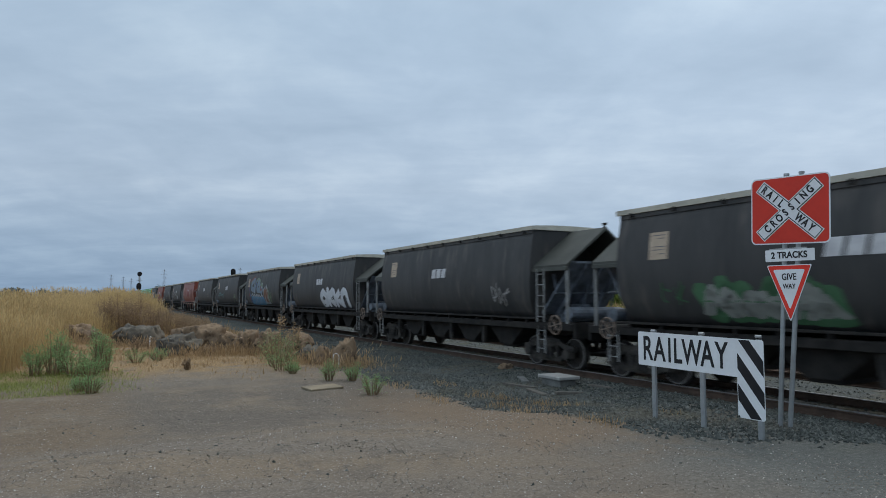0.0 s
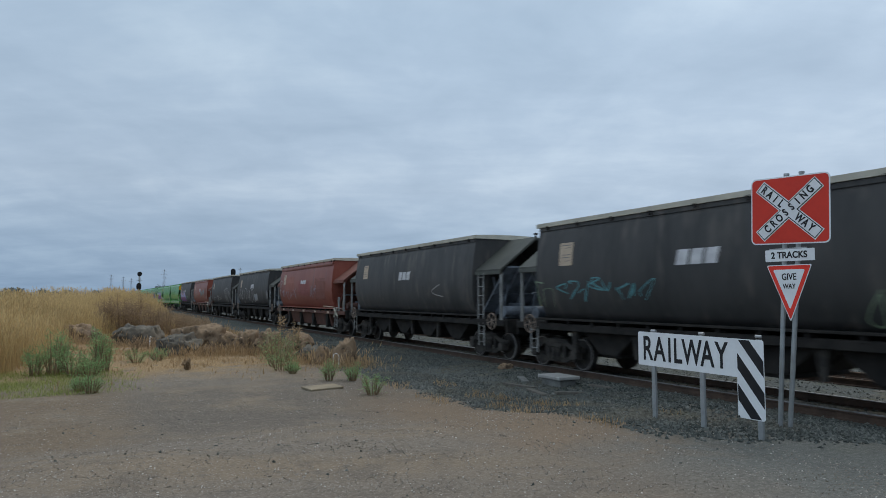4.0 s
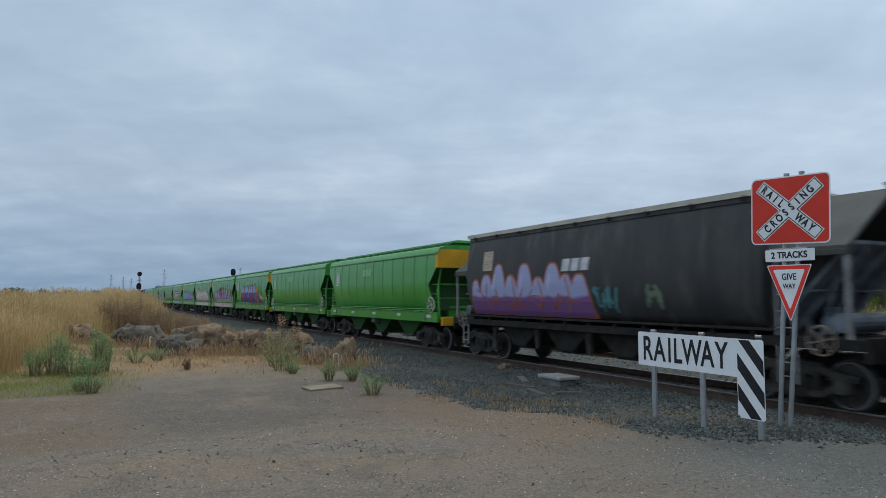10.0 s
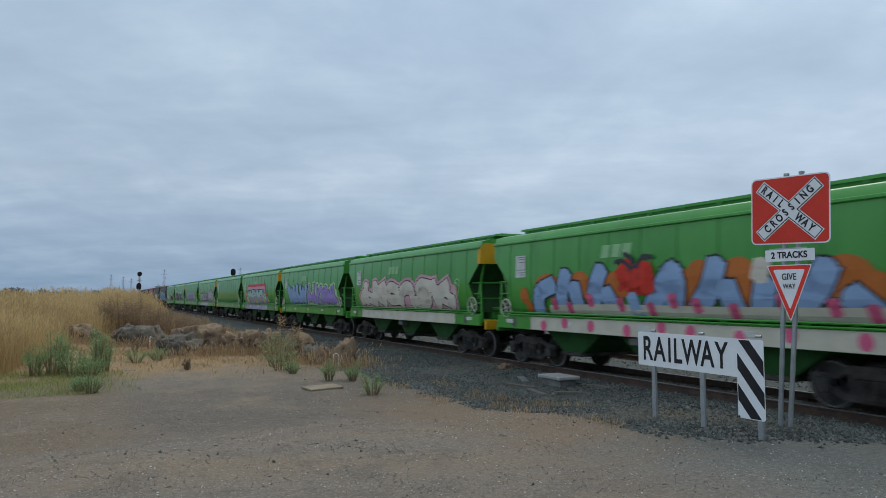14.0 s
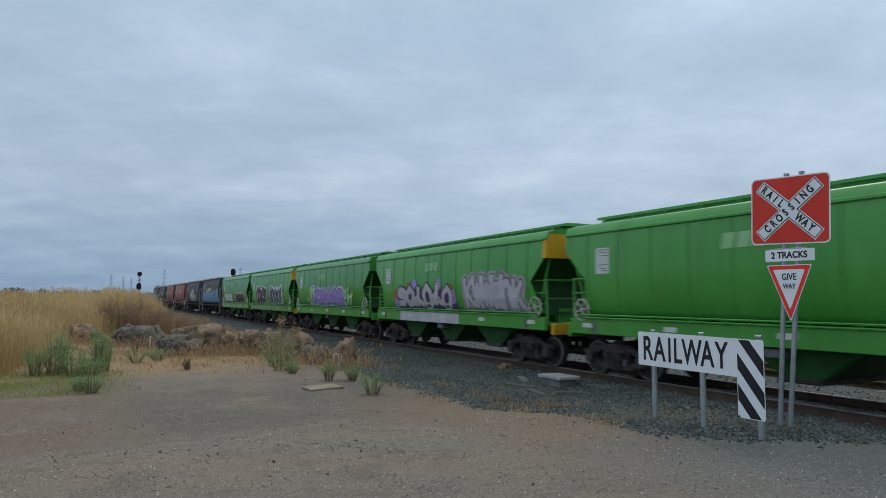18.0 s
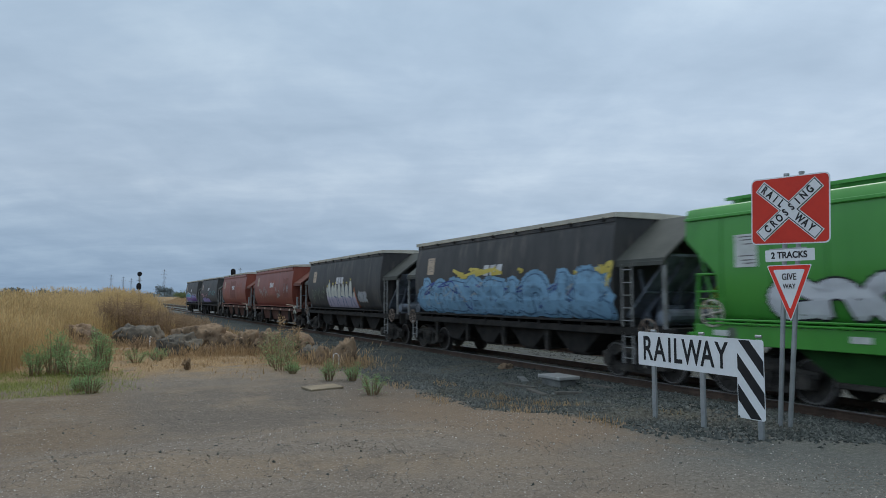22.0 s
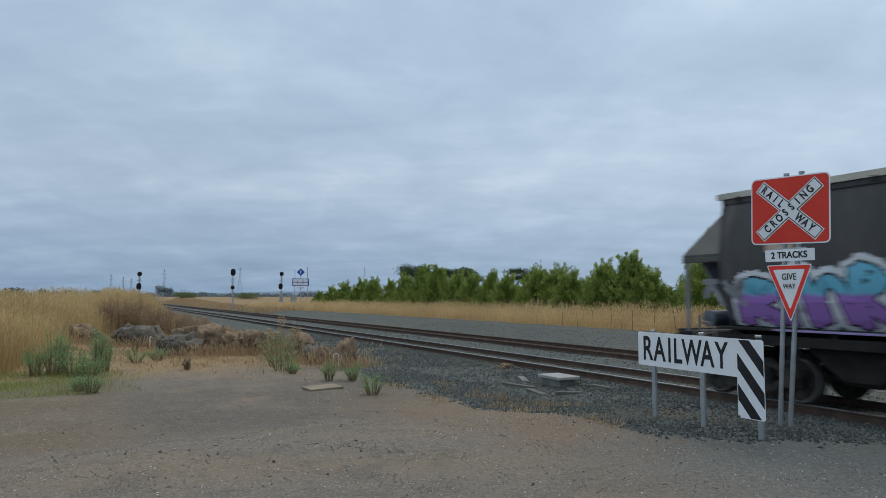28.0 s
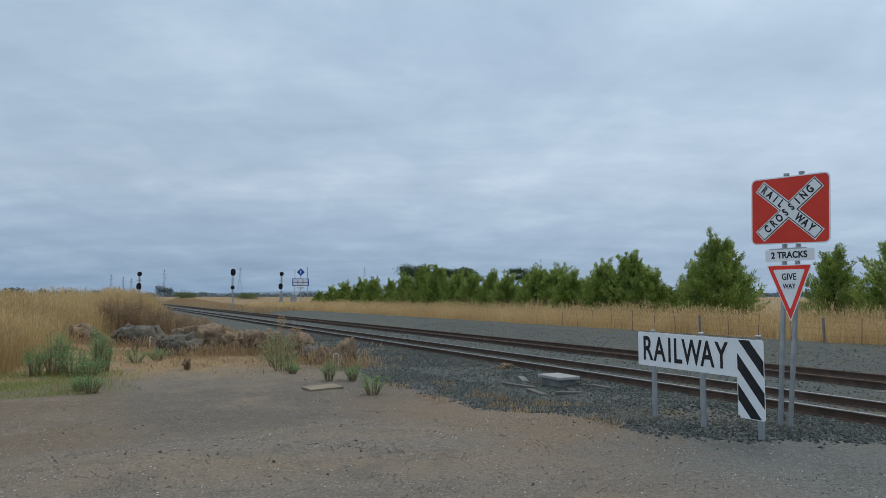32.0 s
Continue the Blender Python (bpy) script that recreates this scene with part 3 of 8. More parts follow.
def crossing_sign():
    t = thing("railway_crossing_sign", facing(8.51, 5.90, 0.13, 0.12, -1.0), "red and white railway crossing sign on twin galvanised posts", "sign")
    for x0, x1 in ((-0.24, 0.0), (-0.11, 0.21)):
        bm = bmesh.new()
        rod(bm, (x0, -0.35, -0.05), (x1, 3.52, -0.05), 0.033, 14)
        p = part("post", bm, M["galv"], t)
        bm = bmesh.new()
        rod(bm, (x1, 3.515, -0.05), (x1, 3.54, -0.05), 0.038, 14)
        part("post_cap", bm, M["signback"], p)
    for z in (3.35, 2.75, 2.47, 2.15):
        bm = bmesh.new()
        soft_block(bm, -0.26, 0.26, z - 0.02, z + 0.02, -0.012, -0.002, 0.002)
        part("bracket", bm, M["signback"], t)
    # target board
    zc, lean = 3.018, -1.8
    L = pose(0.045, zc, 0.0, 0, 0, lean)
    bm = bmesh.new(); prism(bm, rounded(1.10, 0.95, 0.075), "z", 0, 0.006); bm.transform(L)
    b = part("target_board", bm, M["white"], t)
    bm = bmesh.new(); prism(bm, rounded(1.065, 0.915, 0.06), "z", 0.006, 0.008); bm.transform(L)
    part("red_field", bm, M["signred"], b)
    for i, (ang, words) in enumerate(((-41, "RAIL     WAY"), (41, "CROSSING"))):
        R = L @ pose(0, 0, 0.0, 0, 0, ang)
        z = 0.008 + 0.001 * i
        w, h = 1.10, 0.19
        for k, (dw, mt) in enumerate(((0.0, "white"), (-0.026, "signblack"), (-0.05, "white"))):
            bm = bmesh.new(); block(bm, -(w + dw) / 2, (w + dw) / 2, -(h + dw) / 2, (h + dw) / 2, z + 0.0022 * k + 0.0005, z + 0.0022 * (k + 1))
            bm.transform(R)
            part(("arm", "arm_border", "arm_face")[k], bm, M[mt], b)
    # the arm faces join at the middle
    bm = bmesh.new()
    for ang in (-41, 41):
        tmp = bmesh.new(); block(tmp, -0.17, 0.17, -0.07, 0.07, 0.014, 0.0168); tmp.transform(L @ pose(0, 0, 0.0004 * (ang > 0), 0, 0, ang))
        me = bpy.data.meshes.new("tmp"); tmp.to_mesh(me); tmp.free(); bm.from_mesh(me); bpy.data.meshes.remove(me)
    part("arm_centre", bm, M["white"], b)
    for ang, words, xs in ((-41, "RAIL", -0.30), (-41, "WAY", 0.30)):
        for j, ch in enumerate(words):
            x = xs + (j - (len(words) - 1) / 2) * 0.105
            lettering("letter", ch, 0.148, b, L @ pose(0, 0, 0, 0, 0, ang) @ pose(x, 0, 0.0185), M["signblack"], 0.74, 0.036)
    for j, ch in enumerate("CROSSING"):
        lettering("letter", ch, 0.148, b, L @ pose(0, 0, 0, 0, 0, 41) @ pose((j - 3.5) * 0.112, 0, 0.0185), M["signblack"], 0.74, 0.036)
    # number of tracks
    bm = bmesh.new(); prism(bm, rounded(0.685, 0.165, 0.012, 3, 0.025, 2.388), "z", 0, 0.006)
    b2 = part("tracks_plate", bm, M["white"], t, "white plate with black lettering")
    lettering("letter", "2 TRACKS", 0.125, b2, pose(0.02, 2.388, 0.008), M["signblack"], 0.9, 0.03)
    # give way triangle

    def tri(w, h, top, r):
        c = [(-w / 2, top), (w / 2, top), (0, top - h)]
        pts = []
        for i in range(3):
            p, a, q = Vector(c[i - 1]), Vector(c[i]), Vector(c[(i + 1) % 3])
            for k in range(5):
                f = k / 4
                s, e = a + (p - a).normalized() * r, a + (q - a).normalized() * r
                pts.append(tuple((1 - f) ** 2 * s + 2 * f * (1 - f) * a + f * f * e))
        return [(x + 0.012, y) for x, y in pts]
    for k, (nm, w, h, top, mt) in enumerate((("give_way_triangle", 0.63, 0.79, 2.255, "white"), ("red_border", 0.60, 0.75, 2.243, "bright_red"), ("white_field", 0.445, 0.555, 2.190, "white"))):
        bm = bmesh.new(); prism(bm, tri(w, h, top, 0.03), "z", 0.006 * (k > 0) + 0.002 * max(0, k - 1), 0.006 + 0.002 * k)
        o = part(nm, bm, M[mt], t if k == 0 else o3)
        if k == 0:
            o3 = o
    lettering("letter", "GIVE", 0.125, o3, pose(0.012, 2.085, 0.012), M["signblack"], 0.78)
    lettering("letter", "WAY", 0.095, o3, pose(0.010, 1.955, 0.012), M["signblack"], 0.80)
    return t


def railway_board():
    t = thing("railway_marker_board", facing(7.475, 6.65, 0.13, 0.08, -1.0), "white L-shaped marker board lettered RAILWAY with black diagonal stripes", "sign")
    for x, top in ((-0.735, 1.285), (0.10, 1.272), (0.95, 1.26)):
        bm = bmesh.new()
        soft_block(bm, x - 0.034, x + 0.034, -0.35, top, -0.055, -0.005, 0.006)
        p = part("post", bm, M["galv"], t)
    bm = bmesh.new()
    prism(bm, [(-1.0, 0.80), (-0.985, 0.785), (0.655, 0.757), (0.655, 0.262), (0.68, 0.238), (1.01, 0.232), (1.035, 0.255), (1.035, 1.235), (1.015, 1.255), (-0.98, 1.285), (-1.0, 1.265)], "z", 0, 0.006)
    b = part("board", bm, M["white"], t)
    for j, ch in enumerate("RAILWAY"):
        x = (-0.82, -0.60, -0.42, -0.28, -0.04, 0.21, 0.43)[j]
        lettering("letter", ch, 0.50, b, pose(x, 1.025 - 0.014 * (x + 1), 0.0085), M["signblack"], 0.62, 0.016)

    def clip(poly, x0, x1, y0, y1):
        for axis, lim, sign in ((0, x0, 1), (0, x1, -1), (1, y0, 1), (1, y1, -1)):
            res = []
            for i in range(len(poly)):
                p, q = poly[i - 1], poly[i]
                dp, dq = (p[axis] - lim) * sign, (q[axis] - lim) * sign
                if (dp < 0) != (dq < 0):
                    f = dp / (dp - dq)
                    res.append((p[0] + f * (q[0] - p[0]), p[1] + f * (q[1] - p[1])))
                if dq >= 0:
                    res.append(q)
            poly = res
        return poly
    for k in range(4):
        top = 1.48 - 0.40 * k
        poly = clip([(0.66, top), (0.66, top - 0.205), (1.03, top - 0.70), (1.03, top - 0.495)], 0.664, 1.028, 0.245, 1.246)
        if len(poly) > 2:
            bm = bmesh.new(); prism(bm, poly, "z", 0.006, 0.008)
            part("stripe", bm, M["signblack"], b)
    for x in (-0.735, 0.10, 0.95):
        bm = bmesh.new(); rod(bm, (x - 0.04, 1.30, -0.03), (x + 0.04, 1.30, -0.03), 0.02, 8)
        part("bolt", bm, M["signback"], t)
    return t


crossing_sign()
railway_board()

# ---- hopper wagons ----
L_OLD, L_NEW = 14.355, 13.126
OLD_SIDE = [(1.36, 1.17), (1.55, 1.29), (1.85, 1.41), (2.3, 1.475), (2.8, 1.47), (3.3, 1.41), (3.60, 1.355), (3.84, 1.30)]
NEW_SIDE = [(1.46, 1.24), (1.62, 1.33), (1.9, 1.41), (2.38, 1.45), (3.11, 1.44), (3.52, 1.41), (3.72, 1.355), (3.79, 1.08), (3.82, 0.6)]


def side_x(prof, z):
    for (z0, x0), (z1, x1) in zip(prof, prof[1:]):
        if z <= z1:
            return x0 + (x1 - x0) * max(0, (z - z0)) / (z1 - z0)
    return prof[-1][1]


def hull(prof, y_lead, y_trail):
    """A hopper body: the side profile lofted along the wagon; the ends follow y_lead(z) and y_trail(z)."""
    bm = bmesh.new()
    zs = []
    for (z0, _), (z1, _) in zip(prof, prof[1:]):
        n = max(1, round((z1 - z0) / 0.2))
        zs += [z0 + (z1 - z0) * i / n for i in range(n)]
    zs.append(prof[-1][0])
    outline = [(-side_x(prof, z), z) for z in zs] + [(side_x(prof, z), z) for z in reversed(zs)]
    stations = 16
    rows = []
    for i in range(stations + 1):
        f = i / stations
        rows.append([bm.verts.new((x, y_lead(z) + (y_trail(z) - y_lead(z)) * f, z)) for x, z in outline])
    n = len(outline)
    for i in range(stations):
        for j in range(n):
            bm.faces.new((rows[i][j], rows[i][(j + 1) % n], rows[i + 1][(j + 1) % n], rows[i + 1][j]))
    h = len(zs)
    for f in bm.faces:
        f.smooth = True
    for r0 in (rows[0], rows[-1]):
        r = [bm.verts.new(v.co) for v in r0]
        for j in range(h - 1):
            bm.faces.new((r[j], r[j + 1], r[n - 2 - j], r[n - 1 - j]))
    return bm


def wheelset_mesh():
    bm = bmesh.new()
    rod(bm, (-0.72, 0, 0), (0.72, 0, 0), 0.08, 10)
    for s in (-1, 1):
        rod(bm, (s * 0.685, 0, 0), (s * 0.715, 0, 0), 0.455, 28)
        rod(bm, (s * 0.715, 0, 0), (s * 0.815, 0, 0), 0.43, 28, 0.425)
        rod(bm, (s * 0.815, 0, 0), (s * 0.83, 0, 0), 0.14, 14)
        ringbar(bm, (s * 0.815, 0, 0), 0.385, 0.022, "x", 26, 6)
    return bm


def bogie(t, y, shared):
    """Two cast side frames, springs, bolster and axle boxes; the wheelsets are parts of their own."""
    if "frame" not in shared:
        for s in (-1, 1):
            bm = bmesh.new()
            x0, x1 = sorted((s * 0.94, s * 1.06))
            prism(bm, [(-1.12, 0.50), (-1.12, 0.62), (-0.66, 0.68), (-0.48, 0.80), (0.48, 0.80), (0.66, 0.68), (1.12, 0.62), (1.12, 0.50), (0.66, 0.55), (0.44, 0.67), (-0.44, 0.67), (-0.66, 0.55)], "x", x0, x1)
            prism(bm, [(-1.0, 0.36), (-0.78, 0.34), (-0.50, 0.20), (0.50, 0.20), (0.78, 0.34), (1.0, 0.36), (0.78, 0.46), (0.44, 0.31), (-0.44, 0.31), (-0.78, 0.46)], "x", x0, x1)
            for yy in (-0.38, 0.38):
                prism(bm, [(yy - 0.06, 0.26), (yy + 0.06, 0.26), (yy + 0.06, 0.72), (yy - 0.06, 0.72)], "x", x0 + 0.01, x1 - 0.01)
            for yy in (-0.875, 0.875):
                rod(bm, (s * 0.9, yy, 0.43), (s * 1.14, yy, 0.43), 0.135, 12)
                soft_block(bm, min(s * 0.92, s * 1.10), max(s * 0.92, s * 1.10), yy - 0.15, yy + 0.15, 0.30, 0.58, 0.02)
            for yy in (-0.19, 0, 0.19):
                rod(bm, (s * 1.075, yy, 0.26), (s * 1.075, yy, 0.58), 0.075, 8)
            soft_block(bm, min(s * 1.03, s * 1.1), max(s * 1.03, s * 1.1), -0.34, 0.34, 0.58, 0.72, 0.02)
            shared[("side", s)] = bm_to(bm, "side_frame", M["bogie"])
        bm = bmesh.new()
        soft_block(bm, -1.0, 1.0, -0.2, 0.2, 0.62, 0.86, 0.03)
        rod(bm, (0, 0, 0.8), (0, 0, 1.02), 0.2, 12)
        for yy in (-0.45, 0.45):
            rod(bm, (-0.95, yy, 0.42), (0.95, yy, 0.42), 0.05, 8)
        shared["bolster"] = bm_to(bm, "bolster", M["under"])
        shared["wheelset"] = bm_to(wheelset_mesh(), "wheelset", M["wheel"])
        shared["wheelset"].materials.append(M["tread"])
        for f in shared["wheelset"].polygons:
            if math.hypot(f.center.y, f.center.z) > 0.37 and abs(f.center.x) > 0.812:
                f.material_index = 1
        shared["frame"] = True
    for s in (-1, 1):
        o = new("side_frame", shared[("side", s)]); o.parent, o.location = t, (0, y, 0)
    b = new("bolster", shared["bolster"]); b.parent, b.location = t, (0, y, 0)
    for d in (-0.875, 0.875):
        w = new("wheelset", shared["wheelset"]); w.parent, w.location = t, (0, y + d, 0.43)


def bm_to(bm, name, material):
    me = bpy.data.meshes.new(name)
    bmesh.ops.recalc_face_normals(bm, faces=bm.faces)
    bm.to_mesh(me)
    bm.free()
    me.materials.append(material)
    return me


SHARED = {}


def handwheel(t, x, y, z, r=0.29, material=None, label="cream spoked handbrake wheel"):
    material = material or M["brakewheel"]
    bm = bmesh.new()
    ringbar(bm, (0, 0, 0), r, 0.018, "x", 22, 6)
    rim = part("handbrake_wheel", bm, material, t, label)
    rim.location = (x, y, z)
    bm = bmesh.new()
    rod(bm, (-0.03, 0, 0), (0.35, 0, 0), 0.03, 8)
    part("hub", bm, material, rim)
    bm = bmesh.new()
    rod(bm, (0, 0, 0), (0, 0, r), 0.014, 6)
    me = bm_to(bm, "spoke", material)
    for k in range(6):
        o = new("spoke", me)
        o.parent = rim
        o.matrix_basis = pose(0, 0, 0, 60 * k + 17)
    return rim


def coupler(t, y, d):
    bm = bmesh.new()
    soft_block(bm, -0.09, 0.09, min(y, y - d * 0.9), max(y, y - d * 0.9), 0.80, 0.98, 0.02)
    soft_block(bm, -0.17, 0.17, y - 0.17, y + 0.17, 0.74, 1.04, 0.05)
    o = part("coupler", bm, M["under"], t)
    bm = bmesh.new()
    pts = [(0.35, y - d * 0.5, 0.9), (0.36, y - d * 0.25, 0.62), (0.3, y - d * 0.05, 0.55), (0.22, y + d * 0.02, 0.72)]
    for a, b in zip(pts, pts[1:]):
        rod(bm, a, b, 0.025, 6)
    part("air_hose", bm, M["under"], t)


def ladder(t, x, y0, y1, z0, z1, n, name="ladder"):
    bm = bmesh.new()
    for y in (y0, y1):
        soft_block(bm, x - 0.02, x + 0.02, y - 0.018, y + 0.018, z0, z1, 0.004)
    for i in range(n):
        z = z0 + (z1 - z0) * (i + 0.5) / n
        rod(bm, (x, y0, z), (x, y1, z), 0.012, 6)
    return part(name, bm, M["post"], t)


def old_wagon(kind):
    """An older steel hopper with gabled end hoods and a pale roof."""
    L = L_OLD
    paintm, hoodm = (M["dark"], M["hood"]) if kind == "dark" else (M["red"], M["hood_red"])
    t = thing("grain_hopper_wagon", pose(12.24, 0, 0), "", "wagon", "wagons of the grain train")
    yl, yt = -(L / 2 - 2.02), L / 2 - 1.50
    part("hopper_body", hull(OLD_SIDE, lambda z: yl + 0.12 * sstep(2.4, 1.4, z), lambda z: yt - 0.12 * sstep(2.4, 1.4, z)), paintm, t)
    bm = bmesh.new()
    prism(bm, [(-1.385, 3.845), (-1.40, 3.955), (-0.7, 3.99), (0, 4.0), (0.7, 3.99), (1.40, 3.955), (1.385, 3.845)], "y", yl - 0.06, yt + 0.08)
    roof = part("roof", bm, M["roof"], t, "pale weathered roof")
    bm = bmesh.new()
    soft_block(bm, -1.395, -1.33, -0.04, 0.04, 3.77, 3.87, 0.008)
    me = bm_to(bm, "roof_clip", M["under"])
    for i in range(9):
        o = new("roof_clip", me)
        o.parent, o.location = roof, (0, yl + 0.4 + (yt - yl - 0.8) * i / 8, 0)
    # rim under the roof
    for s in (-1, 1):
        bm = bmesh.new()
        if kind == "dark":
            soft_block(bm, min(s * 1.30, s * 1.345), max(s * 1.30, s * 1.345), yl, yt, 3.74, 3.842, 0.006)
        else:
            prism(bm, [(s * 1.32, 3.60), (s * 1.39, 3.60), (s * 1.40, 3.68), (s * 1.35, 3.84), (s * 1.28, 3.84)], "y", yl + 0.15, yt - 0.15)
        part("top_rail", bm, paintm, t)
    # gabled hoods over the end platforms
    for s, ye in ((-1, yl), (1, yt)):
        end = s * (L / 2 - 0.50)
        a, b = sorted((ye - s * 0.02, end))
        bm = bmesh.new()
        prism(bm, [(-1.36, 2.80), (0, 3.84), (1.36, 2.80), (1.36, 2.73), (0, 3.76), (-1.36, 2.73)], "y", a, b)
        hood = part("end_hood", bm, hoodm, t)
        for q in (-1, 1):
            bm = bmesh.new()
            soft_block(bm, min(q * 1.31, q * 1.38), max(q * 1.31, q * 1.38), a, b, 2.64, 2.74, 0.008)
            part("eave_rail", bm, hoodm, hood)
        for q in (-1, 1):
            bm = bmesh.new()
            soft_block(bm, q * 1.30 - 0.036, q * 1.30 + 0.036, end - s * 0.06 - 0.036, end - s * 0.06 + 0.036, 1.24, 2.70, 0.008)
            part("end_post", bm, M["post"], t)
        if s < 0:
            bm = bmesh.new()
            rod(bm, (0, end + 0.06, 3.78), (0, end + 0.06, 3.93), 0.03, 8)
            soft_block(bm, -0.05, 0.05, end, end + 0.11, 3.90, 3.96, 0.012)
            part("hatch_lock", bm, M["under"], t)
        bm = bmesh.new()
        a, b = sorted((ye - s * 0.9, s * (L / 2 - 0.32)))
        soft_block(bm, -1.32, 1.32, a, b, 1.12, 1.25, 0.01)
        part("end_platform", bm, M["under"], t)
        bm = bmesh.new()
        soft_block(bm, -1.30, 1.30, s * (L / 2 - 0.30) - 0.05, s * (L / 2 - 0.30) + 0.05, 0.86, 1.28, 0.01)
        part("headstock", bm, M["under"], t)
        # slope sheet and brake gear under the hood
        bm = bmesh.new()
        y0 = ye - s * 0.03
        prism(bm, [(y0, 2.75), (y0 + s * 0.02, 2.75), (y0 + s * 0.02, 1.26), (y0, 1.26)], "x", -1.18, 1.18)
        part("end_sheet", bm, paintm, t)
        # the hopper's end slopes out from the platform up to the hood's edge
        bm = bmesh.new()
        prism(bm, [(ye + s * 0.05, 1.55), (end - s * 0.12, 2.90), (end - s * 0.12, 2.84), (ye + s * 0.05, 1.45)], "x", -1.08, 1.08)
        part("slope_sheet", bm, M["bluegrey"] if kind == "dark" else M["red_low"], t)
        for q in (-0.6, 0.0, 0.6):
            bm = bmesh.new()
            prism(bm, [(ye + s * 0.06, 1.46), (end - s * 0.14, 2.83), (end - s * 0.14, 2.70), (ye + s * 0.06, 1.30)], "x", q - 0.03, q + 0.03)
            part("slope_rib", bm, M["bluegrey"] if kind == "dark" else M["red_low"], t)
        bm = bmesh.new()
        rod(bm, (-1.05, end - s * 0.35, 1.50), (0.75, end - s * 0.35, 1.50), 0.17, 14)
        part("air_tank", bm, M["bluegrey"] if kind == "dark" else M["red_low"], t)
        bm = bmesh.new()
        rod(bm, (-1.1, ye + s * 0.7, 2.05), (1.1, ye + s * 0.7, 2.05), 0.03, 6)
        rod(bm, (0.5, ye + s * 0.3, 1.25), (0.5, ye + s * 0.3, 2.6), 0.035, 6)
        rod(bm, (-0.55, ye + s * 0.3, 1.25), (-0.75, ye + s * 0.15, 2.6), 0.05, 6)
        soft_block(bm, -0.35, 0.1, ye + s * 0.55 - 0.15, ye + s * 0.55 + 0.15, 1.25, 1.75, 0.02)
        part("brake_gear", bm, M["bluegrey"], t)
        bm = bmesh.new()
        soft_block(bm, -0.75, 0.75, end - s * 0.75 - 0.12, end - s * 0.75 + 0.12, 1.27, 1.58, 0.02)
        part("equipment_case", bm, M["bluegrey"] if kind == "dark" else M["red_low"], t)
        bm = bmesh.new()
        for q in (-0.75, -0.2, 0.35, 0.8):
            rod(bm, (q, end - s * 0.9, 1.25), (q + 0.08, end - s * 0.55, 2.55), 0.028, 6)
        part("brake_pipe", bm, M["bluegrey"] if kind == "dark" else M["red_low"], t)
        if kind == "dark" or s > 0:
            handwheel(t, -1.36, s * (L / 2 - 1.02), 1.20, 0.25, M["rustwheel"], "rust-brown spoked handbrake wheel")
        coupler(t, s * L / 2, s)
        bogie(t, s * (L / 2 - 1.75), SHARED)
    if kind == "dark":
        ladder(t, -1.36, yl - 0.20, yl - 0.52, 1.25, 2.72, 5)
    else:
        bm = bmesh.new()
        soft_block(bm, -1.36, -1.26, yl - 0.75, yl - 0.65, 1.24, 1.95, 0.01)
        part("short_post", bm, M["post"], t)
        bm = bmesh.new()
        for a, b in (((-1.30, yl - 0.1, 1.42), (-1.33, yl - 1.2, 1.36)), ((-1.34, yl - 0.4, 1.30), (-1.28, yl - 0.7, 1.02)), ((-1.34, yl + 0.3, 1.45), (-1.36, yl - 0.3, 1.2)), ((-1.2, yl - 0.9, 1.25), (-1.2, yl - 1.0, 1.75))):
            rod(bm, a, b, 0.03, 6)
        part("brake_lever", bm, M["rustwheel"], t)
        bm = bmesh.new()
        for a, b in (((-1.40, -5.36, 1.38), (-1.40, -5.92, 0.96)), ((-1.42, -5.86, 1.40), (-1.42, -5.42, 0.95))):
            rod(bm, a, b, 0.042, 6)
        part("crossed_levers", bm, M["roof"], t, "pale crossed brake levers")
        bm = bmesh.new()
        rod(bm, (-1.40, -3.6, 1.46), (-1.40, -5.2, 1.44), 0.03, 6)
        part("release_rod", bm, M["card"], t)
    ladder(t, 1.36, yt + 0.20, yt + 0.52, 1.25, 2.72, 5)
    ladder(t, -1.34, yl - 0.20, yl - 0.52, 0.42, 1.15, 3, "step")
    ladder(t, -1.34, yt + 0.14, yt + 0.46, 0.42, 1.15, 3, "step")
    # side ledge, sill and its brackets
    for s in (-1, 1):
        bm = bmesh.new()
        soft_block(bm, min(s * 1.15, s * 1.42), max(s * 1.15, s * 1.42), yl - 0.15, yt + 0.15, 1.325, 1.375, 0.008)
        part("side_ledge", bm, M["under"] if kind == "dark" else paintm, t)
        bm = bmesh.new()
        soft_block(bm, min(s * 1.22, s * 1.36), max(s * 1.22, s * 1.36), -(L / 2 - 0.35), L / 2 - 0.35, 1.06, 1.24, 0.012)
        part("side_sill", bm, M["under"] if kind == "dark" else M["red_low"], t)
        if s > 0:
            continue
        bm = bmesh.new()
        soft_block(bm, -1.39, -1.2, -0.03, 0.03, 1.20, 1.34, 0.006)
        me = bm_to(bm, "ledge_bracket", M["under"])
        for i in range(12):
            o = new("ledge_bracket", me)
            o.parent, o.location = t, (0, yl + 0.3 + (yt - yl - 0.6) * i / 11, 0)
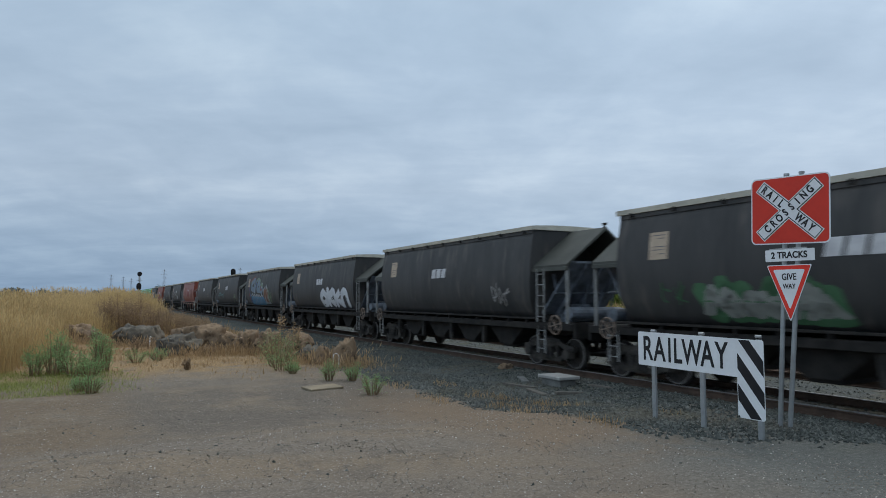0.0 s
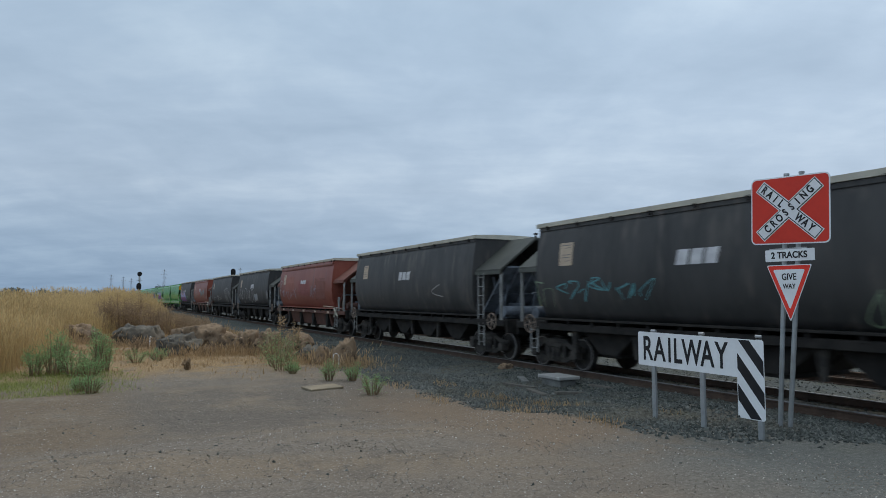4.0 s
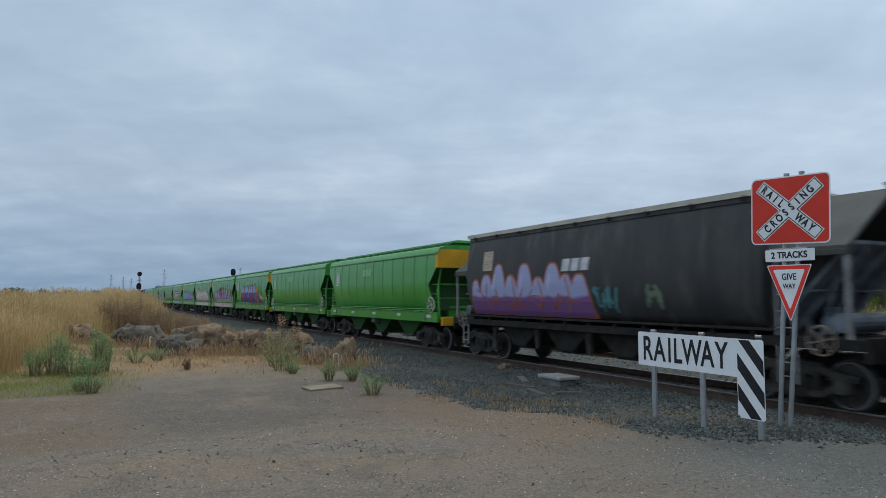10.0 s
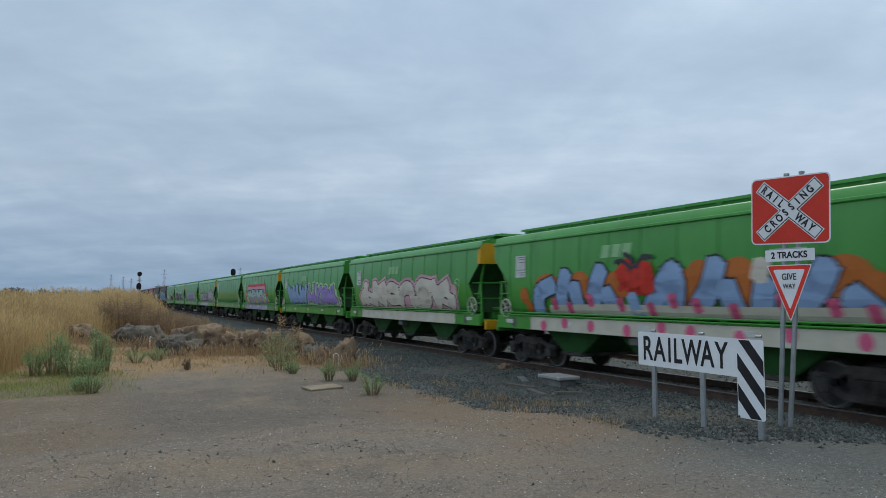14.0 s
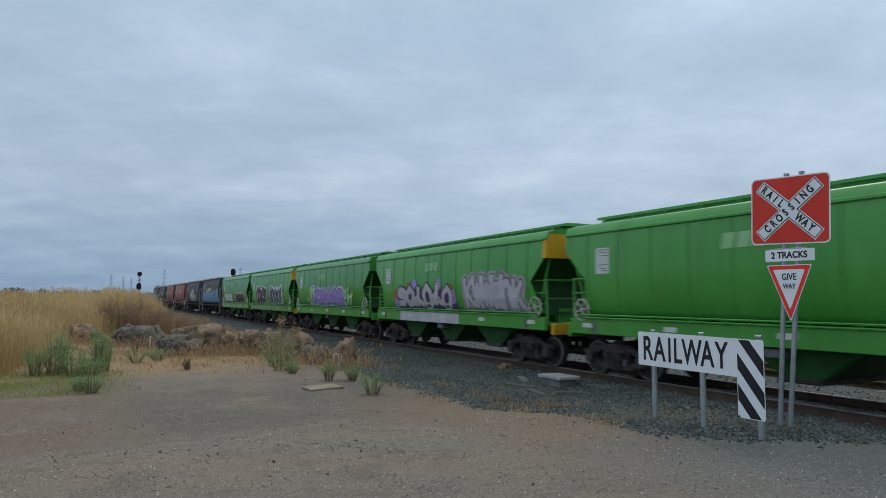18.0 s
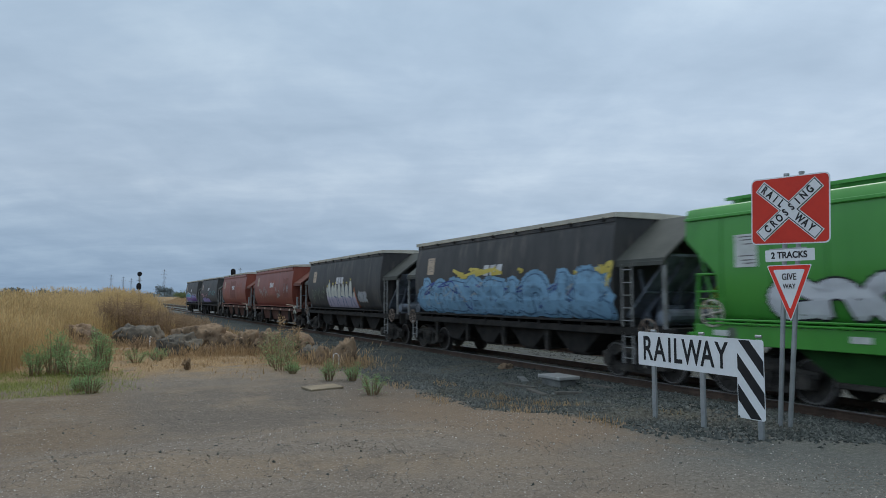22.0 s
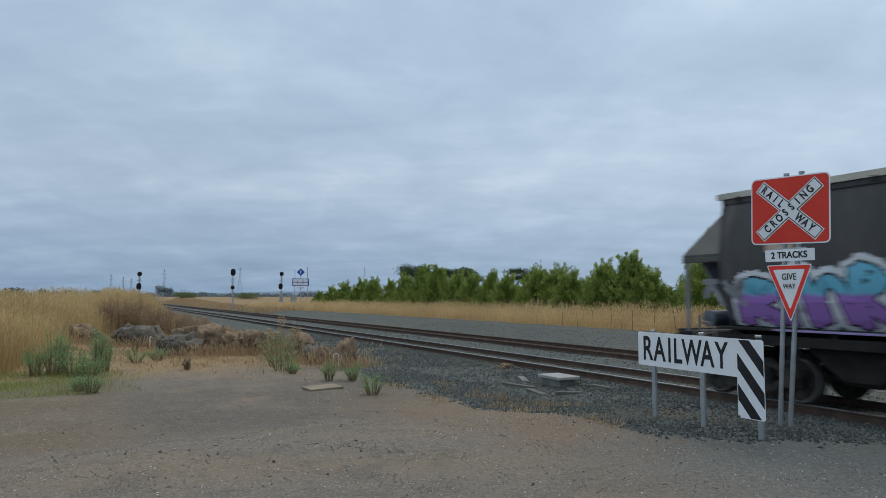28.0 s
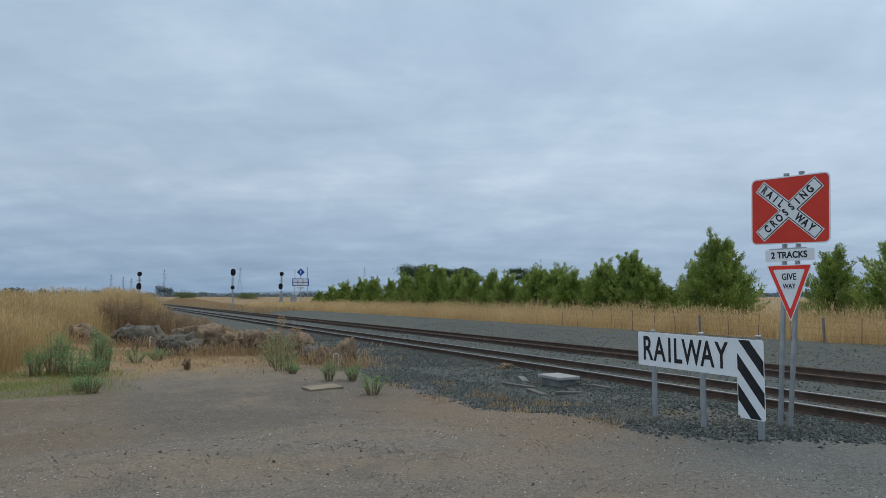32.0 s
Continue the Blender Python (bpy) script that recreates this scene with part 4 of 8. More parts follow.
    if kind == "dark":
        for i in range(4):
            y = -3.3 + 2.2 * i
            bm = bmesh.new()
            for s in (-1, 1):
                prism(bm, [(y - 0.95, 1.06), (y + 0.95, 1.06), (y + 0.30, 0.52), (y - 0.30, 0.52)], "x", s * 0.55 - 0.5, s * 0.55 + 0.5)
            soft_block(bm, -0.95, 0.95, y - 0.32, y + 0.32, 0.44, 0.54, 0.02)
            part("discharge_chute", bm, M["under"], t)
            for s in (-1, 1):
                bm = bmesh.new()
                prism(bm, [(y + 0.98, 1.06), (y + 1.2, 1.06), (y + 1.12, 0.50), (y + 1.02, 0.50)], "x", s * 1.18 - 0.05, s * 1.18 + 0.05)
                part("chute_strut", bm, M["bogie"], t)
    else:
        bm = bmesh.new()
        prism(bm, [(-1.20, 1.06), (1.20, 1.06), (1.02, 0.42), (-1.02, 0.42)], "y", yl + 1.1, yt - 1.0)
        part("discharge_chute", bm, M["red_low"], t)
        for i in range(4):
            y = yl + 1.5 + i * 2.55
            bm = bmesh.new()
            prism(bm, [(y - 0.22, 1.05), (y + 0.22, 1.05), (y + 0.10, 0.36), (y - 0.10, 0.36)], "x", -1.24, 1.24)
            part("chute_strut", bm, M["under"], t)
        for i in range(5):
            bm = bmesh.new()
            y = yl + 0.9 + i * 2.3
            soft_block(bm, -1.372, -1.358, y - 0.16, y + 0.16, 1.10, 1.21, 0.003)
            part("sill_plate", bm, M["card"], t)
    # placard
    bm = bmesh.new()
    zz = [3.35, 3.05, 2.75]
    y0, y1 = yt - 1.55, yt - 1.02
    vs = [[bm.verts.new((-side_x(OLD_SIDE, z) - 0.012, y, z)) for y in (y0, y1)] for z in zz]
    for a, b in zip(vs, vs[1:]):
        bm.faces.new((a[0], a[1], b[1], b[0]))
    pl = part("placard", bm, M["card"], t, "bleached tan placard")
    for i, (z, a, b) in enumerate(((3.27, 0.08, 0.45), (3.20, 0.10, 0.30), (3.02, 0.06, 0.40), (2.95, 0.12, 0.44), (2.86, 0.08, 0.26))):
        bm = bmesh.new()
        bm.faces.new([bm.verts.new((-side_x(OLD_SIDE, z + d) - 0.016, y0 + e, z + d)) for e, d in ((a, 0), (b, 0), (b, 0.02), (a, 0.02))])
        part("print_line", bm, M["ink"], pl)
    return t


def new_wagon(yellow):
    """A newer lime-green hopper with waisted ends."""
    L = L_NEW
    t = thing("grain_hopper_wagon", pose(12.24, 0, 0), "", "wagon", "wagons of the grain train")

    def lead(z):
        if z > 3.11:
            return -(L / 2 - 0.40)
        if z > 2.38:
            return -(L / 2 - 0.40) + (3.11 - z) / 0.73 * 0.75
        return -(L / 2 - 1.15) - (2.38 - z) / 0.92 * 0.50

    def trail(z):
        if z > 3.11:
            return L / 2 - 0.42
        if z > 2.38:
            return L / 2 - 0.42 - (3.11 - z) / 0.73 * 0.75
        return L / 2 - 1.17
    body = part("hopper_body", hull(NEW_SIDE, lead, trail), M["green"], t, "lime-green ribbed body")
    # end faces below the shoulder take a green with shade in its colour
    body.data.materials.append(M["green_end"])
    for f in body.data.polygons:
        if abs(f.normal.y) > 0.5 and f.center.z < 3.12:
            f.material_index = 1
    # seams down the sides
    for i in range(11):
        y = -(L / 2 - 1.3) + (L - 2.6) * i / 10
        bm = bmesh.new()
        zs = [1.5, 1.75, 2.0, 2.38, 2.8, 3.1, 3.5]
        rows = [[bm.verts.new((-side_x(NEW_SIDE, z) - o, y + d, z)) for d, o in ((-0.022, -0.004), (-0.012, 0.010), (0.012, 0.010), (0.022, -0.004))] for z in zs]
        for a, b in zip(rows, rows[1:]):
            for j in range(3):
                bm.faces.new((a[j], a[j + 1], b[j + 1], b[j]))
        part("seam", bm, M["green_seam"], t)
    bm = bmesh.new()
    prism(bm, [(-0.69, 3.78), (-0.69, 3.935), (0.69, 3.935), (0.69, 3.78)], "y", -(L / 2 - 0.80), L / 2 - 1.0)
    part("hatch_coaming", bm, M["green_seam"], t)
    bm = bmesh.new()
    prism(bm, [(-0.73, 3.925), (-0.73, 3.99), (-0.5, 4.03), (0.5, 4.03), (0.73, 3.99), (0.73, 3.925), (0.66, 3.937), (-0.66, 3.937)], "y", -(L / 2 - 0.62), L / 2 - 0.85)
    lid = part("roof_hatch", bm, M["green"], t)
    bm = bmesh.new()
    soft_block(bm, -0.745, 0.745, -0.03, 0.03, 3.86, 3.985, 0.006)
    me = bm_to(bm, "hatch_clip", M["green"])
    for i in range(12):
        o = new("hatch_clip", me)
        o.parent, o.location = lid, (0, -(L / 2 - 1.0) + (L - 2.2) * i / 11, 0)
    for s in (-1, 1):
        bm = bmesh.new()
        soft_block(bm, min(s * 1.40, s * 1.46), max(s * 1.40, s * 1.46), -(L / 2 - 0.42), L / 2 - 0.42, 3.49, 3.56, 0.012)
        part("gutter_rail", bm, M["green"], t)
        bm = bmesh.new()
        soft_block(bm, min(s * 1.28, s * 1.40), max(s * 1.28, s * 1.40), -(L / 2 - 0.55), L / 2 - 0.55, 1.03, 1.40, 0.012)
        sill = part("side_sill", bm, M["green"], t)
        bm = bmesh.new()
        for z in (1.50, 1.43):
            rod(bm, (s * 1.43, -(L / 2 - 0.9), z), (s * 1.43, L / 2 - 0.9, z), 0.022, 6)
        for i in range(14):
            y = -(L / 2 - 1.0) + (L - 2.0) * i / 13
            soft_block(bm, min(s * 1.3, s * 1.44), max(s * 1.3, s * 1.44), y - 0.02, y + 0.02, 1.39, 1.51, 0.004)
        part("grab_rail", bm, M["green"], t)
        if s < 0:
            for i in range(5):
                y = -(L / 2 - 1.2) + (L - 2.4) * i / 4
                bm = bmesh.new()
                soft_block(bm, -1.412, -1.401, y - 0.17, y + 0.17, 1.19, 1.30, 0.002)
                part("sill_plate", bm, M["cardw"], sill)
    for s in (-1, 1):
        y_end = s * (L / 2 - 0.42)
        em = M["yellow"] if (yellow and s < 0) else M["green"]
        if em is M["yellow"]:
            bm = bmesh.new()
            prism(bm, [(-1.452, 3.0), (-1.42, 3.50), (-1.30, 3.66), (1.30, 3.66), (1.42, 3.50), (1.452, 3.0)], "y", y_end - 0.035, y_end + 0.012)
            for q in (-1, 1):
                prism(bm, [(q * 1.43, 3.0), (q * 1.464, 3.0), (q * 1.435, 3.50), (q * 1.40, 3.50)], "y", y_end - 0.03, y_end + 0.14)
            part("end_panel", bm, em, t, "safety-yellow end panel")
        bm = bmesh.new()
        soft_block(bm, -1.30, 1.30, s * (L / 2 - 0.36) - 0.06, s * (L / 2 - 0.36) + 0.06, 0.92, 1.22, 0.012)
        part("headstock", bm, em, t)
        bm = bmesh.new()
        a, b = sorted((s * (L / 2 - 1.5), s * (L / 2 - 0.40)))
        soft_block(bm, -1.26, 1.26, a, b, 1.16, 1.24, 0.01)
        part("end_platform", bm, M["green"], t)
        bm = bmesh.new()
        for q in (-1, 1):
            rod(bm, (q * 1.30, s * (L / 2 - 0.55), 1.24), (q * 1.30, s * (L / 2 - 0.62), 2.42), 0.04, 6)
            rod(bm, (q * 1.25, s * (L / 2 - 1.12), 1.24), (q * 1.22, s * (L / 2 - 0.50), 3.1), 0.035, 6)
            for z in (1.75, 2.05, 2.40):
                rod(bm, (q * 1.32, s * (L / 2 - 1.2), z), (q * 1.32, s * (L / 2 - 0.56), z), 0.022, 6)
        rod(bm, (-1.30, s * (L / 2 - 0.58), 1.9), (1.30, s * (L / 2 - 0.58), 1.9), 0.022, 6)
        rod(bm, (-1.30, s * (L / 2 - 0.60), 2.40), (1.30, s * (L / 2 - 0.60), 2.40), 0.03, 6)
        part("end_frame", bm, M["green"], t)
        bm = bmesh.new()
        soft_block(bm, -0.8, 0.1, s * (L / 2 - 0.85) - 0.16, s * (L / 2 - 0.85) + 0.16, 1.24, 1.62, 0.02)
        rod(bm, (0.3, s * (L / 2 - 0.9), 1.45), (1.0, s * (L / 2 - 0.9), 1.45), 0.14, 10)
        part("brake_gear", bm, M["green"], t)
        if s < 0:
            handwheel(t, -1.42, s * (L / 2 - 0.98), 1.66, 0.28)
        else:
            handwheel(t, -1.42, s * (L / 2 - 1.02), 1.62, 0.26) if yellow is False else None
        coupler(t, s * L / 2, s)
        bogie(t, s * (L / 2 - 1.80), SHARED)
    for i in range(3):
        y = -2.9 + 2.9 * i
        bm = bmesh.new()
        prism(bm, [(y - 1.25, 1.10), (y + 1.25, 1.10), (y + 0.35, 0.46), (y - 0.35, 0.46)], "x", -1.05, 1.05)
        part("discharge_chute", bm, M["green_under"], t)
        bm = bmesh.new()
        soft_block(bm, -1.12, 1.12, y - 0.42, y + 0.42, 0.40, 0.50, 0.02)
        part("chute_gate", bm, M["bogie"], t)
    r = random.Random(4)
    for y in (-(L / 2 - 1.45), L / 2 - 1.45):
        bm = bmesh.new()
        rim = [bm.verts.new((-1.4035, y + 0.13 * math.cos(a) * r.uniform(0.6, 1.2), 1.21 + 0.165 * math.sin(a) * r.uniform(0.85, 1.0))) for a in [2 * math.pi * j / 14 for j in range(14)]]
        bm.faces.new(rim)
        part("dust_splash", bm, M["soot"], t, "grey brake-dust splash")
    bm = bmesh.new()
    soft_block(bm, -1.30, -1.05, 0.18, 0.58, 0.83, 1.0, 0.02)
    part("equipment_box", bm, M["concrete"], t)
    bm = bmesh.new()
    vs = [[bm.verts.new((-side_x(NEW_SIDE, z) - 0.018, y, z)) for y in (L / 2 - 2.1, L / 2 - 1.62)] for z in (3.12, 2.8, 2.5)]
    for a, b in zip(vs, vs[1:]):
        bm.faces.new((a[0], a[1], b[1], b[0]))
    pl = part("placard", bm, M["cardw"], t, "white information panel")
    for i, z in enumerate((3.06, 3.0, 2.92, 2.70, 2.62, 2.56)):
        bm = bmesh.new()
        v = [bm.verts.new((-side_x(NEW_SIDE, z + d) - 0.022, y, z + d)) for y, d in ((L / 2 - 2.05, 0), (L / 2 - 1.72 - 0.05 * (i % 3), 0), (L / 2 - 1.72 - 0.05 * (i % 3), 0.022), (L / 2 - 2.05, 0.022))]
        bm.faces.new(v)
        part("print_line", bm, M["ink"], pl)
    return t


def decal(name, strokes, prof, material, parent, lift, label="", step=0.0):
    """Paint on a wagon's side: patches that follow its curve. strokes: quads of (y, z) corners; a fifth value numbers the layer."""
    bm = bmesh.new()
    bits = []
    for a, b, c, d, *layer in strokes:
        up = lift + step * (layer[0] if layer else 0)
        cut = max(1, round(max(abs(a[1] - b[1]), abs(d[1] - c[1])) / 0.16))
        if cut > 1:
            for i in range(cut):
                e = [tuple(s[j] + (t[j] - s[j]) * f / cut for j in (0, 1)) for s, t, f in ((a, b, i), (a, b, i + 1), (d, c, i + 1), (d, c, i))]
                bits.append((*e, up))
        else:
            bits.append((a, b, c, d, up))
    for a, b, c, d, up in bits:
        n = max(1, round(max(abs(a[1] - d[1]), abs(b[1] - c[1])) / 0.12))
        prev = None
        for i in range(n + 1):
            f = i / n
            p, q = [(s[0] + (e[0] - s[0]) * f, s[1] + (e[1] - s[1]) * f) for s, e in ((a, d), (b, c))]
            row = [bm.verts.new((-side_x(prof, v[1]) - up, v[0], max(v[1], prof[0][0] + 0.02))) for v in (p, q)]
            if prev:
                bm.faces.new((prev[0], prev[1], row[1], row[0]))
            prev = row
    bmesh.ops.remove_doubles(bm, verts=bm.verts, dist=0.0002)
    return tagged(part(name, bm, material, parent, label), kind="stuff")


def ribbon(pts, w):
    """Quads along a line of (y, z) points."""
    out = []
    for (a, b) in zip(pts, pts[1:]):
        d = Vector((b[0] - a[0], b[1] - a[1]))
        if d.length < 1e-4:
            continue
        n = Vector((-d.y, d.x)).normalized() * w / 2
        e = d.normalized() * w * 0.35
        out.append(((a[0] - n.x - e.x, a[1] - n.y - e.y), (a[0] + n.x - e.x, a[1] + n.y - e.y), (b[0] + n.x + e.x, b[1] + n.y + e.y), (b[0] - n.x + e.x, b[1] - n.y + e.y)))
    return out


def bubble_letters(y0, y1, z0, z1, n, rng, grow=0.0, lean=0.22, gap=1.0, drop=True):
    """Fat uneven shapes side by side between y0 and y1, each of two or three leaning lobes of unlike height."""
    quads = []
    w = (y1 - y0) / n
    h = z1 - z0
    layer = 0
    for i in range(n):
        c = y0 + w * (i + 0.5)
        lobes = rng.choice((2, 2, 3))
        big = rng.uniform(0.78, 1.0)
        for j in range(lobes):
            cl = c + w * ((j + 0.5) / lobes - 0.5) * 0.95
            top = z0 + h * min(1.0, big * rng.uniform(0.66, 1.08))
            bot = z0 + h * rng.choice((0.0, 0.02, 0.05, 0.22))
            half = w / lobes * gap * rng.uniform(0.52, 0.72)
            ln = rng.uniform(-lean, lean) * min(w, 0.8)
            pw = rng.choice((2.0, 2.6, 5.0))
            dome = rng.uniform(0.05, 0.2)
            cols = 8
            for k in range(cols):
                u0, u1 = -1 + 2 * k / cols, -1 + 2 * (k + 1) / cols

                def hi(u):
                    return top - h * dome * abs(u) ** pw + grow

                def lo(u):
                    return bot + h * 0.05 * abs(u) ** 3 - grow
                s = half + grow
                quads.append(((cl + s * u0 - ln, lo(u0)), (cl + s * u1 - ln, lo(u1)), (cl + s * u1 + ln, hi(u1)), (cl + s * u0 + ln, hi(u0)), layer))
        layer += 1
    return quads


def inner_lines(y0, y1, z0, z1, n, rng, w=0.035):
    """The dark lines and counters inside sprayed letters."""
    quads = []
    lw = (y1 - y0) / n
    for i in range(n):
        c = y0 + lw * (i + 0.5)
        h = z1 - z0
        style = rng.randrange(4)
        if style == 0:
            pts = [(c - lw * 0.18, z0 + h * 0.1), (c - lw * 0.1, z0 + h * 0.45), (c + lw * 0.15, z0 + h * 0.5), (c + lw * 0.2, z0 + h * 0.72)]
        elif style == 1:
            pts = [(c, z0 + h * 0.55), (c + lw * 0.12, z0 + h * 0.66), (c + lw * 0.02, z0 + h * 0.76), (c - lw * 0.1, z0 + h * 0.66), (c, z0 + h * 0.55)]
        elif style == 2:
            pts = [(c - lw * 0.25, z0 + h * 0.35), (c, z0 + h * 0.42), (c + lw * 0.1, z0 + h * 0.1)]
        else:
            pts = [(c + lw * 0.1, z0 + h * 0.08), (c + lw * 0.05, z0 + h * 0.35), (c - lw * 0.15, z0 + h * 0.6)]
        quads += ribbon(pts, w * rng.uniform(0.8, 1.6))
        quads += ribbon([(c + lw * 0.48, z0 + h * 0.05), (c + lw * 0.44 + rng.uniform(-0.05, 0.05), z0 + h * 0.8)], w)
    return quads


def scribble(y0, y1, z0, z1, n, rng, w=0.03):
    """A quick sprayed tag: uneven looping strokes that spell nothing."""
    quads = []
    lw = (y1 - y0) / n
    for i in range(n):
        a = y0 + lw * i
        m = rng.choice((4, 5, 6))
        knots = [(a + lw * rng.uniform(-0.15, 1.15), z0 + (z1 - z0) * rng.random() ** rng.choice((0.6, 1.0, 1.6))) for _ in range(m)]
        pts = []
        for k in range(m - 1):
            p0, p1, p2, p3 = knots[max(0, k - 1)], knots[k], knots[k + 1], knots[min(m - 1, k + 2)]
            for q in range(5):
                t = q / 5
                pts.append(tuple(0.5 * (2 * p1[c] + (p2[c] - p0[c]) * t + (2 * p0[c] - 5 * p1[c] + 4 * p2[c] - p3[c]) * t * t + (3 * p1[c] - p0[c] - 3 * p2[c] + p3[c]) * t ** 3) for c in (0, 1)))
        quads += ribbon(pts, w * rng.uniform(0.7, 1.25))
    return quads


SHAPES = (
    (((0.10, 0.0), (0.16, 0.70), (0.45, 0.98), (0.72, 0.75), (0.82, 0.0)),),
    (((0.82, 0.80), (0.45, 1.0), (0.15, 0.60), (0.30, 0.10), (0.85, 0.12)),),
    (((0.20, 0.0), (0.16, 1.0)), ((0.22, 0.42), (0.80, 0.92)), ((0.35, 0.50), (0.88, 0.0))),
    (((0.82, 0.86), (0.30, 0.95), (0.20, 0.62), (0.75, 0.42), (0.70, 0.06), (0.12, 0.05)),),
    (((0.08, 0.98), (0.28, 0.05), (0.52, 0.75), (0.74, 0.05), (0.94, 0.98)),),
    (((0.42, 0.10), (0.50, 1.0)), ((0.10, 0.10), (0.30, 0.42), (0.90, 0.10))),
    (((0.50, 0.98), (0.15, 0.60), (0.30, 0.05), (0.75, 0.10), (0.85, 0.62), (0.50, 0.98)),),
    (((0.15, 0.0), (0.22, 0.95), (0.78, 0.80), (0.30, 0.45), (0.88, 0.0)),),
)


def smooth_line(knots, q=4):
    pts = []
    m = len(knots)
    for k in range(m - 1):
        p0, p1, p2, p3 = knots[max(0, k - 1)], knots[k], knots[k + 1], knots[min(m - 1, k + 2)]
        for i in range(q):
            t = i / q
            pts.append(tuple(0.5 * (2 * p1[c] + (p2[c] - p0[c]) * t + (2 * p0[c] - 5 * p1[c] + 4 * p2[c] - p3[c]) * t * t + (3 * p1[c] - p0[c] - 3 * p2[c] + p3[c]) * t ** 3) for c in (0, 1)))
    return pts + [knots[-1]]


def fat_line(knots, w, layer=0.0):
    """A sprayed line with round ends, as quads."""
    pts = smooth_line(knots)
    out = [q + (layer + 0.03 * (i % 2),) for i, q in enumerate(ribbon(pts, w))]
    for c in (pts[0], pts[-1]):
        for k in range(3):
            a, b = math.pi / 6 * k, math.pi / 6 * (k + 1)
            x0, x1, h0, h1 = math.cos(a) * w / 2, math.cos(b) * w / 2, math.sin(a) * w / 2, math.sin(b) * w / 2
            for s in (-1, 1):
                out.append(((c[0] - x0, c[1] + s * h0), (c[0] + x0, c[1] + s * h0), (c[0] + x1, c[1] + s * h1), (c[0] - x1, c[1] + s * h1), layer + 0.06))
    return out


def fat_shapes(y0, y1, z0, z1, n, rng, grow=0.0, fat=0.34):
    """Swollen bent strokes side by side, of uneven height and lean, that spell nothing."""
    quads = []
    w, h = (y1 - y0) / n, z1 - z0
    for i in range(n):
        strokes = rng.choice(SHAPES)
        top, lean, foot = rng.uniform(0.78, 1.0), rng.uniform(-0.16, 0.16) * w, rng.choice((0, 0, 0.08))
        th = min(w * fat, h * 0.42) * rng.uniform(0.85, 1.15)
        for j, st in enumerate(strokes):
            kn = [(y1 - w * (i + 0.5) - w * 1.0 * (u - 0.5) * 1.05 + lean * (v - 0.5), z0 + th / 2 + (h - th) * (foot + (top - foot) * v)) for u, v in st]
            quads += fat_line(kn, th + 2 * grow, i + 0.2 * j)
    return quads


def logo(parent, prof, y, z, s, material):
    """The operator's mark as three plain slanted blocks, solid."""
    q = []
    for i in range(3):
        a = y + (1 - i) * 0.37 * s
        for u0, u1, v0, v1 in ((-0.15, 0.15, -0.16, 0.16),):
            q.append(tuple((a + u * s - 0.22 * v * s, z + v * s) for u, v in ((u0, v0), (u1, v0), (u1, v1), (u0, v1))))
    decal("logo", q, prof, material, parent, 0.011)


# ---- the train ----
PATTERN = ["dark"] * 6 + ["red", "dark", "dark", "red", "dark"] + ["green_yellow", "green"] * 6 + ["dark", "dark", "red", "red", "dark", "dark"]
WORDS = {
    "dark": "grimy charcoal grain hopper wagon with a pale roof",
    "red": "faded oxide-red grain hopper wagon with a pale roof",
    "green": "lime-green grain hopper wagon with waisted ends",
    "green_yellow": "lime-green grain hopper wagon with a yellow end panel",
}
MODELS = {"dark": old_wagon("dark"), "red": old_wagon("red"), "green": new_wagon(False), "green_yellow": new_wagon(True)}
WAGONS = []


def coupling(k):
    """Where the coupling behind wagon k is at the start."""
    s = 19.133
    for i in range(1, k + 1):
        s += 13.079 if "green" in PATTERN[i] else 14.304
    if "green" not in PATTERN[k]:
        s -= 0.26
    return s * 1.0036 - 5.66


def run(t):
    """How far the train has come at t seconds; it gathers speed a little."""
    return 1.0036 * (13.447 * t + 0.0155 * t * t)


def build_train():
    used = set()
    for k, kind in enumerate(PATTERN):
        L = L_NEW if "green" in kind else L_OLD
        m = pose(12.24, coupling(k) - L / 2, 0)
        if kind in used:
            w = copy_thing(MODELS[kind], m)
        else:
            w = MODELS[kind]
            w.matrix_basis = m
            used.add(kind)
        w["label"] = WORDS[kind]
        WAGONS.append((w, coupling(k) - L / 2))


build_train()

# ---- lineside things ----
rng = random.Random(7)


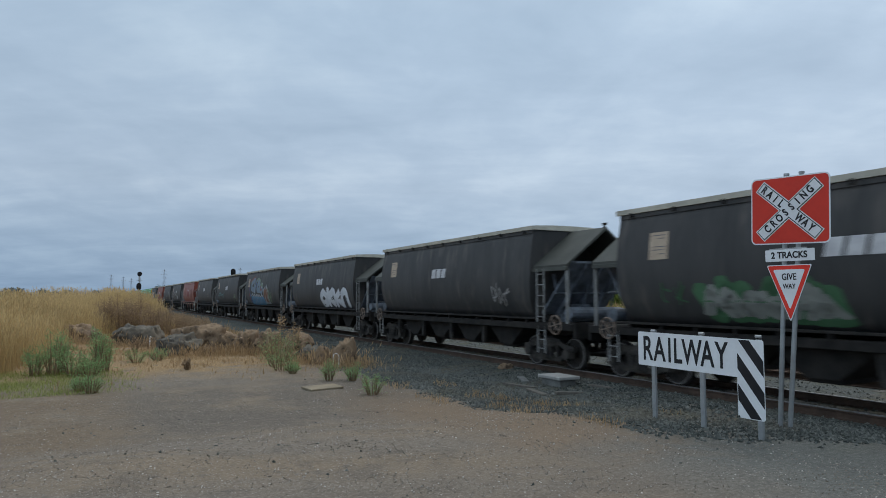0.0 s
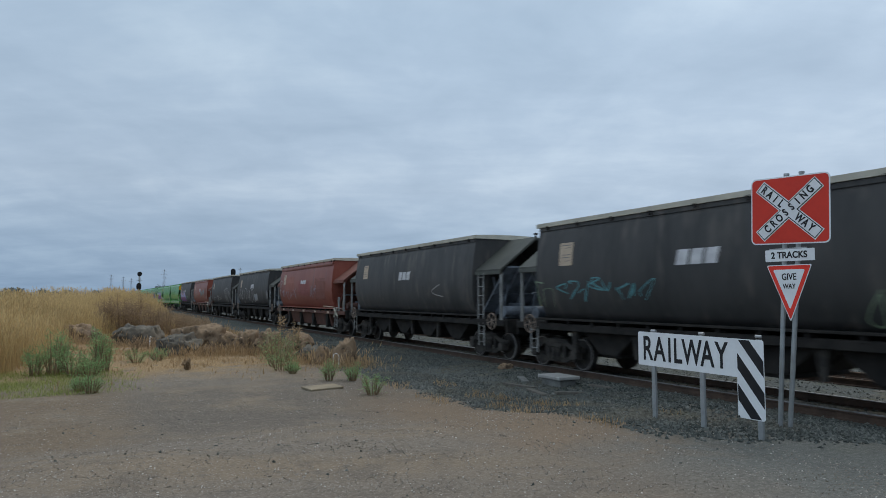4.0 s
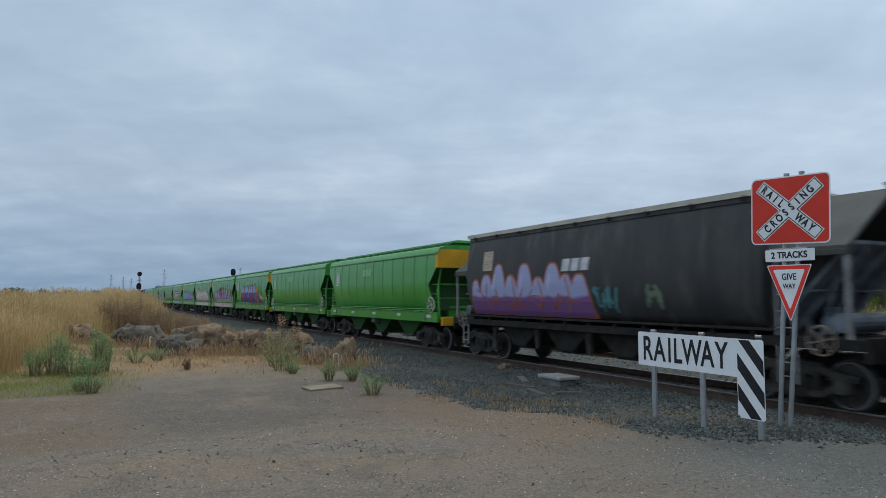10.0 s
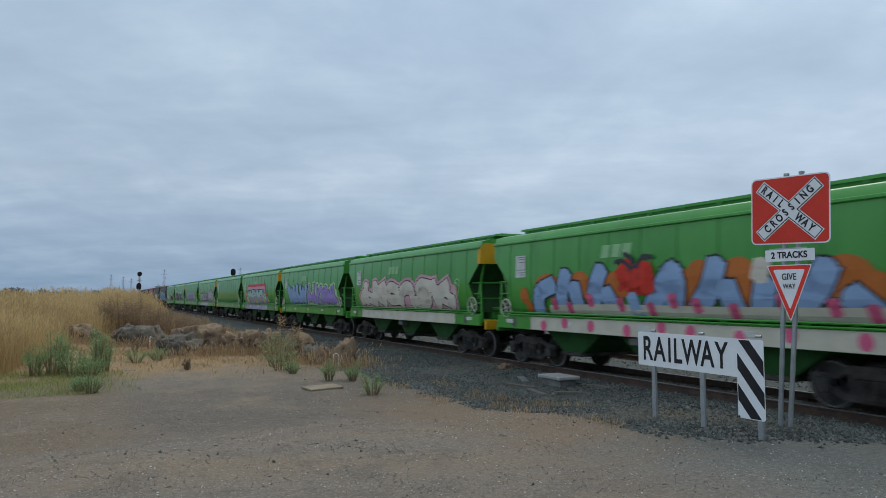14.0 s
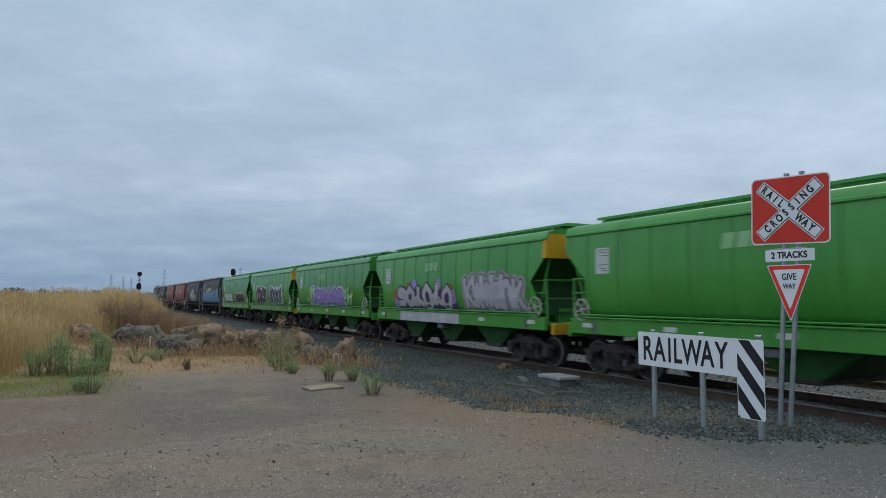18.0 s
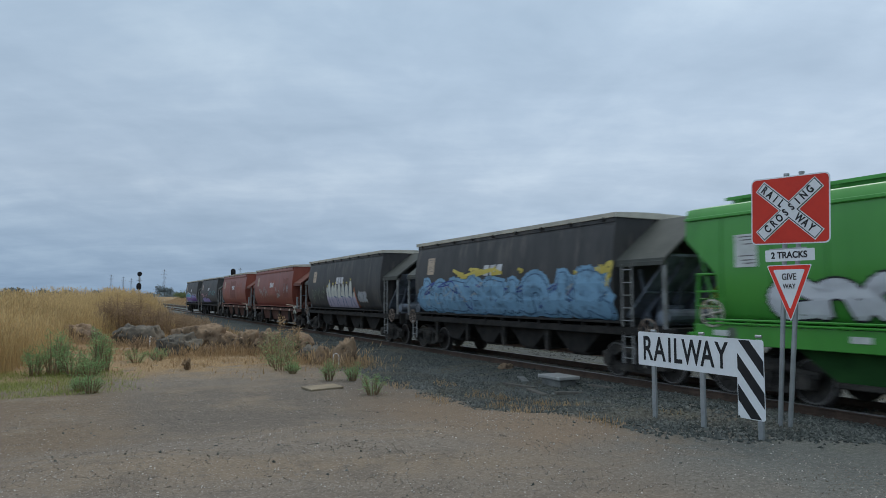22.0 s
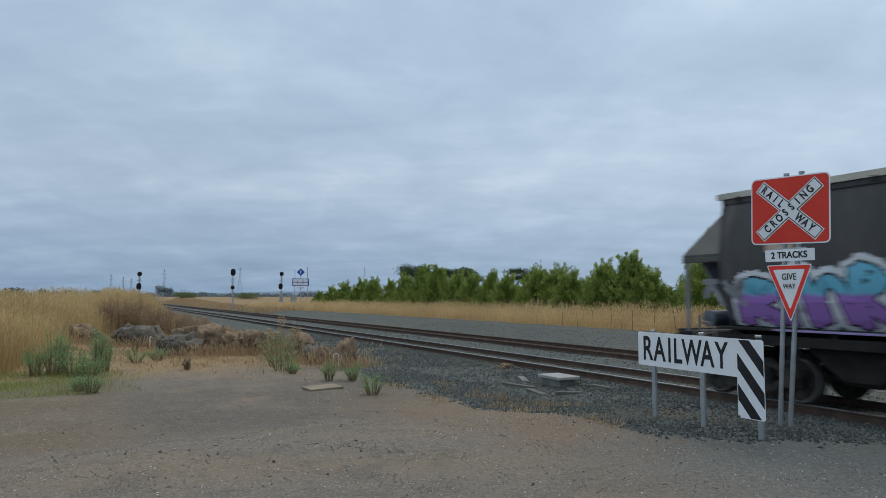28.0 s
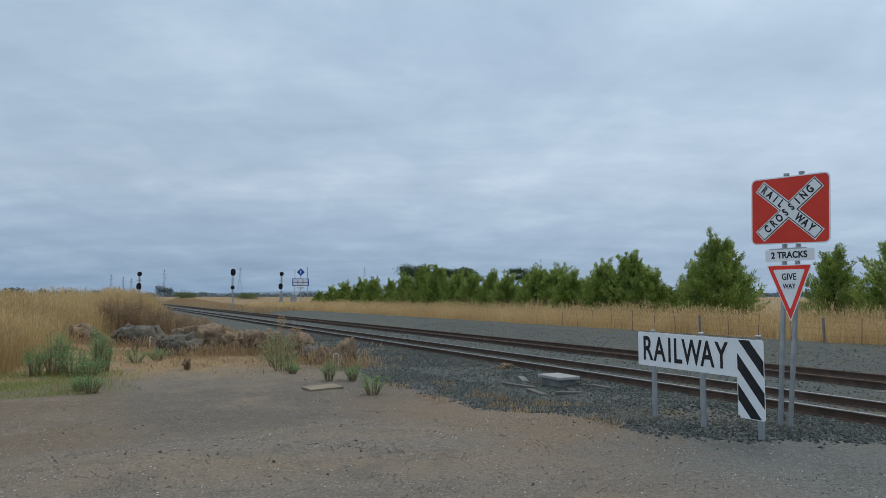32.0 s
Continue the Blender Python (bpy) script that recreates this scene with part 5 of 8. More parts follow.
def boulder(x, y, w, d, h, seed, material, label, sink=0.12, flat=0.35):
    """A quarried field stone: split along many planes, cracked and pitted."""
    r = random.Random(seed * 31 + 5)
    planes = []
    for j in range(16):
        n = Vector((r.gauss(0, 1), r.gauss(0, 1), r.gauss(0, 0.8) + 0.1)).normalized()
        planes.append((n, r.uniform(0.66, 0.96)))
    planes.append((Vector((r.uniform(-0.25, 0.25), r.uniform(-0.3, 0.1), 1)).normalized(), r.uniform(0.58, 0.72)))
    off = Vector((seed * 7.3, seed * 3.1, seed * 1.7))
    bm = bmesh.new()
    bmesh.ops.create_icosphere(bm, subdivisions=5, radius=1.0)
    for v in bm.verts:
        u = v.co.normalized()
        k = 1.12
        for n, o in planes:
            c = u.dot(n)
            if c > 0.05:
                k = min(k, o / c)
        p = u * k
        k += 0.13 * noise.noise(u * 1.7 + off) + 0.085 * noise.noise(p * 4.3 + off) + 0.06 * noise.noise(p * 9.5 + off) + 0.04 * noise.noise(p * 21 + off)
        # open cracks and hollows
        k -= 0.17 * max(0, 1 - abs(noise.noise(u * 1.25 + off * 2)) / 0.07)
        k -= 0.5 * max(0, noise.noise(u * 2.1 - off) - 0.22)
        v.co = Vector((u.x * k * w / 2, u.y * k * d / 2, max(-flat, u.z * k) * h / (1 + flat)))
    z0 = min(v.co.z for v in bm.verts)
    ob = link_mesh("boulder", bm, material, True)
    ob.matrix_basis = pose(x, y, height(x, y) - z0 - sink, 0, 0, seed * 11 % 40 - 20)
    return tagged(ob, label, "boulder", "boulders along the verge")


boulder(-0.5, 32.8, 1.8, 1.4, 1.22, 1, M["rock_tan"], "tan-grey boulder half hidden in long dry grass")
boulder(1.72, 33.2, 2.05, 1.7, 1.35, 2, M["rock"], "large dark basalt boulder among dry grass")
boulder(2.85, 27.3, 1.9, 1.3, 1.08, 3, M["rock"], "low dark basalt boulder with dry weeds round it")
boulder(3.98, 27.9, 2.35, 1.6, 1.62, 4, M["rock_tan"], "broad grey boulder with brown lichen")
boulder(4.75, 27.6, 1.2, 1.0, 1.2, 14, M["rock_tan"], "tan boulder wedged behind darker ones")
boulder(5.42, 27.0, 1.15, 1.0, 1.32, 5, M["rock_tan"], "rounded dusty tan boulder")
boulder(6.05, 26.2, 1.3, 1.1, 1.28, 6, M["rock_tan"], "rounded tan boulder beside green weeds")
boulder(6.62, 23.9, 1.6, 1.2, 1.10, 7, M["rock_tan"], "wide tan boulder with a dark hollow")
boulder(6.60, 22.6, 1.1, 0.9, 0.79, 8, M["rock"], "small dark boulder in dry grass")
boulder(7.22, 20.6, 0.70, 0.85, 1.15, 9, M["rock_tan"], "upright angular tan boulder beside the ballast")
boulder(6.72, 21.4, 0.7, 0.7, 0.92, 10, M["rock_tan"], "small tan boulder beside a larger one")
boulder(10.75, 16.6, 0.50, 0.40, 0.27, 11, M["rock_tan"], "reddish-brown stone lying beside the rail", 0.05)


def slab():
    bm = bmesh.new()
    soft_block(bm, -0.42, 0.42, -0.28, 0.28, -0.02, 0.035, 0.010)
    ob = link_mesh("concrete_lid", bm, M["concrete_tan"])
    ob.matrix_basis = pose(4.88, 15.48, height(4.88, 15.48) + 0.015, 1.5, -1, 8)
    tagged(ob, "sandy concrete pit lid lying on the dirt", "lid")


def cable_pit():
    x, y = 10.05, 13.1
    t = thing("cable_pit", pose(x, y, height(x, y)), "pale concrete cable pit with a lid beside the rail", "cable pit")
    bm = bmesh.new(); soft_block(bm, -0.24, 0.24, -0.36, 0.36, -0.1, 0.16, 0.015)
    part("box", bm, M["concrete"], t)
    bm = bmesh.new(); soft_block(bm, -0.31, 0.31, -0.44, 0.44, 0.162, 0.24, 0.014)
    part("lid", bm, M["lid"], t, "pale weathered concrete lid")
    for i, (px, py, a, l) in enumerate(((9.25, 13.6, 20, 0.9), (9.05, 12.6, -8, 0.8), (9.5, 11.95, 70, 0.7), (10.5, 12.1, 12, 0.6), (9.9, 14.4, -25, 0.8))):
        bm = bmesh.new(); soft_block(bm, -0.09, 0.09, -l / 2, l / 2, -0.03, 0.035, 0.008)
        o = link_mesh("broken_slab", bm, M["concrete"] if i == 4 else M["sleeper"])
        o.matrix_basis = pose(px, py, height(px, py) + 0.01, 2, 3, a)
        tagged(o, "broken concrete slab lying on ballast beside the cable pit", "slab", "broken slabs")


def hoop():
    bm = bmesh.new()
    pts = [(-0.09, 0, 0)] + [(0.09 * -math.cos(math.pi * i / 10), 0, 0.36 + 0.10 * math.sin(math.pi * i / 10)) for i in range(11)] + [(0.09, 0, 0)]
    for a, b in zip(pts, pts[1:]):
        rod(bm, a, b, 0.009, 6)
    o = link_mesh("marker_hoop", bm, M["white"])
    o.matrix_basis = pose(6.74, 20.05, height(6.74, 20.05) - 0.02, 0, 0, -20)
    tagged(o, "thin white wire hoop standing in dry grass", "marker")
    bm = bmesh.new(); soft_block(bm, -0.035, 0.035, -0.035, 0.035, -0.1, 0.45, 0.006)
    o = link_mesh("marker_peg", bm, M["white"])
    o.matrix_basis = pose(2.2, 32.0, height(2.2, 32.0), 4, 3, 0)
    tagged(o, "short white marker peg in front of a boulder", "marker")


slab()
cable_pit()
hoop()


def signal(x, y, base, heads, cabinet=False):
    """A colour-light signal: heads are (height over the base, disc radius, offset, long)."""
    t = thing("railway_signal", facing(x, y, base, math.cos(0.05), -math.sin(0.05)), "black railway signal with two lamp heads on a thin mast" if not cabinet else "black railway signal with a grey cabinet at its foot", "signal", "railway signals")
    top = heads[0][0]
    bm = bmesh.new(); rod(bm, (0, -0.2, 0), (0, top, 0), 0.085, 10)
    part("mast", bm, M["galv"], t)
    for z, r, off, tall in heads:
        bm = bmesh.new()
        pts = [(off + r * math.cos(a), z + r * math.sin(a) + (tall if math.sin(a) >= 0 else -tall)) for a in [2 * math.pi * i / 24 for i in range(24)]]
        prism(bm, pts, "z", 0.10, 0.14)
        h = part("head", bm, M["black"], t)
        for dz in ((0,) if tall < 0.1 else (-tall * 0.8, tall * 0.8)):
            bm = bmesh.new(); rod(bm, (off, z + dz, 0.14), (off, z + dz, 0.42), 0.14, 12, 0.13)
            part("hood", bm, M["black"], h)
        bm = bmesh.new(); soft_block(bm, off - 0.18, off + 0.18, z - 0.22, z + 0.22, -0.2, 0.1, 0.02)
        part("lamp_case", bm, M["black"], h)
    z = (heads[0][0] + heads[1][0]) / 2
    bm = bmesh.new(); soft_block(bm, -0.55, 0.55, z - 0.04, z + 0.04, -0.35, -0.05, 0.01)
    part("platform", bm, M["galv"], t)
    bm = bmesh.new()
    for s in (-0.2, 0.2):
        rod(bm, (s, 0, -0.16), (s, z + 0.8, -0.16), 0.025, 6)
    for i in range(int(z / 0.4)):
        rod(bm, (-0.2, 0.3 + 0.4 * i, -0.16), (0.2, 0.3 + 0.4 * i, -0.16), 0.016, 6)
    part("ladder", bm, M["galv"], t)
    if cabinet:
        bm = bmesh.new(); soft_block(bm, -0.45, 0.45, -0.2, 1.7, -0.5, 0.1, 0.03)
        part("cabinet", bm, M["galv"], t)
        bm = bmesh.new(); soft_block(bm, -0.32, 0.32, 1.7, 3.3, -0.2, 0.1, 0.03)
        part("junction_case", bm, M["galv"], t)


GZ = -0.43
signal(22.4, 126.0, GZ, ((6.98, 0.44, 0, 0.22), (4.15, 0.36, -0.05, 0.0)))
signal(33.4, 134.2, -0.35, ((7.03, 0.42, 0, 0.0), (4.5, 0.42, -0.18, 0.20)), True)
signal(8.1, 152.0, -0.35, ((7.15, 0.47, 0, 0.0), (4.55, 0.48, -0.08, 0.24)))


def info_board():
    t = thing("lineside_board", facing(37.0, 133.0, -0.35, math.cos(0.1), -math.sin(0.1)), "blue lineside name board with a blue diamond on thin posts", "sign")
    for x, h in ((-1.15, 7.8), (0.0, 7.4), (1.4, 8.5)):
        bm = bmesh.new(); rod(bm, (x, -0.2, 0), (x, h, 0), 0.06, 8)
        part("post", bm, M["galv"], t)
    bm = bmesh.new(); soft_block(bm, -1.68, 1.68, 4.6, 6.1, 0.06, 0.12, 0.01)
    b = part("board", bm, M["blue"], t)
    for i in range(3):
        for j in range(2):
            bm = bmesh.new(); soft_block(bm, -1.52 + i * 1.03, -0.62 + i * 1.03, 4.72 + j * 0.70, 5.28 + j * 0.70, 0.121, 0.13, 0.002)
            part("panel", bm, M["white"], b)
    bm = bmesh.new(); prism(bm, [(0, 6.6), (0.8, 7.4), (0, 8.2), (-0.8, 7.4)], "z", 0.08, 0.12)
    d = part("diamond", bm, M["blue"], t)
    bm = bmesh.new(); soft_block(bm, -0.08, 0.08, 7.1, 7.75, 0.121, 0.13, 0.002)
    part("mark", bm, M["white"], d)
    bm = bmesh.new(); soft_block(bm, -0.75, 0.75, 4.1, 4.4, 0.06, 0.1, 0.01)
    part("plate", bm, M["cardw"], t)
    bm = bmesh.new(); soft_block(bm, -1.95, -0.75, 1.1, 2.75, -0.3, 0.2, 0.03)
    o = part("equipment_box", bm, M["galv"], t)


info_board()


def fence():
    x = 26.15
    t = thing("wire_fence", pose(0, 0, 0), "sagging wire fence with grey timber posts in dry grass", "fence", kind="structure")
    yy = 4.75
    i = 0
    while yy < 34:
        z = height(x, yy)
        bm = bmesh.new()
        if i % 4 == 0 and yy < 25:
            rod(bm, (x + rng.uniform(-0.05, 0.05), yy, z - 0.2), (x + rng.uniform(-0.08, 0.08), yy + rng.uniform(-0.05, 0.05), z + rng.uniform(0.95, 1.1)), 0.06, 8, 0.05)
            part("post", bm, M["fencepost"], t)
        else:
            rod(bm, (x, yy, z - 0.1), (x + rng.uniform(-0.1, 0.1), yy + rng.uniform(-0.16, 0.16), z + rng.uniform(0.85, 1.2)), 0.012, 6)
            part("dropper", bm, M["wire"], t)
        yy += 1.525 + rng.uniform(-0.1, 0.1)
        i += 1
    for k in range(4):
        bm = bmesh.new()
        prev = None
        for j in range(60):
            y = 6 + j * 1.15
            p = (x + 0.03, y, height(x, y) + 0.3 + 0.26 * k + 0.03 * math.sin(j * 1.3 + k))
            if prev:
                rod(bm, prev, p, 0.003, 4, caps=False)
            prev = p
        part("wire", bm, M["wire"], t)


fence()

# ---- vegetation ----


def blades(name, spots, material, label, category, seed, tall=(0.5, 0.9), wide=(0.012, 0.025), lean=0.25, head=0.0):
    """Grass as tapering blades, some with a seed head; spots are (x, y, scale)."""
    r = np.random.RandomState(seed)
    n = len(spots)
    P = np.array([(x, y, height(x, y) - 0.02) for x, y, _ in spots])
    S = np.array([s for _, _, s in spots])
    H = r.uniform(*tall, n) * S
    W = r.uniform(*wide, n)
    A = r.uniform(0, 2 * np.pi, n)
    B = r.uniform(0, 2 * np.pi, n)
    K = r.uniform(0.02, lean, n) * H
    side = np.stack([np.cos(A), np.sin(A), np.zeros(n)], 1) * W[:, None] / 2
    bend = np.stack([np.cos(B), np.sin(B), np.zeros(n)], 1) * K[:, None]
    up = np.array([0, 0, 1.0])
    p1 = P + up * (H * 0.55)[:, None] + bend * 0.35
    p2 = P + up * H[:, None] + bend
    V = np.concatenate([P - side, P + side, p1 + side * 0.8, p1 - side * 0.8, p2], 1).reshape(-1, 3)
    i = np.arange(n) * 5
    faces = [(a, a + 1, a + 2, a + 3) for a in i.tolist()] + [(a + 3, a + 2, a + 4) for a in i.tolist()]
    V = V.tolist()
    if head:
        base = len(V)
        sel = np.nonzero(r.rand(n) < head)[0]
        for c, j in enumerate(sel):
            q, w = p2[j], side[j] / (W[j] / 2) * r.uniform(0.012, 0.022)
            d = bend[j] * 0.2 + up * r.uniform(0.12, 0.22)
            b = base + 4 * c
            V += [tuple(q - d * 0.5), tuple(q + w), tuple(q + d * 0.6), tuple(q - w)]
            faces.append((b, b + 1, b + 2, b + 3))
    ob = new(name, soup(name, V, faces, material))
    return tagged(ob, label, category, kind="stuff")


def field_edge(y):
    return min(-2.4 + (y - 22.6) * 0.215, 2.2) - 0.9 * math.exp(-((y - 33) / 4) ** 2)


def scatter():
    r = random.Random(11)
    s = []
    while len(s) < 75000:
        y = 22.0 + 62 * r.random() ** 1.7
        x = field_edge(y) - (26 * r.random() ** 1.8) + 0.3 * r.gauss(0, 1)
        dens = 0.55 + 0.45 * noise.noise((x * 0.5, y * 0.5, 9))
        if r.random() < dens + 0.25:
            s.append((x, y, 0.78 + 0.25 * noise.noise((x * 0.3, y * 0.3, 5)) + 0.3 * sstep(0, 3.0, field_edge(y) - x)))
    blades("long_grass", s, M["drygrass"], "tall dry golden grass going to seed", "grass", 1, (1.00, 1.72), (0.007, 0.017), 0.34, 0.6)
    # far part of the field, and the strip between boulders and field
    s = []
    while len(s) < 16000:
        y, x = r.uniform(50, 190), r.uniform(-60, 8.2)
        if x < 6.6 - 2 * noise.noise((y * 0.1, 1, 1)) and (x < field_edge(y) or y > 60):
            s.append((x, y, 1.0 - 0.65 * sstep(1.5, 5, x)))
    blades("field_grass", s, M["drygrass_pale"], "bleached dry grass over the flat field", "grass", 2, (0.7, 1.25), (0.04, 0.09), 0.3, 0.3)
    # litter and tufts round the boulders
    s = []
    while len(s) < 46000:
        y, x = r.uniform(17.5, 44), r.uniform(-1.5, 8.0)
        if noise.noise((x * 0.9, y * 0.7, 2)) + r.uniform(-0.35, 0.4) > 0.05 and x > field_edge(y) - 1 and r.random() < 0.06 + 0.94 * sstep(19, 23.5, y - 1.6 * abs(x - 4) / 4):
            s.append((x, y, (0.5 + 0.9 * r.random() ** 2) * (0.55 + 0.6 * sstep(22, 36, y))))
    blades("verge_grass", s, M["drygrass_pale"], "short dry straw-coloured verge grass among boulders", "grass", 3, (0.05, 0.20), (0.005, 0.013), 2.8, 0.06)
    s = []
    feet = ((1.75, 33.2, 1.5), (3.3, 27.2, 0.9), (4.45, 27.6, 1.3), (5.45, 27.0, 0.8), (6.1, 26.2, 0.9), (6.7, 24.4, 1.1), (6.6, 22.6, 0.7), (7.1, 20.5, 0.7), (-0.5, 32.8, 1.0))
    while len(s) < 9000:
        bx, by, w = r.choice(feet)
        s.append((bx + r.gauss(0, 0.8) * w, by - 0.55 * w + r.gauss(0, 0.55), 0.5 + 0.9 * r.random() ** 2))
    blades("tussock_grass", s, M["drygrass_pale"], "tangled dry grass round the feet of the boulders", "grass", 9, (0.12, 0.48), (0.005, 0.012), 1.5, 0.3)
    s = []
    while len(s) < 24000:
        y, x = r.uniform(41.0, 66), r.uniform(0.5, 6.0)
        u = x / y
        if u < 0.108 + 0.012 * noise.noise((y * 0.3, 7, 1)) and r.random() < 1.15 - 0.9 * sstep(0.060, 0.115, u):
            s.append((x, y, (1.42 - 1.02 * sstep(0.062, 0.104, u)) * (0.9 + 0.2 * noise.noise((x * 0.6, y * 0.5, 21)))))
    blades("rank_grass", s, M["drygrass"], "rank brown dry grass behind the boulders", "grass", 8, (0.8, 1.5), (0.012, 0.028), 0.45, 0.5)
    # thin dry grass between the boulders and the far ballast
    s = []
    while len(s) < 9000:
        y, x = r.uniform(31, 80), r.uniform(4.0, 8.8)
        if x < 6.9 + 1.3 * sstep(35, 70, y) + 0.9 * noise.noise((y * 0.22, 3, 3)) and noise.noise((x * 0.8, y * 0.5, 17)) + r.uniform(-0.3, 0.4) > 0:
            s.append((x, y, 0.6 + 0.6 * r.random()))
    blades("trackside_grass", s, M["drygrass_pale"], "thin brown dry grass along the ballast shoulder", "grass", 10, (0.20, 0.62), (0.010, 0.024), 0.9, 0.3)
    # belt beyond the tracks
    s = []
    while len(s) < 85000:
        y = 6 + 130 * r.random() ** 1.25
        x = 26.75 + 9 * r.random() ** 1.5 + 0.35 * r.gauss(0, 1) + 0.9 * noise.noise((y * 0.25, 4, 4))
        s.append((x, y, (0.62 + 0.38 * sstep(26.6, 28.2, x)) * (0.80 + 0.5 * noise.noise((x * 0.5, y * 0.45, 8)) + 0.25 * r.random())))
    blades("belt_grass", s, M["beltgrass"], "waist-high dry golden grass along the wire fence", "grass", 4, (0.70, 1.40), (0.008, 0.020), 0.5, 0.6)
    s = []
    while len(s) < 9000:
        y, x = r.uniform(40, 260), r.uniform(20.5, 32)
        if y > 95 and x > 21.5:
            s.append((x, y, 0.8))
    blades("distant_grass", s, M["drygrass_pale"], "dry pale grass beside the distant line", "grass", 5, (0.5, 1.0), (0.06, 0.12), 0.3, 0.2)
    s = []
    while len(s) < 14000:
        y, x = r.uniform(17.0, 22.5), r.uniform(-4.5, 1.4)
        if noise.noise((x * 0.5, y * 0.6, 3)) + r.uniform(-0.35, 0.35) > -0.2 and x < r.gauss(-0.3, 0.7) + 0.15 * (y - 17):
            s.append((x, y, 0.6 + 0.6 * r.random()))
    blades("green_verge", s, M["lushgrass"], "patch of short green grass at the field's edge", "grass", 6, (0.05, 0.17), (0.005, 0.011), 1.2)
    s = []
    while len(s) < 900:
        y, x = r.uniform(7.0, 16.0), r.uniform(6.3, 8.0)
        if noise.noise((x * 1.2, y * 0.9, 6)) > 0.15:
            s.append((x, y, 1))
    blades("ballast_weeds", s, M["drygrass_pale"], "thin dry grass along the ballast's foot", "grass", 7, (0.05, 0.18), (0.008, 0.014), 0.8)


scatter()


def bush(name, x, y, w, h, n, material, label, category, seed, leaf=0.06, stem=0.7, stalks=9, group="", slim=0.22):
    """A weed or shrub: stems that fork from the ground, with many small leaves along them."""
    r = random.Random(seed)
    t = thing(name, pose(x, y, height(x, y) - 0.02), label, category, group)
    bm = bmesh.new()
    V, F = [], []
    for i in range(stalks):
        a = 2 * math.pi * (i + r.random()) / stalks
        out = w / 2 * r.uniform(0.25, 1.0)
        top = Vector((out * math.cos(a), out * math.sin(a), h * r.uniform(0.6, 1.0) * (1.1 - 0.45 * out / (w / 2))))
        foot = Vector((0.12 * w * math.cos(a), 0.12 * w * math.sin(a), 0))
        mid = foot.lerp(top, 0.5) + Vector((0, 0, 0.12 * h))
        rod(bm, foot, mid, 0.012, 5, 0.009, False)
        rod(bm, mid, top, 0.009, 5, 0.004, False)
        for k in range(n // stalks):
            f = r.uniform(0.12, 1.02) ** 0.9
            c = (foot.lerp(mid, f * 2) if f < 0.5 else mid.lerp(top, f * 2 - 1)) + Vector((r.gauss(0, 1), r.gauss(0, 1), r.gauss(0, 0.8))) * 0.07 * w * (1.15 - 0.5 * f)
            d = Vector((r.gauss(0, 1), r.gauss(0, 1), r.uniform(-0.2, 1.4))).normalized() * leaf * r.uniform(0.6, 1.7)
            s = d.orthogonal().normalized() * leaf * slim
            b = len(V)
            V += [tuple(c), tuple(c + d * 0.5 + s), tuple(c + d), tuple(c + d * 0.5 - s)]
            F.append((b, b + 1, b + 2, b + 3))
    tagged(part("stem", bm, M["brownshrub"], t), kind="stuff")
    o = new("foliage", soup("foliage", V, F, material))
    o.parent = t


for i, (x, y, w, h) in enumerate(((-0.95, 21.4, 1.0, 1.35), (-0.45, 21.0, 1.1, 0.85), (0.12, 21.3, 0.55, 1.65), (-1.4, 21.5, 0.9, 0.85), (-0.05, 20.8, 1.0, 0.65), (-0.75, 21.9, 0.6, 1.15), (0.35, 22.0, 0.7, 1.2))):
    bush("green_weed", x, y, w, h, 440, M["greenweed"], "tall grey-green weed at the field's edge", "weed", 20 + i, 0.13, stalks=16, group="weeds", slim=0.075)
for i, (x, y, w, h) in enumerate(((0.0, 17.3, 0.6, 0.5), (-0.25, 17.9, 0.5, 0.45), (5.6, 14.1, 0.72, 0.55), (5.5, 16.9, 0.55, 0.62), (6.05, 16.6, 0.5, 0.55), (5.0, 19.9, 1.2, 0.75), (5.2, 21.3, 1.5, 1.05), (5.6, 22.6, 1.6, 1.3), (5.1, 19.0, 0.5, 0.4), (1.3, 24.6, 0.9, 0.55), (2.0, 25.2, 0.8, 0.5))):
    bush("green_weed", x, y, w * 1.15, h, 480, M["greenweed"], "low grey-green weed on the dirt verge", "weed", 40 + i, 0.075, stalks=18, group="weeds", slim=0.09)
for i, (x, y, w, h) in enumerate(((6.1, 24.2, 0.7, 1.75), (6.4, 23.6, 0.5, 1.5))):
    bush("tall_weed", x, y, w, h, 330, M["drygrass_pale"], "tall straggling dry weed before the boulders", "weed", 60 + i, 0.07, stalks=6, group="weeds")
for i, (x, y, w, h) in enumerate(((1.30, 38.0, 1.5, 2.45), (2.75, 37.0, 1.7, 2.05), (4.05, 36.6, 1.6, 1.45), (2.0, 39.5, 1.7, 2.15), (3.45, 39.0, 1.7, 1.75), (0.6, 38.5, 1.3, 2.2), (4.6, 39.5, 1.5, 1.35), (5.0, 37.2, 1.5, 1.25), (5.5, 40.5, 1.4, 1.1))):
    bush("dead_shrub", x, y, w, h, 2300, M["brownshrub"], "dead brown twiggy shrub above the dry grass", "shrub", 70 + i, 0.085, stalks=34, group="dead shrubs", slim=0.13)
for i, (x, y, w, h) in enumerate(((2.5, 21.2, 0.35, 0.45), (2.1, 30.5, 0.9, 0.6), (3.9, 26.5, 0.7, 0.4), (1.5, 29.0, 0.6, 0.7))):
    bush("dead_weed", x, y, w, h, 420, M["brownshrub"], "small dead brown weed on the verge", "weed", 90 + i, 0.06, stalks=9, group="dead weeds")
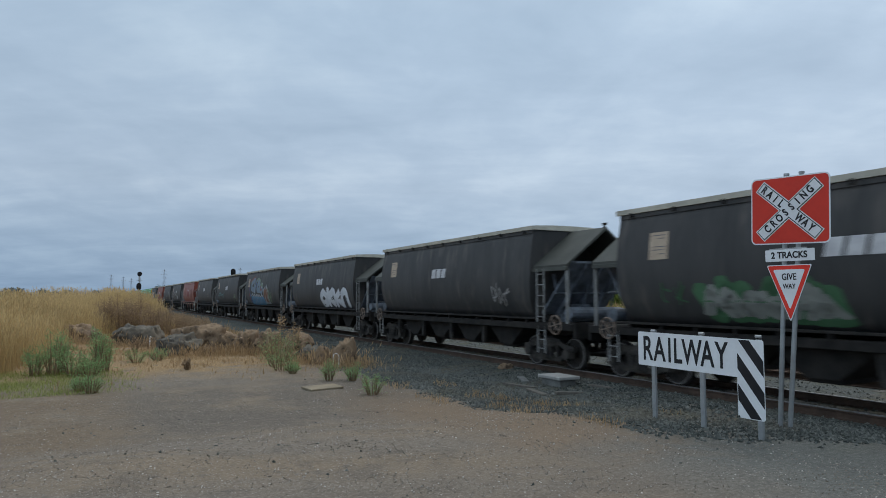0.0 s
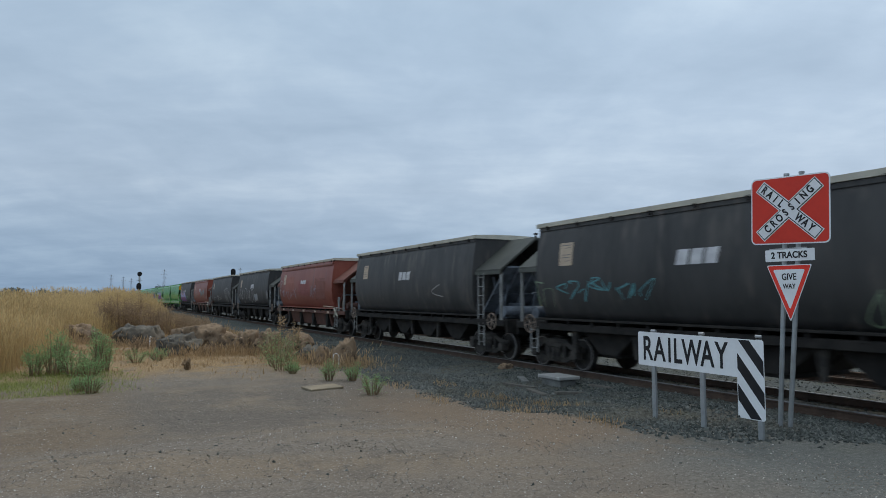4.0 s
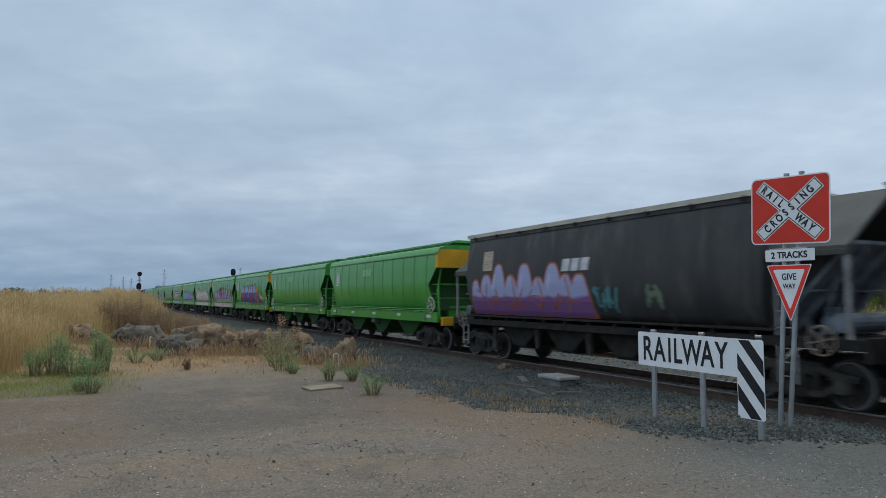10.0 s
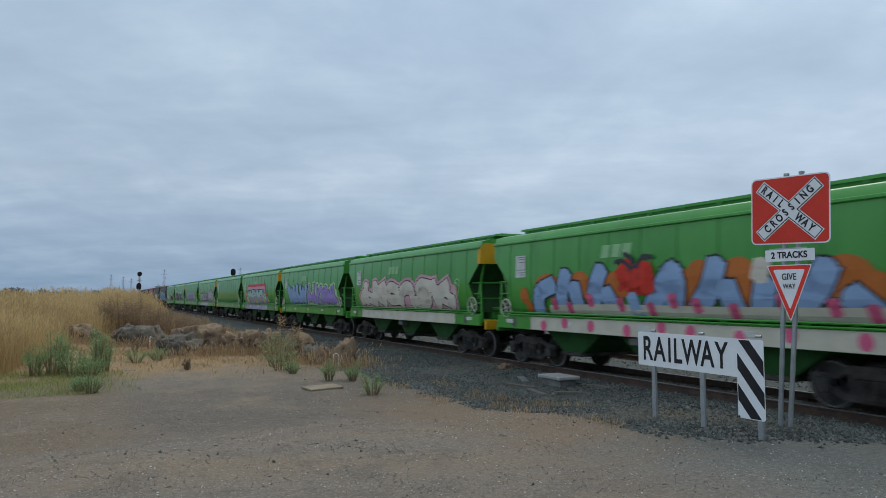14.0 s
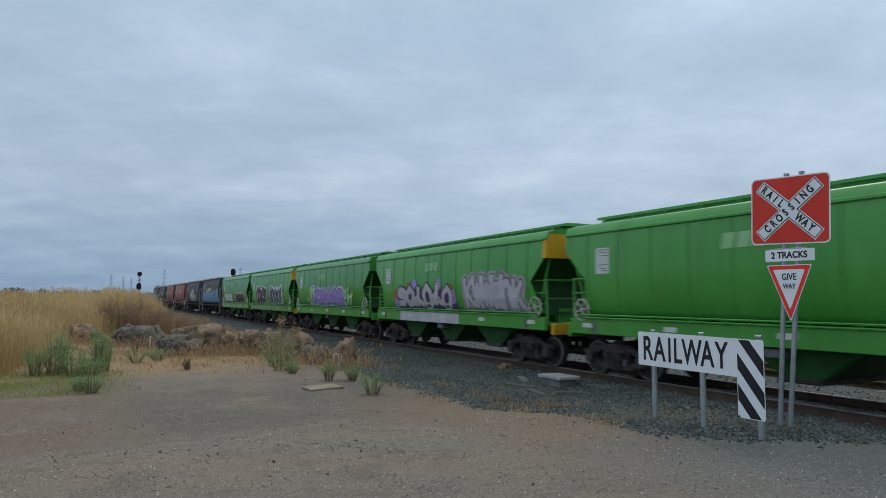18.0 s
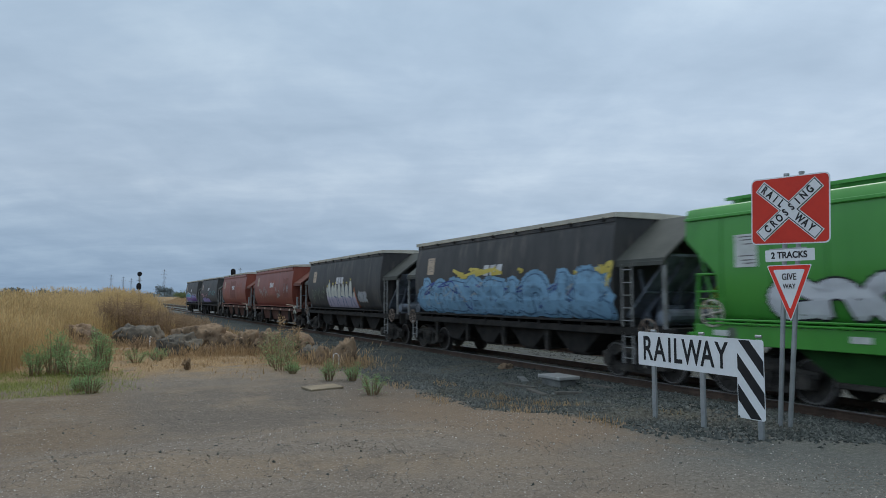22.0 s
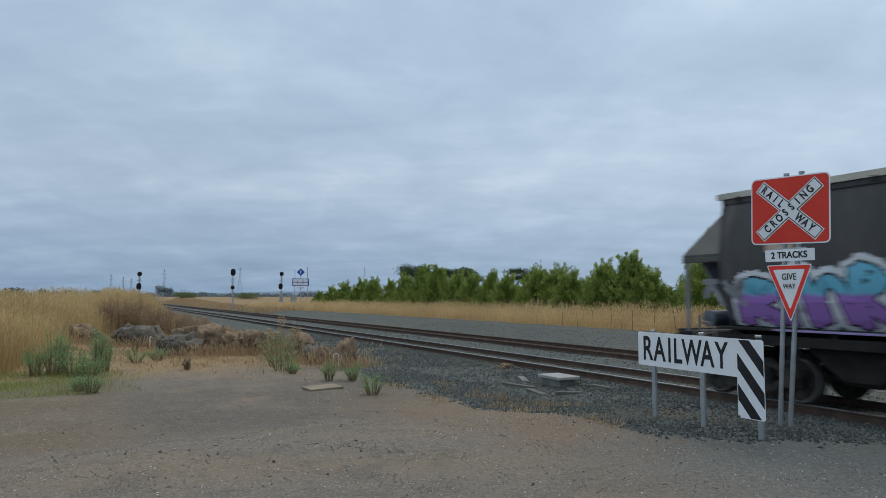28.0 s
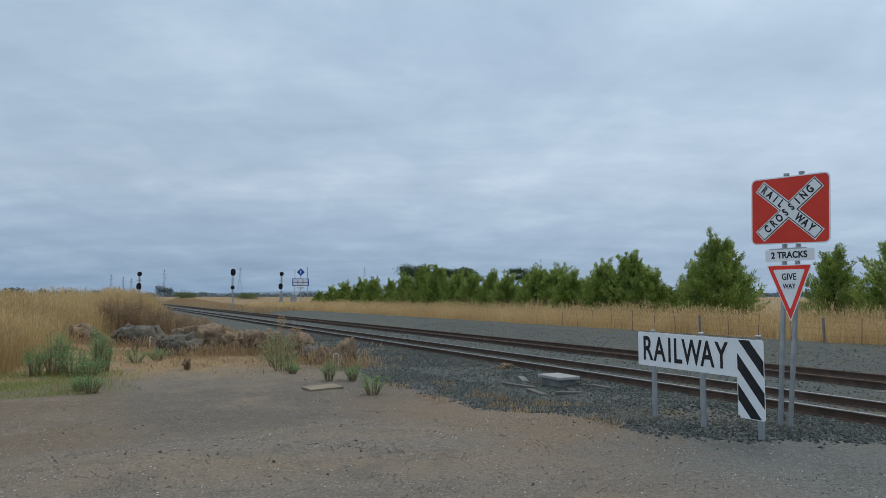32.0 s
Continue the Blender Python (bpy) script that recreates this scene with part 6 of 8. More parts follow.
for i, (x, y, w, h) in enumerate(((29.7, 262.0, 9.0, 3.0), (52.0, 260.0, 12, 2.2))):
    bush("green_shrub", x, y, w, h, 2600, M["shrub"], "low spreading green shrub in the distant grass", "shrub", 120 + i, 0.35, stalks=26, group="distant shrubs")


def crown_mesh(name, H, R, seed, material, plumes=150, each=40, leaf=0.24, full=0.18):
    """A cypress crown: many pointed plumes of fine sprays that rise from the trunk, dark gaps between them."""
    r = random.Random(seed)
    V, F = [], []
    for i in range(plumes):
        f = 0.03 + 0.85 * ((i + r.random()) / plumes) ** 1.1
        a = i * 2.39996 + r.uniform(-0.5, 0.5)
        prof = (0.72 + 0.28 * min(1, f / full)) if f < full else max(0.05, 1 - ((f - full) / (1 - full)) ** 1.08)
        rad = R * prof * r.uniform(0.74, 1.08)
        start = Vector((rad * 0.25 * math.cos(a), rad * 0.25 * math.sin(a), f * H * 0.92))
        tip = Vector((rad * math.cos(a), rad * math.sin(a), f * H + r.uniform(0.35, 0.85) + 0.12 * rad))
        if i % 5 == 0:
            tip.z += r.uniform(0.35, 1.05)
        if i == plumes - 1:
            start, tip = Vector((0, 0, 0.7 * H)), Vector((0, 0, H * 1.02))
        fat = (0.05 if i % 5 == 0 else 0.115) * R * (0.55 + 0.6 * prof) * r.uniform(0.8, 1.25)
        axis = (tip - start).normalized()
        lift = (axis + Vector((0, 0, r.uniform(0.35, 0.8)))).normalized()
        for k in range(each):
            g = r.random() ** 0.8
            w = fat * (1.15 - g) ** 0.7 * r.random() ** 0.5
            q = r.uniform(0, 6.283)
            u = axis.orthogonal().normalized()
            v = axis.cross(u)
            c = start.lerp(tip, g) + (u * math.cos(q) + v * math.sin(q)) * w
            out = (u * math.cos(q) + v * math.sin(q)) * 0.55
            for _ in range(4):
                d = (lift + out + Vector((r.gauss(0, 0.3), r.gauss(0, 0.3), r.gauss(0, 0.25)))).normalized() * leaf * r.uniform(0.5, 1.2)
                s = d.cross(Vector((r.gauss(0, 1), r.gauss(0, 1), r.gauss(0, 1)))).normalized() * leaf * r.uniform(0.06, 0.12)
                o = c + Vector((r.gauss(0, 0.05), r.gauss(0, 0.05), r.gauss(0, 0.05)))
                b = len(V)
                V += [tuple(o), tuple(o + d * 0.55 + s), tuple(o + d), tuple(o + d * 0.5 - s)]
                F.append((b, b + 1, b + 2, b + 3))
    return soup(name, V, F, material)


def tree(H, R, seed, material, **kw):
    t = thing("cypress_tree", pose(0, 0, 0), "bushy green cypress tree in dry grass", "tree", "row of cypress trees")
    bm = bmesh.new()
    rod(bm, (0, 0, -0.3), (0, 0, H * 0.55), 0.16, 8, 0.07, False)
    rod(bm, (0, 0, H * 0.55), (0.05, 0.03, H * 0.95), 0.07, 7, 0.015, False)
    r = random.Random(seed)
    for i in range(14):
        a, f = r.uniform(0, 6.28), r.uniform(0.08, 0.75)
        rod(bm, (0, 0, f * H), (R * 0.7 * (1 - f) * math.cos(a), R * 0.7 * (1 - f) * math.sin(a), f * H + 0.35), 0.04, 5, 0.01, False)
    part("trunk", bm, M["bark"], t)
    o = new("crown", crown_mesh("crown", H, R, seed, material, **kw))
    o.parent = t
    return t


def tree_row():
    proto = [tree(5.3, 2.75, 201, M["conifer"], plumes=230, each=44), tree(4.8, 2.5, 202, M["conifer"], plumes=190, each=44), tree(4.2, 2.3, 203, M["conifer"]), tree(4.8, 2.2, 204, M["conifer"]), tree(3.4, 2.2, 205, M["conifer"])]
    spots = [(34.2, 17.3, 0, 1.0, 20), (34.6, 21.4, 3, 0.86, 90), (33.6, 16.0, 1, 1.1, 10), (34.0, 28.2, 0, 1.0, 140), (35.6, 31.2, 4, 1.0, 5), (34.5, 36.2, 1, 0.90, 70), (34.2, 34.2, 4, 0.95, 0), (34.0, 38.4, 2, 1.0, 200),
             (34.4, 40.2, 3, 0.86, 30), (34.0, 42.6, 4, 1.0, 100), (34.6, 45.0, 2, 0.98, 60), (34.2, 47.0, 4, 1.1, 310), (34.5, 48.9, 3, 0.92, 150), (34.0, 51.8, 4, 1.0, 45), (34.4, 55.2, 3, 1.0, 80), (34.0, 58.3, 2, 0.95, 10),
             (34.3, 62.0, 2, 1.0, 120), (34.0, 66.0, 1, 0.94, 220), (34.6, 70.5, 1, 0.98, 20), (34.2, 75.0, 2, 1.04, 300), (34.3, 80.0, 3, 0.94, 0), (34.0, 85.5, 2, 0.98, 75), (34.4, 91.0, 4, 1.12, 33), (34.1, 97.5, 4, 1.08, 170), (34.2, 104.0, 4, 0.95, 250), (34.5, 112.0, 4, 0.8, 60), (36, 9.0, 0, 1.05, 200), (34.6, 12.6, 2, 1.1, 15)]
    used = set()
    for x, y, k, s, a in spots:
        m = pose(x, y, height(x, y) - 0.05, 0, 0, a) @ Matrix.Diagonal((s, s, s, 1))
        if k in used:
            copy_thing(proto[k], m)
        else:
            proto[k].matrix_basis = m
            used.add(k)


tree_row()


def pine(x, y, H, R, seed):
    """A dark flat-topped pine behind the row."""
    r = random.Random(seed)
    t = thing("pine_tree", pose(x, y, height(x, y)), "dark flat-topped pine behind the cypress row", "tree", "pines behind the row")
    bm = bmesh.new()
    rod(bm, (0, 0, -0.3), (0.2, 0.1, H * 0.85), 0.3, 8, 0.1, False)
    V, F = [], []
    for i in range(10):
        a = r.uniform(0, 6.28)
        c = Vector((R * 0.62 * r.uniform(0.2, 1) * math.cos(a), R * 0.62 * r.uniform(0.2, 1) * math.sin(a), H * r.uniform(0.66, 0.95)))
        rod(bm, (0.1, 0.05, H * 0.55), c, 0.08, 5, 0.03, False)
        for k in range(300):
            q = c + Vector((r.gauss(0, 0.15 * R), r.gauss(0, 0.15 * R), r.gauss(0, 0.036 * H)))
            d = Vector((r.gauss(0, 1), r.gauss(0, 1), r.uniform(0, 1.2))).normalized() * 0.42
            s = d.orthogonal().normalized() * 0.10
            b = len(V)
            V += [tuple(q), tuple(q + d * 0.5 + s), tuple(q + d), tuple(q + d * 0.5 - s)]
            F.append((b, b + 1, b + 2, b + 3))
    part("trunk", bm, M["bark"], t)
    o = new("crown", soup("crown", V, F, M["conifer_dark"]))
    o.parent = t


pine(47.5, 99.0, 7.5, 4.2, 301)
pine(47.0, 84.0, 6.0, 4.0, 302)
pine(60.0, 86.0, 6.2, 4.0, 304)


def far_woods():
    r = random.Random(31)
    V, F = [], []
    for i in range(1300):
        brg = r.uniform(-16, 66)
        dist = r.uniform(620, 1150)
        x, y = dist * math.sin(radians(brg)), dist * math.cos(radians(brg))
        if noise.noise((brg * 0.35, 0, 0)) < -0.2 and r.random() < 0.6:
            continue
        w, h = r.uniform(7, 16), r.uniform(2.8, 5.6) * (1 + 0.45 * noise.noise((brg * 0.6, 3, 0)))
        for k in range(34):
            u = r.gauss(0, 0.3)
            c = Vector((x + u * w, y + r.gauss(0, 0.25) * w, 1.6 + h * r.random() ** 0.8 * max(0.25, 1 - 1.5 * u * u)))
            d = Vector((r.gauss(0, 1), r.gauss(0, 1), r.gauss(0, 0.7))).normalized() * r.uniform(0.9, 2.0)
            e = d.orthogonal().normalized() * r.uniform(0.7, 1.3)
            b = len(V)
            V += [tuple(c - d), tuple(c + e), tuple(c + d), tuple(c - e)]
            F.append((b, b + 1, b + 2, b + 3))
    # no air haze is rendered; the blue-grey leaf colour carries it
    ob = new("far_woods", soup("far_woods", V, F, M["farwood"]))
    tagged(ob, "dark band of distant woodland on the horizon", "woods", kind="stuff")
    # low hills
    V, F = [], []
    n = 120
    for i in range(n + 1):
        b = radians(-25 + 100 * i / n)
        hgt = 26 + 16 * noise.noise((i * 0.07, 0, 2)) + 5 * noise.noise((i * 0.3, 0, 2))
        for d, z in ((3000, -2), (3400, hgt), (4200, -2)):
            V.append((d * math.sin(b), d * math.cos(b), z))
    for i in range(n):
        for j in range(2):
            a = i * 3 + j
            F.append((a, a + 3, a + 4, a + 1))
    ob = new("backdrop", soup("backdrop", V, F, M["farhill"], True))
    tagged(ob, "low blue-grey hills on the horizon", "hills", kind="structure")


far_woods()


def field_trees():
    """Dark rounded trees standing alone in the far field, distance haze painted into their crowns."""
    for i, (px, d, w, h) in enumerate(((28, 420, 11, 6.2), (80, 500, 9, 6), (172, 560, 7, 6.5), (743, 520, 9, 8), (292, 600, 14, 11), (120, 520, 6, 6))):
        brg = math.atan((px - 784) / 1170) + HEAD
        dist = d / math.cos(brg - HEAD)
        x, y = dist * math.sin(brg), dist * math.cos(brg)
        r = random.Random(400 + i)
        t = thing("field_tree", pose(x, y, height(x, y) - 0.3), "dark rounded tree standing alone in the far field", "tree", "far field trees")
        bm = bmesh.new(); rod(bm, (0, 0, 0), (0, 0, h * 0.6), 0.4, 6, 0.2, False)
        part("trunk", bm, M["bark"], t)
        V, F = [], []
        for c in range(9):
            cx, cy, cz = r.uniform(-0.34, 0.34) * w, r.uniform(-0.3, 0.3) * w, h * r.uniform(0.45, 0.85)
            for k in range(120):
                q = Vector((cx + r.gauss(0, 0.11 * w), cy + r.gauss(0, 0.11 * w), cz + r.gauss(0, 0.11 * h)))
                dd = Vector((r.gauss(0, 1), r.gauss(0, 1), r.gauss(0, 1))).normalized() * 1.1
                s = dd.orthogonal().normalized() * 0.5
                b = len(V)
                V += [tuple(q), tuple(q + dd * 0.5 + s), tuple(q + dd), tuple(q + dd * 0.5 - s)]
                F.append((b, b + 1, b + 2, b + 3))
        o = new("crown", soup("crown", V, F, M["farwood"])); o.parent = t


field_trees()


def pylon(px, d, h):
    brg = math.atan((px - 784) / 1170) + HEAD
    dist = d / math.cos(brg - HEAD)
    t = thing("power_pylon", pose(dist * math.sin(brg), dist * math.cos(brg), -1, 0, 0, 60), "hazy steel lattice power pylon on the horizon", "pylon", "power pylons")
    k = d / 1500
    bm = bmesh.new()
    for sx in (-1, 1):
        for sy in (-1, 1):
            rod(bm, (sx * h * 0.10, sy * h * 0.10, 0), (sx * h * 0.022, sy * h * 0.022, h * 0.65), 0.20 * k, 4)
            rod(bm, (sx * h * 0.022, sy * h * 0.022, h * 0.65), (sx * 0.4, sy * 0.4, h), 0.18 * k, 4)
    for i in range(7):
        z0, z1 = h * 0.09 * i, h * 0.09 * (i + 1)
        w0, w1 = h * (0.10 - 0.078 * z0 / (0.65 * h)), h * (0.10 - 0.078 * z1 / (0.65 * h))
        for s in (-1, 1):
            rod(bm, (-w0, s * w0, z0), (w1, s * w1, z1), 0.11 * k, 3)
            rod(bm, (s * w0, w0, z0), (s * w1, -w1, z1), 0.11 * k, 3)
    part("tower", bm, M["pylon"], t)
    for z, w in ((0.70, 0.19), (0.82, 0.24), (0.94, 0.16)):
        bm = bmesh.new()
        rod(bm, (-w * h, 0, z * h), (w * h, 0, z * h), 0.3 * k, 4)
        rod(bm, (-w * h, 0, z * h), (0, 0, (z + 0.05) * h), 0.2 * k, 4)
        rod(bm, (w * h, 0, z * h), (0, 0, (z + 0.05) * h), 0.2 * k, 4)
        part("cross_arm", bm, M["pylon"], t)


for px, d, h in ((197, 1500, 54), (219, 1900, 62), (233, 2200, 66), (291, 1500, 66), (425, 1500, 70), (645, 1300, 62), (957, 1200, 72)):
    pylon(px, d, h)

# ---- loose stone ----


def stones(name, spots, material, label, seed, sizes):
    """Angular stones; spots are (x, y, z)."""
    r = np.random.RandomState(seed)
    n = len(spots)
    P = np.array(spots)
    S = r.uniform(*sizes, n)
    T = np.array([(1, 0, 0), (-1, 0, 0), (0, 1, 0), (0, -1, 0), (0, 0, 0.8), (0, 0, -0.8)], float)
    J = T[None] * S[:, None, None] * r.uniform(0.6, 1.3, (n, 6, 1)) + r.normal(0, 0.18, (n, 6, 3)) * S[:, None, None]
    a = r.uniform(0, 6.28, n)
    c, s = np.cos(a)[:, None], np.sin(a)[:, None]
    x, y = J[..., 0] * c - J[..., 1] * s, J[..., 0] * s + J[..., 1] * c
    V = np.stack([x, y, J[..., 2]], -1) + P[:, None, :]
    F = []
    tri = ((0, 2, 4), (2, 1, 4), (1, 3, 4), (3, 0, 4), (2, 0, 5), (1, 2, 5), (3, 1, 5), (0, 3, 5))
    for i in range(n):
        b = 6 * i
        F += [(b + p, b + q, b + w) for p, q, w in tri]
    ob = new(name, soup(name, V.reshape(-1, 3).tolist(), F, material))
    return tagged(ob, label, "stones", kind="stuff")


def lay_stone():
    r = random.Random(5)
    s = []
    while len(s) < 44000:
        y = 4.2 + 32 * r.random() ** 1.5
        x = r.uniform(6.5, 11.3)
        lim = 6.75 + 0.7 * noise.noise((y * 0.35, 2.0, 0)) + 0.3 * noise.noise((y * 1.3, 5, 0))
        if x > lim + max(0, 6.4 - y) * 1.3 + 0.25 * r.gauss(0, 1) and (r.random() < 0.25 + 0.75 * sstep(-0.25, 0.2, noise.noise((x * 0.6, y * 0.45, 12)))):
            s.append((x, y, height(x, y) + 0.005))
    stones("ballast", s, M["stone"], "loose blue-grey ballast stones beside the track", 1, (0.014, 0.037))
    s = []
    while len(s) < 20000:
        y = 2 + 45 * r.random() ** 1.4
        x = 10.8 + 14 * r.random() ** 1.4
        s.append((x, y, height(x, y) + 0.0))
    for _ in range(2200):
        y, x = 8 + 50 * r.random() ** 1.3, r.uniform(18.5, 26.4)
        s.append((x, y, height(x, y) - 0.014))
    stones("track_ballast", s, M["stone"], "grey ballast stones between and beside the rails", 2, (0.022, 0.045))
    s = []
    while len(s) < 30000:
        y = 2.6 + 14 * r.random() ** 1.6
        x = r.uniform(-2.5, 8.5)
        if x < 7.5 and 0.2 * x < y:
            s.append((x, y, height(x, y) + 0.001))
    stones("gravel", s, M["pebble"], "fine pale gravel strewn over the dirt", 3, (0.004, 0.013))
    s = []
    while len(s) < 230:
        y = 3 + 17 * r.random()
        x = r.uniform(-2.5, 7.5)
        if noise.noise((x * 0.6, y * 0.6, 31)) > 0.12 or r.random() < 0.15:
            s.append((x, y, height(x, y) + 0.002))
    stones("loose_stones", s, M["stone"], "scattered dark stones lying on the dirt", 4, (0.010, 0.028))


lay_stone()

# ---- marks and sprayed paint on the wagons ----
PAINTS = {
    "pale_smear": (0.19, 0.20, 0.18), "green_haze": (0.05, 0.125, 0.06), "mint_fill": (0.34, 0.52, 0.44), "lilac_grey": (0.32, 0.30, 0.38), "ash_smear": (0.125, 0.13, 0.135), "faded_red": (0.255, 0.088, 0.064), "dull_red": (0.175, 0.058, 0.042), "chalk": (0.31, 0.30, 0.29), "white_fill": (0.55, 0.57, 0.60),
    "sky_fill": (0.17, 0.32, 0.46), "rust_red": (0.24, 0.050, 0.040), "pale_sky": (0.155, 0.21, 0.26), "worn_sky": (0.17, 0.25, 0.32), "worn_sea": (0.07, 0.18, 0.29), "worn_pale": (0.29, 0.32, 0.33), "soft_white": (0.30, 0.32, 0.33), "mid_blue": (0.07, 0.14, 0.34), "rust_fill": (0.19, 0.085, 0.045), "sage_fill": (0.16, 0.21, 0.14),
    "navy_fill": (0.04, 0.07, 0.25), "teal_ink": (0.10, 0.27, 0.29), "mauve_fill": (0.28, 0.22, 0.25), "grey_fill": (0.30, 0.31, 0.33),
    "black_line": (0.018, 0.016, 0.022), "ember_line": (0.38, 0.11, 0.045), "orange_fill": (0.62, 0.21, 0.02), "burnt_fill": (0.42, 0.12, 0.02),
    "powder_fill": (0.23, 0.34, 0.52), "scarlet_fill": (0.52, 0.03, 0.015), "cream_fill": (0.55, 0.50, 0.42), "pink_fill": (0.56, 0.30, 0.36),
    "lilac_fill": (0.30, 0.22, 0.50), "lilac_pale": (0.50, 0.44, 0.62), "plum_line": (0.09, 0.045, 0.11), "pale_green": (0.38, 0.58, 0.30),
    "buff_red": (0.215, 0.066, 0.058), "crimson_fill": (0.55, 0.05, 0.09), "lemon_fill": (0.55, 0.44, 0.10), "silver_fill": (0.42, 0.40, 0.42), "char_fill": (0.035, 0.033, 0.045),
    "maroon_fill": (0.085, 0.035, 0.048), "slate_fill": (0.075, 0.082, 0.095), "steel_line": (0.06, 0.12, 0.20), "lavender_fill": (0.27, 0.22, 0.42), "gleam_line": (0.48, 0.42, 0.58), "dot_pink": (0.58, 0.10, 0.20), "cream_sill": (0.50, 0.47, 0.38),
}
WORN = {"rust_red", "pale_sky", "scarlet_fill", "ash_smear", "pale_smear", "worn_sky", "worn_sea", "worn_pale", "soft_white", "mid_blue", "rust_fill", "sage_fill", "chalk", "teal_ink", "pale_smear", "sky_fill", "grey_fill", "mauve_fill"}
for key, c in PAINTS.items():
    M[key] = paint(key + "_spray", c, worn=tuple(0.45 * v + 0.022 for v in c) if key in WORN else None)
FADES = {
    "lavender_over_purple": ((0.34, 0.36, 0.56), (0.20, 0.09, 0.24), 1.95), "blue_over_violet": ((0.25, 0.38, 0.66), (0.20, 0.075, 0.25), 2.30),
    "mint_over_grey": ((0.38, 0.55, 0.48), (0.33, 0.33, 0.38), 2.0), "white_over_mauve": ((0.52, 0.52, 0.46), (0.40, 0.36, 0.45), 1.95),
    "cyan_over_violet": ((0.15, 0.46, 0.61), (0.33, 0.17, 0.50), 1.98), "lavender_over_violet": ((0.27, 0.27, 0.58), (0.22, 0.09, 0.36), 1.9),
}
for key, (top, low, z) in FADES.items():
    M[key] = two_tone(key + "_spray", top, low, z, 0.2)


def canvas(k):
    return WAGONS[k][0], (NEW_SIDE if "green" in PATTERN[k] else OLD_SIDE), (0.020 if "green" in PATTERN[k] else 0.008)


def piece(k, y0, y1, z0, z1, n, fill, line, cloud=None, gleam=None, thin=False):
    """A large sprayed piece: fat shapes with outline, backing and inner lines."""
    w, prof, lift = canvas(k)
    seed = int(k * 100 + abs(y0) * 10)
    if z0 < 1.72 and z1 - z0 > 0.7:
        z0 = prof[0][0] + 0.05
    fat = 0.30 if thin else 0.36
    if cloud:
        q = fat_shapes(y0, y1, z0, z1, n, random.Random(seed), 0.06 if thin else 0.13, fat)
        q += bubble_letters(y0, y1, z0, z1 - 0.16 * (z1 - z0), max(2, int(n * 0.8)), random.Random(seed + 1), 0.02, 0.3, 1.15)
        decal("graffiti_backing", q, prof, M[cloud], w, lift, step=0.0001)
    q = fat_shapes(y0, y1, z0, z1, n, random.Random(seed), 0.02 if thin else 0.035, fat)
    decal("graffiti_outline", q, prof, M[line], w, lift + 0.003, step=0.0012)
    q = fat_shapes(y0, y1, z0, z1, n, random.Random(seed), 0.0, fat)
    decal("graffiti_fill", q, prof, M[fill], w, lift + 0.0085, step=0.0012)
    if gleam:
        q = inner_lines(y0 + 0.06, y1 + 0.06, z0 + 0.05, z1 + 0.03, n, random.Random(seed + 5), 0.03)
        decal("graffiti_gleam", q, prof, M[gleam], w, lift + 0.028)


def stroke(k, ink, w, up, *lines):
    """Single sprayed lines, given as rows of (y, z)."""
    ob, prof, lift = canvas(k)
    q = []
    for i, pts in enumerate(lines):
        q += fat_line(pts, w, i)
    decal("graffiti_stroke", q, prof, M[ink], ob, lift + up, step=0.0004)


def smear(k, y0, y1, z0, z1, n, fill, cloud):
    """A blotched, half-buffed patch of colour."""
    w, prof, lift = canvas(k)
    seed = int(k * 90 + abs(y1) * 10)
    q = bubble_letters(y0, y1, z0, z1, n + 2, random.Random(seed), 0.06, 0.5, 1.2)
    decal("graffiti_backing", q, prof, M[cloud], w, lift)
    q = bubble_letters(y0 + 0.05, y1 - 0.05, z0 + 0.04, z1 - 0.05, n, random.Random(seed + 1), 0.0, 0.4, 1.25)
    decal("graffiti_fill", q, prof, M[fill], w, lift + 0.004)


def tag(k, y0, y1, z0, z1, n, ink, w):
    """A quick looping tag in one colour."""
    ob, prof, lift = canvas(k)
    q = scribble(y0, y1, z0, z1, n, random.Random(int(k * 70 + abs(y0) * 10)), w)
    decal("graffiti_tag", q, prof, M[ink], ob, lift + 0.012)


def sliced(poly, step=0.14):
    """A flat outline of (y, z) pairs cut into triangles and then into level strips."""
    out = []
    for tri in tessellate_polygon([[Vector((p[0], p[1], 0)) for p in poly]]):
        t3 = [poly[i] for i in tri]
        lo, hi = min(p[1] for p in t3), max(p[1] for p in t3)
        for j in range(math.floor(lo / step), math.floor(hi / step) + 1):
            cut = t3
            for lim, sign in ((j * step, 1), ((j + 1) * step, -1)):
                res = []
                for i in range(len(cut)):
                    p, q = cut[i - 1], cut[i]
                    dp, dq = (p[1] - lim) * sign, (q[1] - lim) * sign
                    if (dp < 0) != (dq < 0):
                        f = dp / (dp - dq)
                        res.append((p[0] + f * (q[0] - p[0]), lim))
                    if dq >= 0:
                        res.append(q)
                cut = res
                if len(cut) < 3:
                    break
            if len(cut) >= 3:
                out.append(cut)
    return out


def patch(k, ink, up, *polys):
    """Sprayed areas with any outline, laid on the curve of the wagon's side."""
    ob, prof, lift = canvas(k)
    bm = bmesh.new()
    for i, poly in enumerate(polys):
        for cut in sliced(poly):
            bm.faces.new([bm.verts.new((-side_x(prof, max(z, prof[0][0])) - lift - up - 0.0003 * i, y, max(z, prof[0][0] + 0.01))) for y, z in cut])
    return tagged(part("graffiti_area", bm, M[ink], ob), kind="stuff")


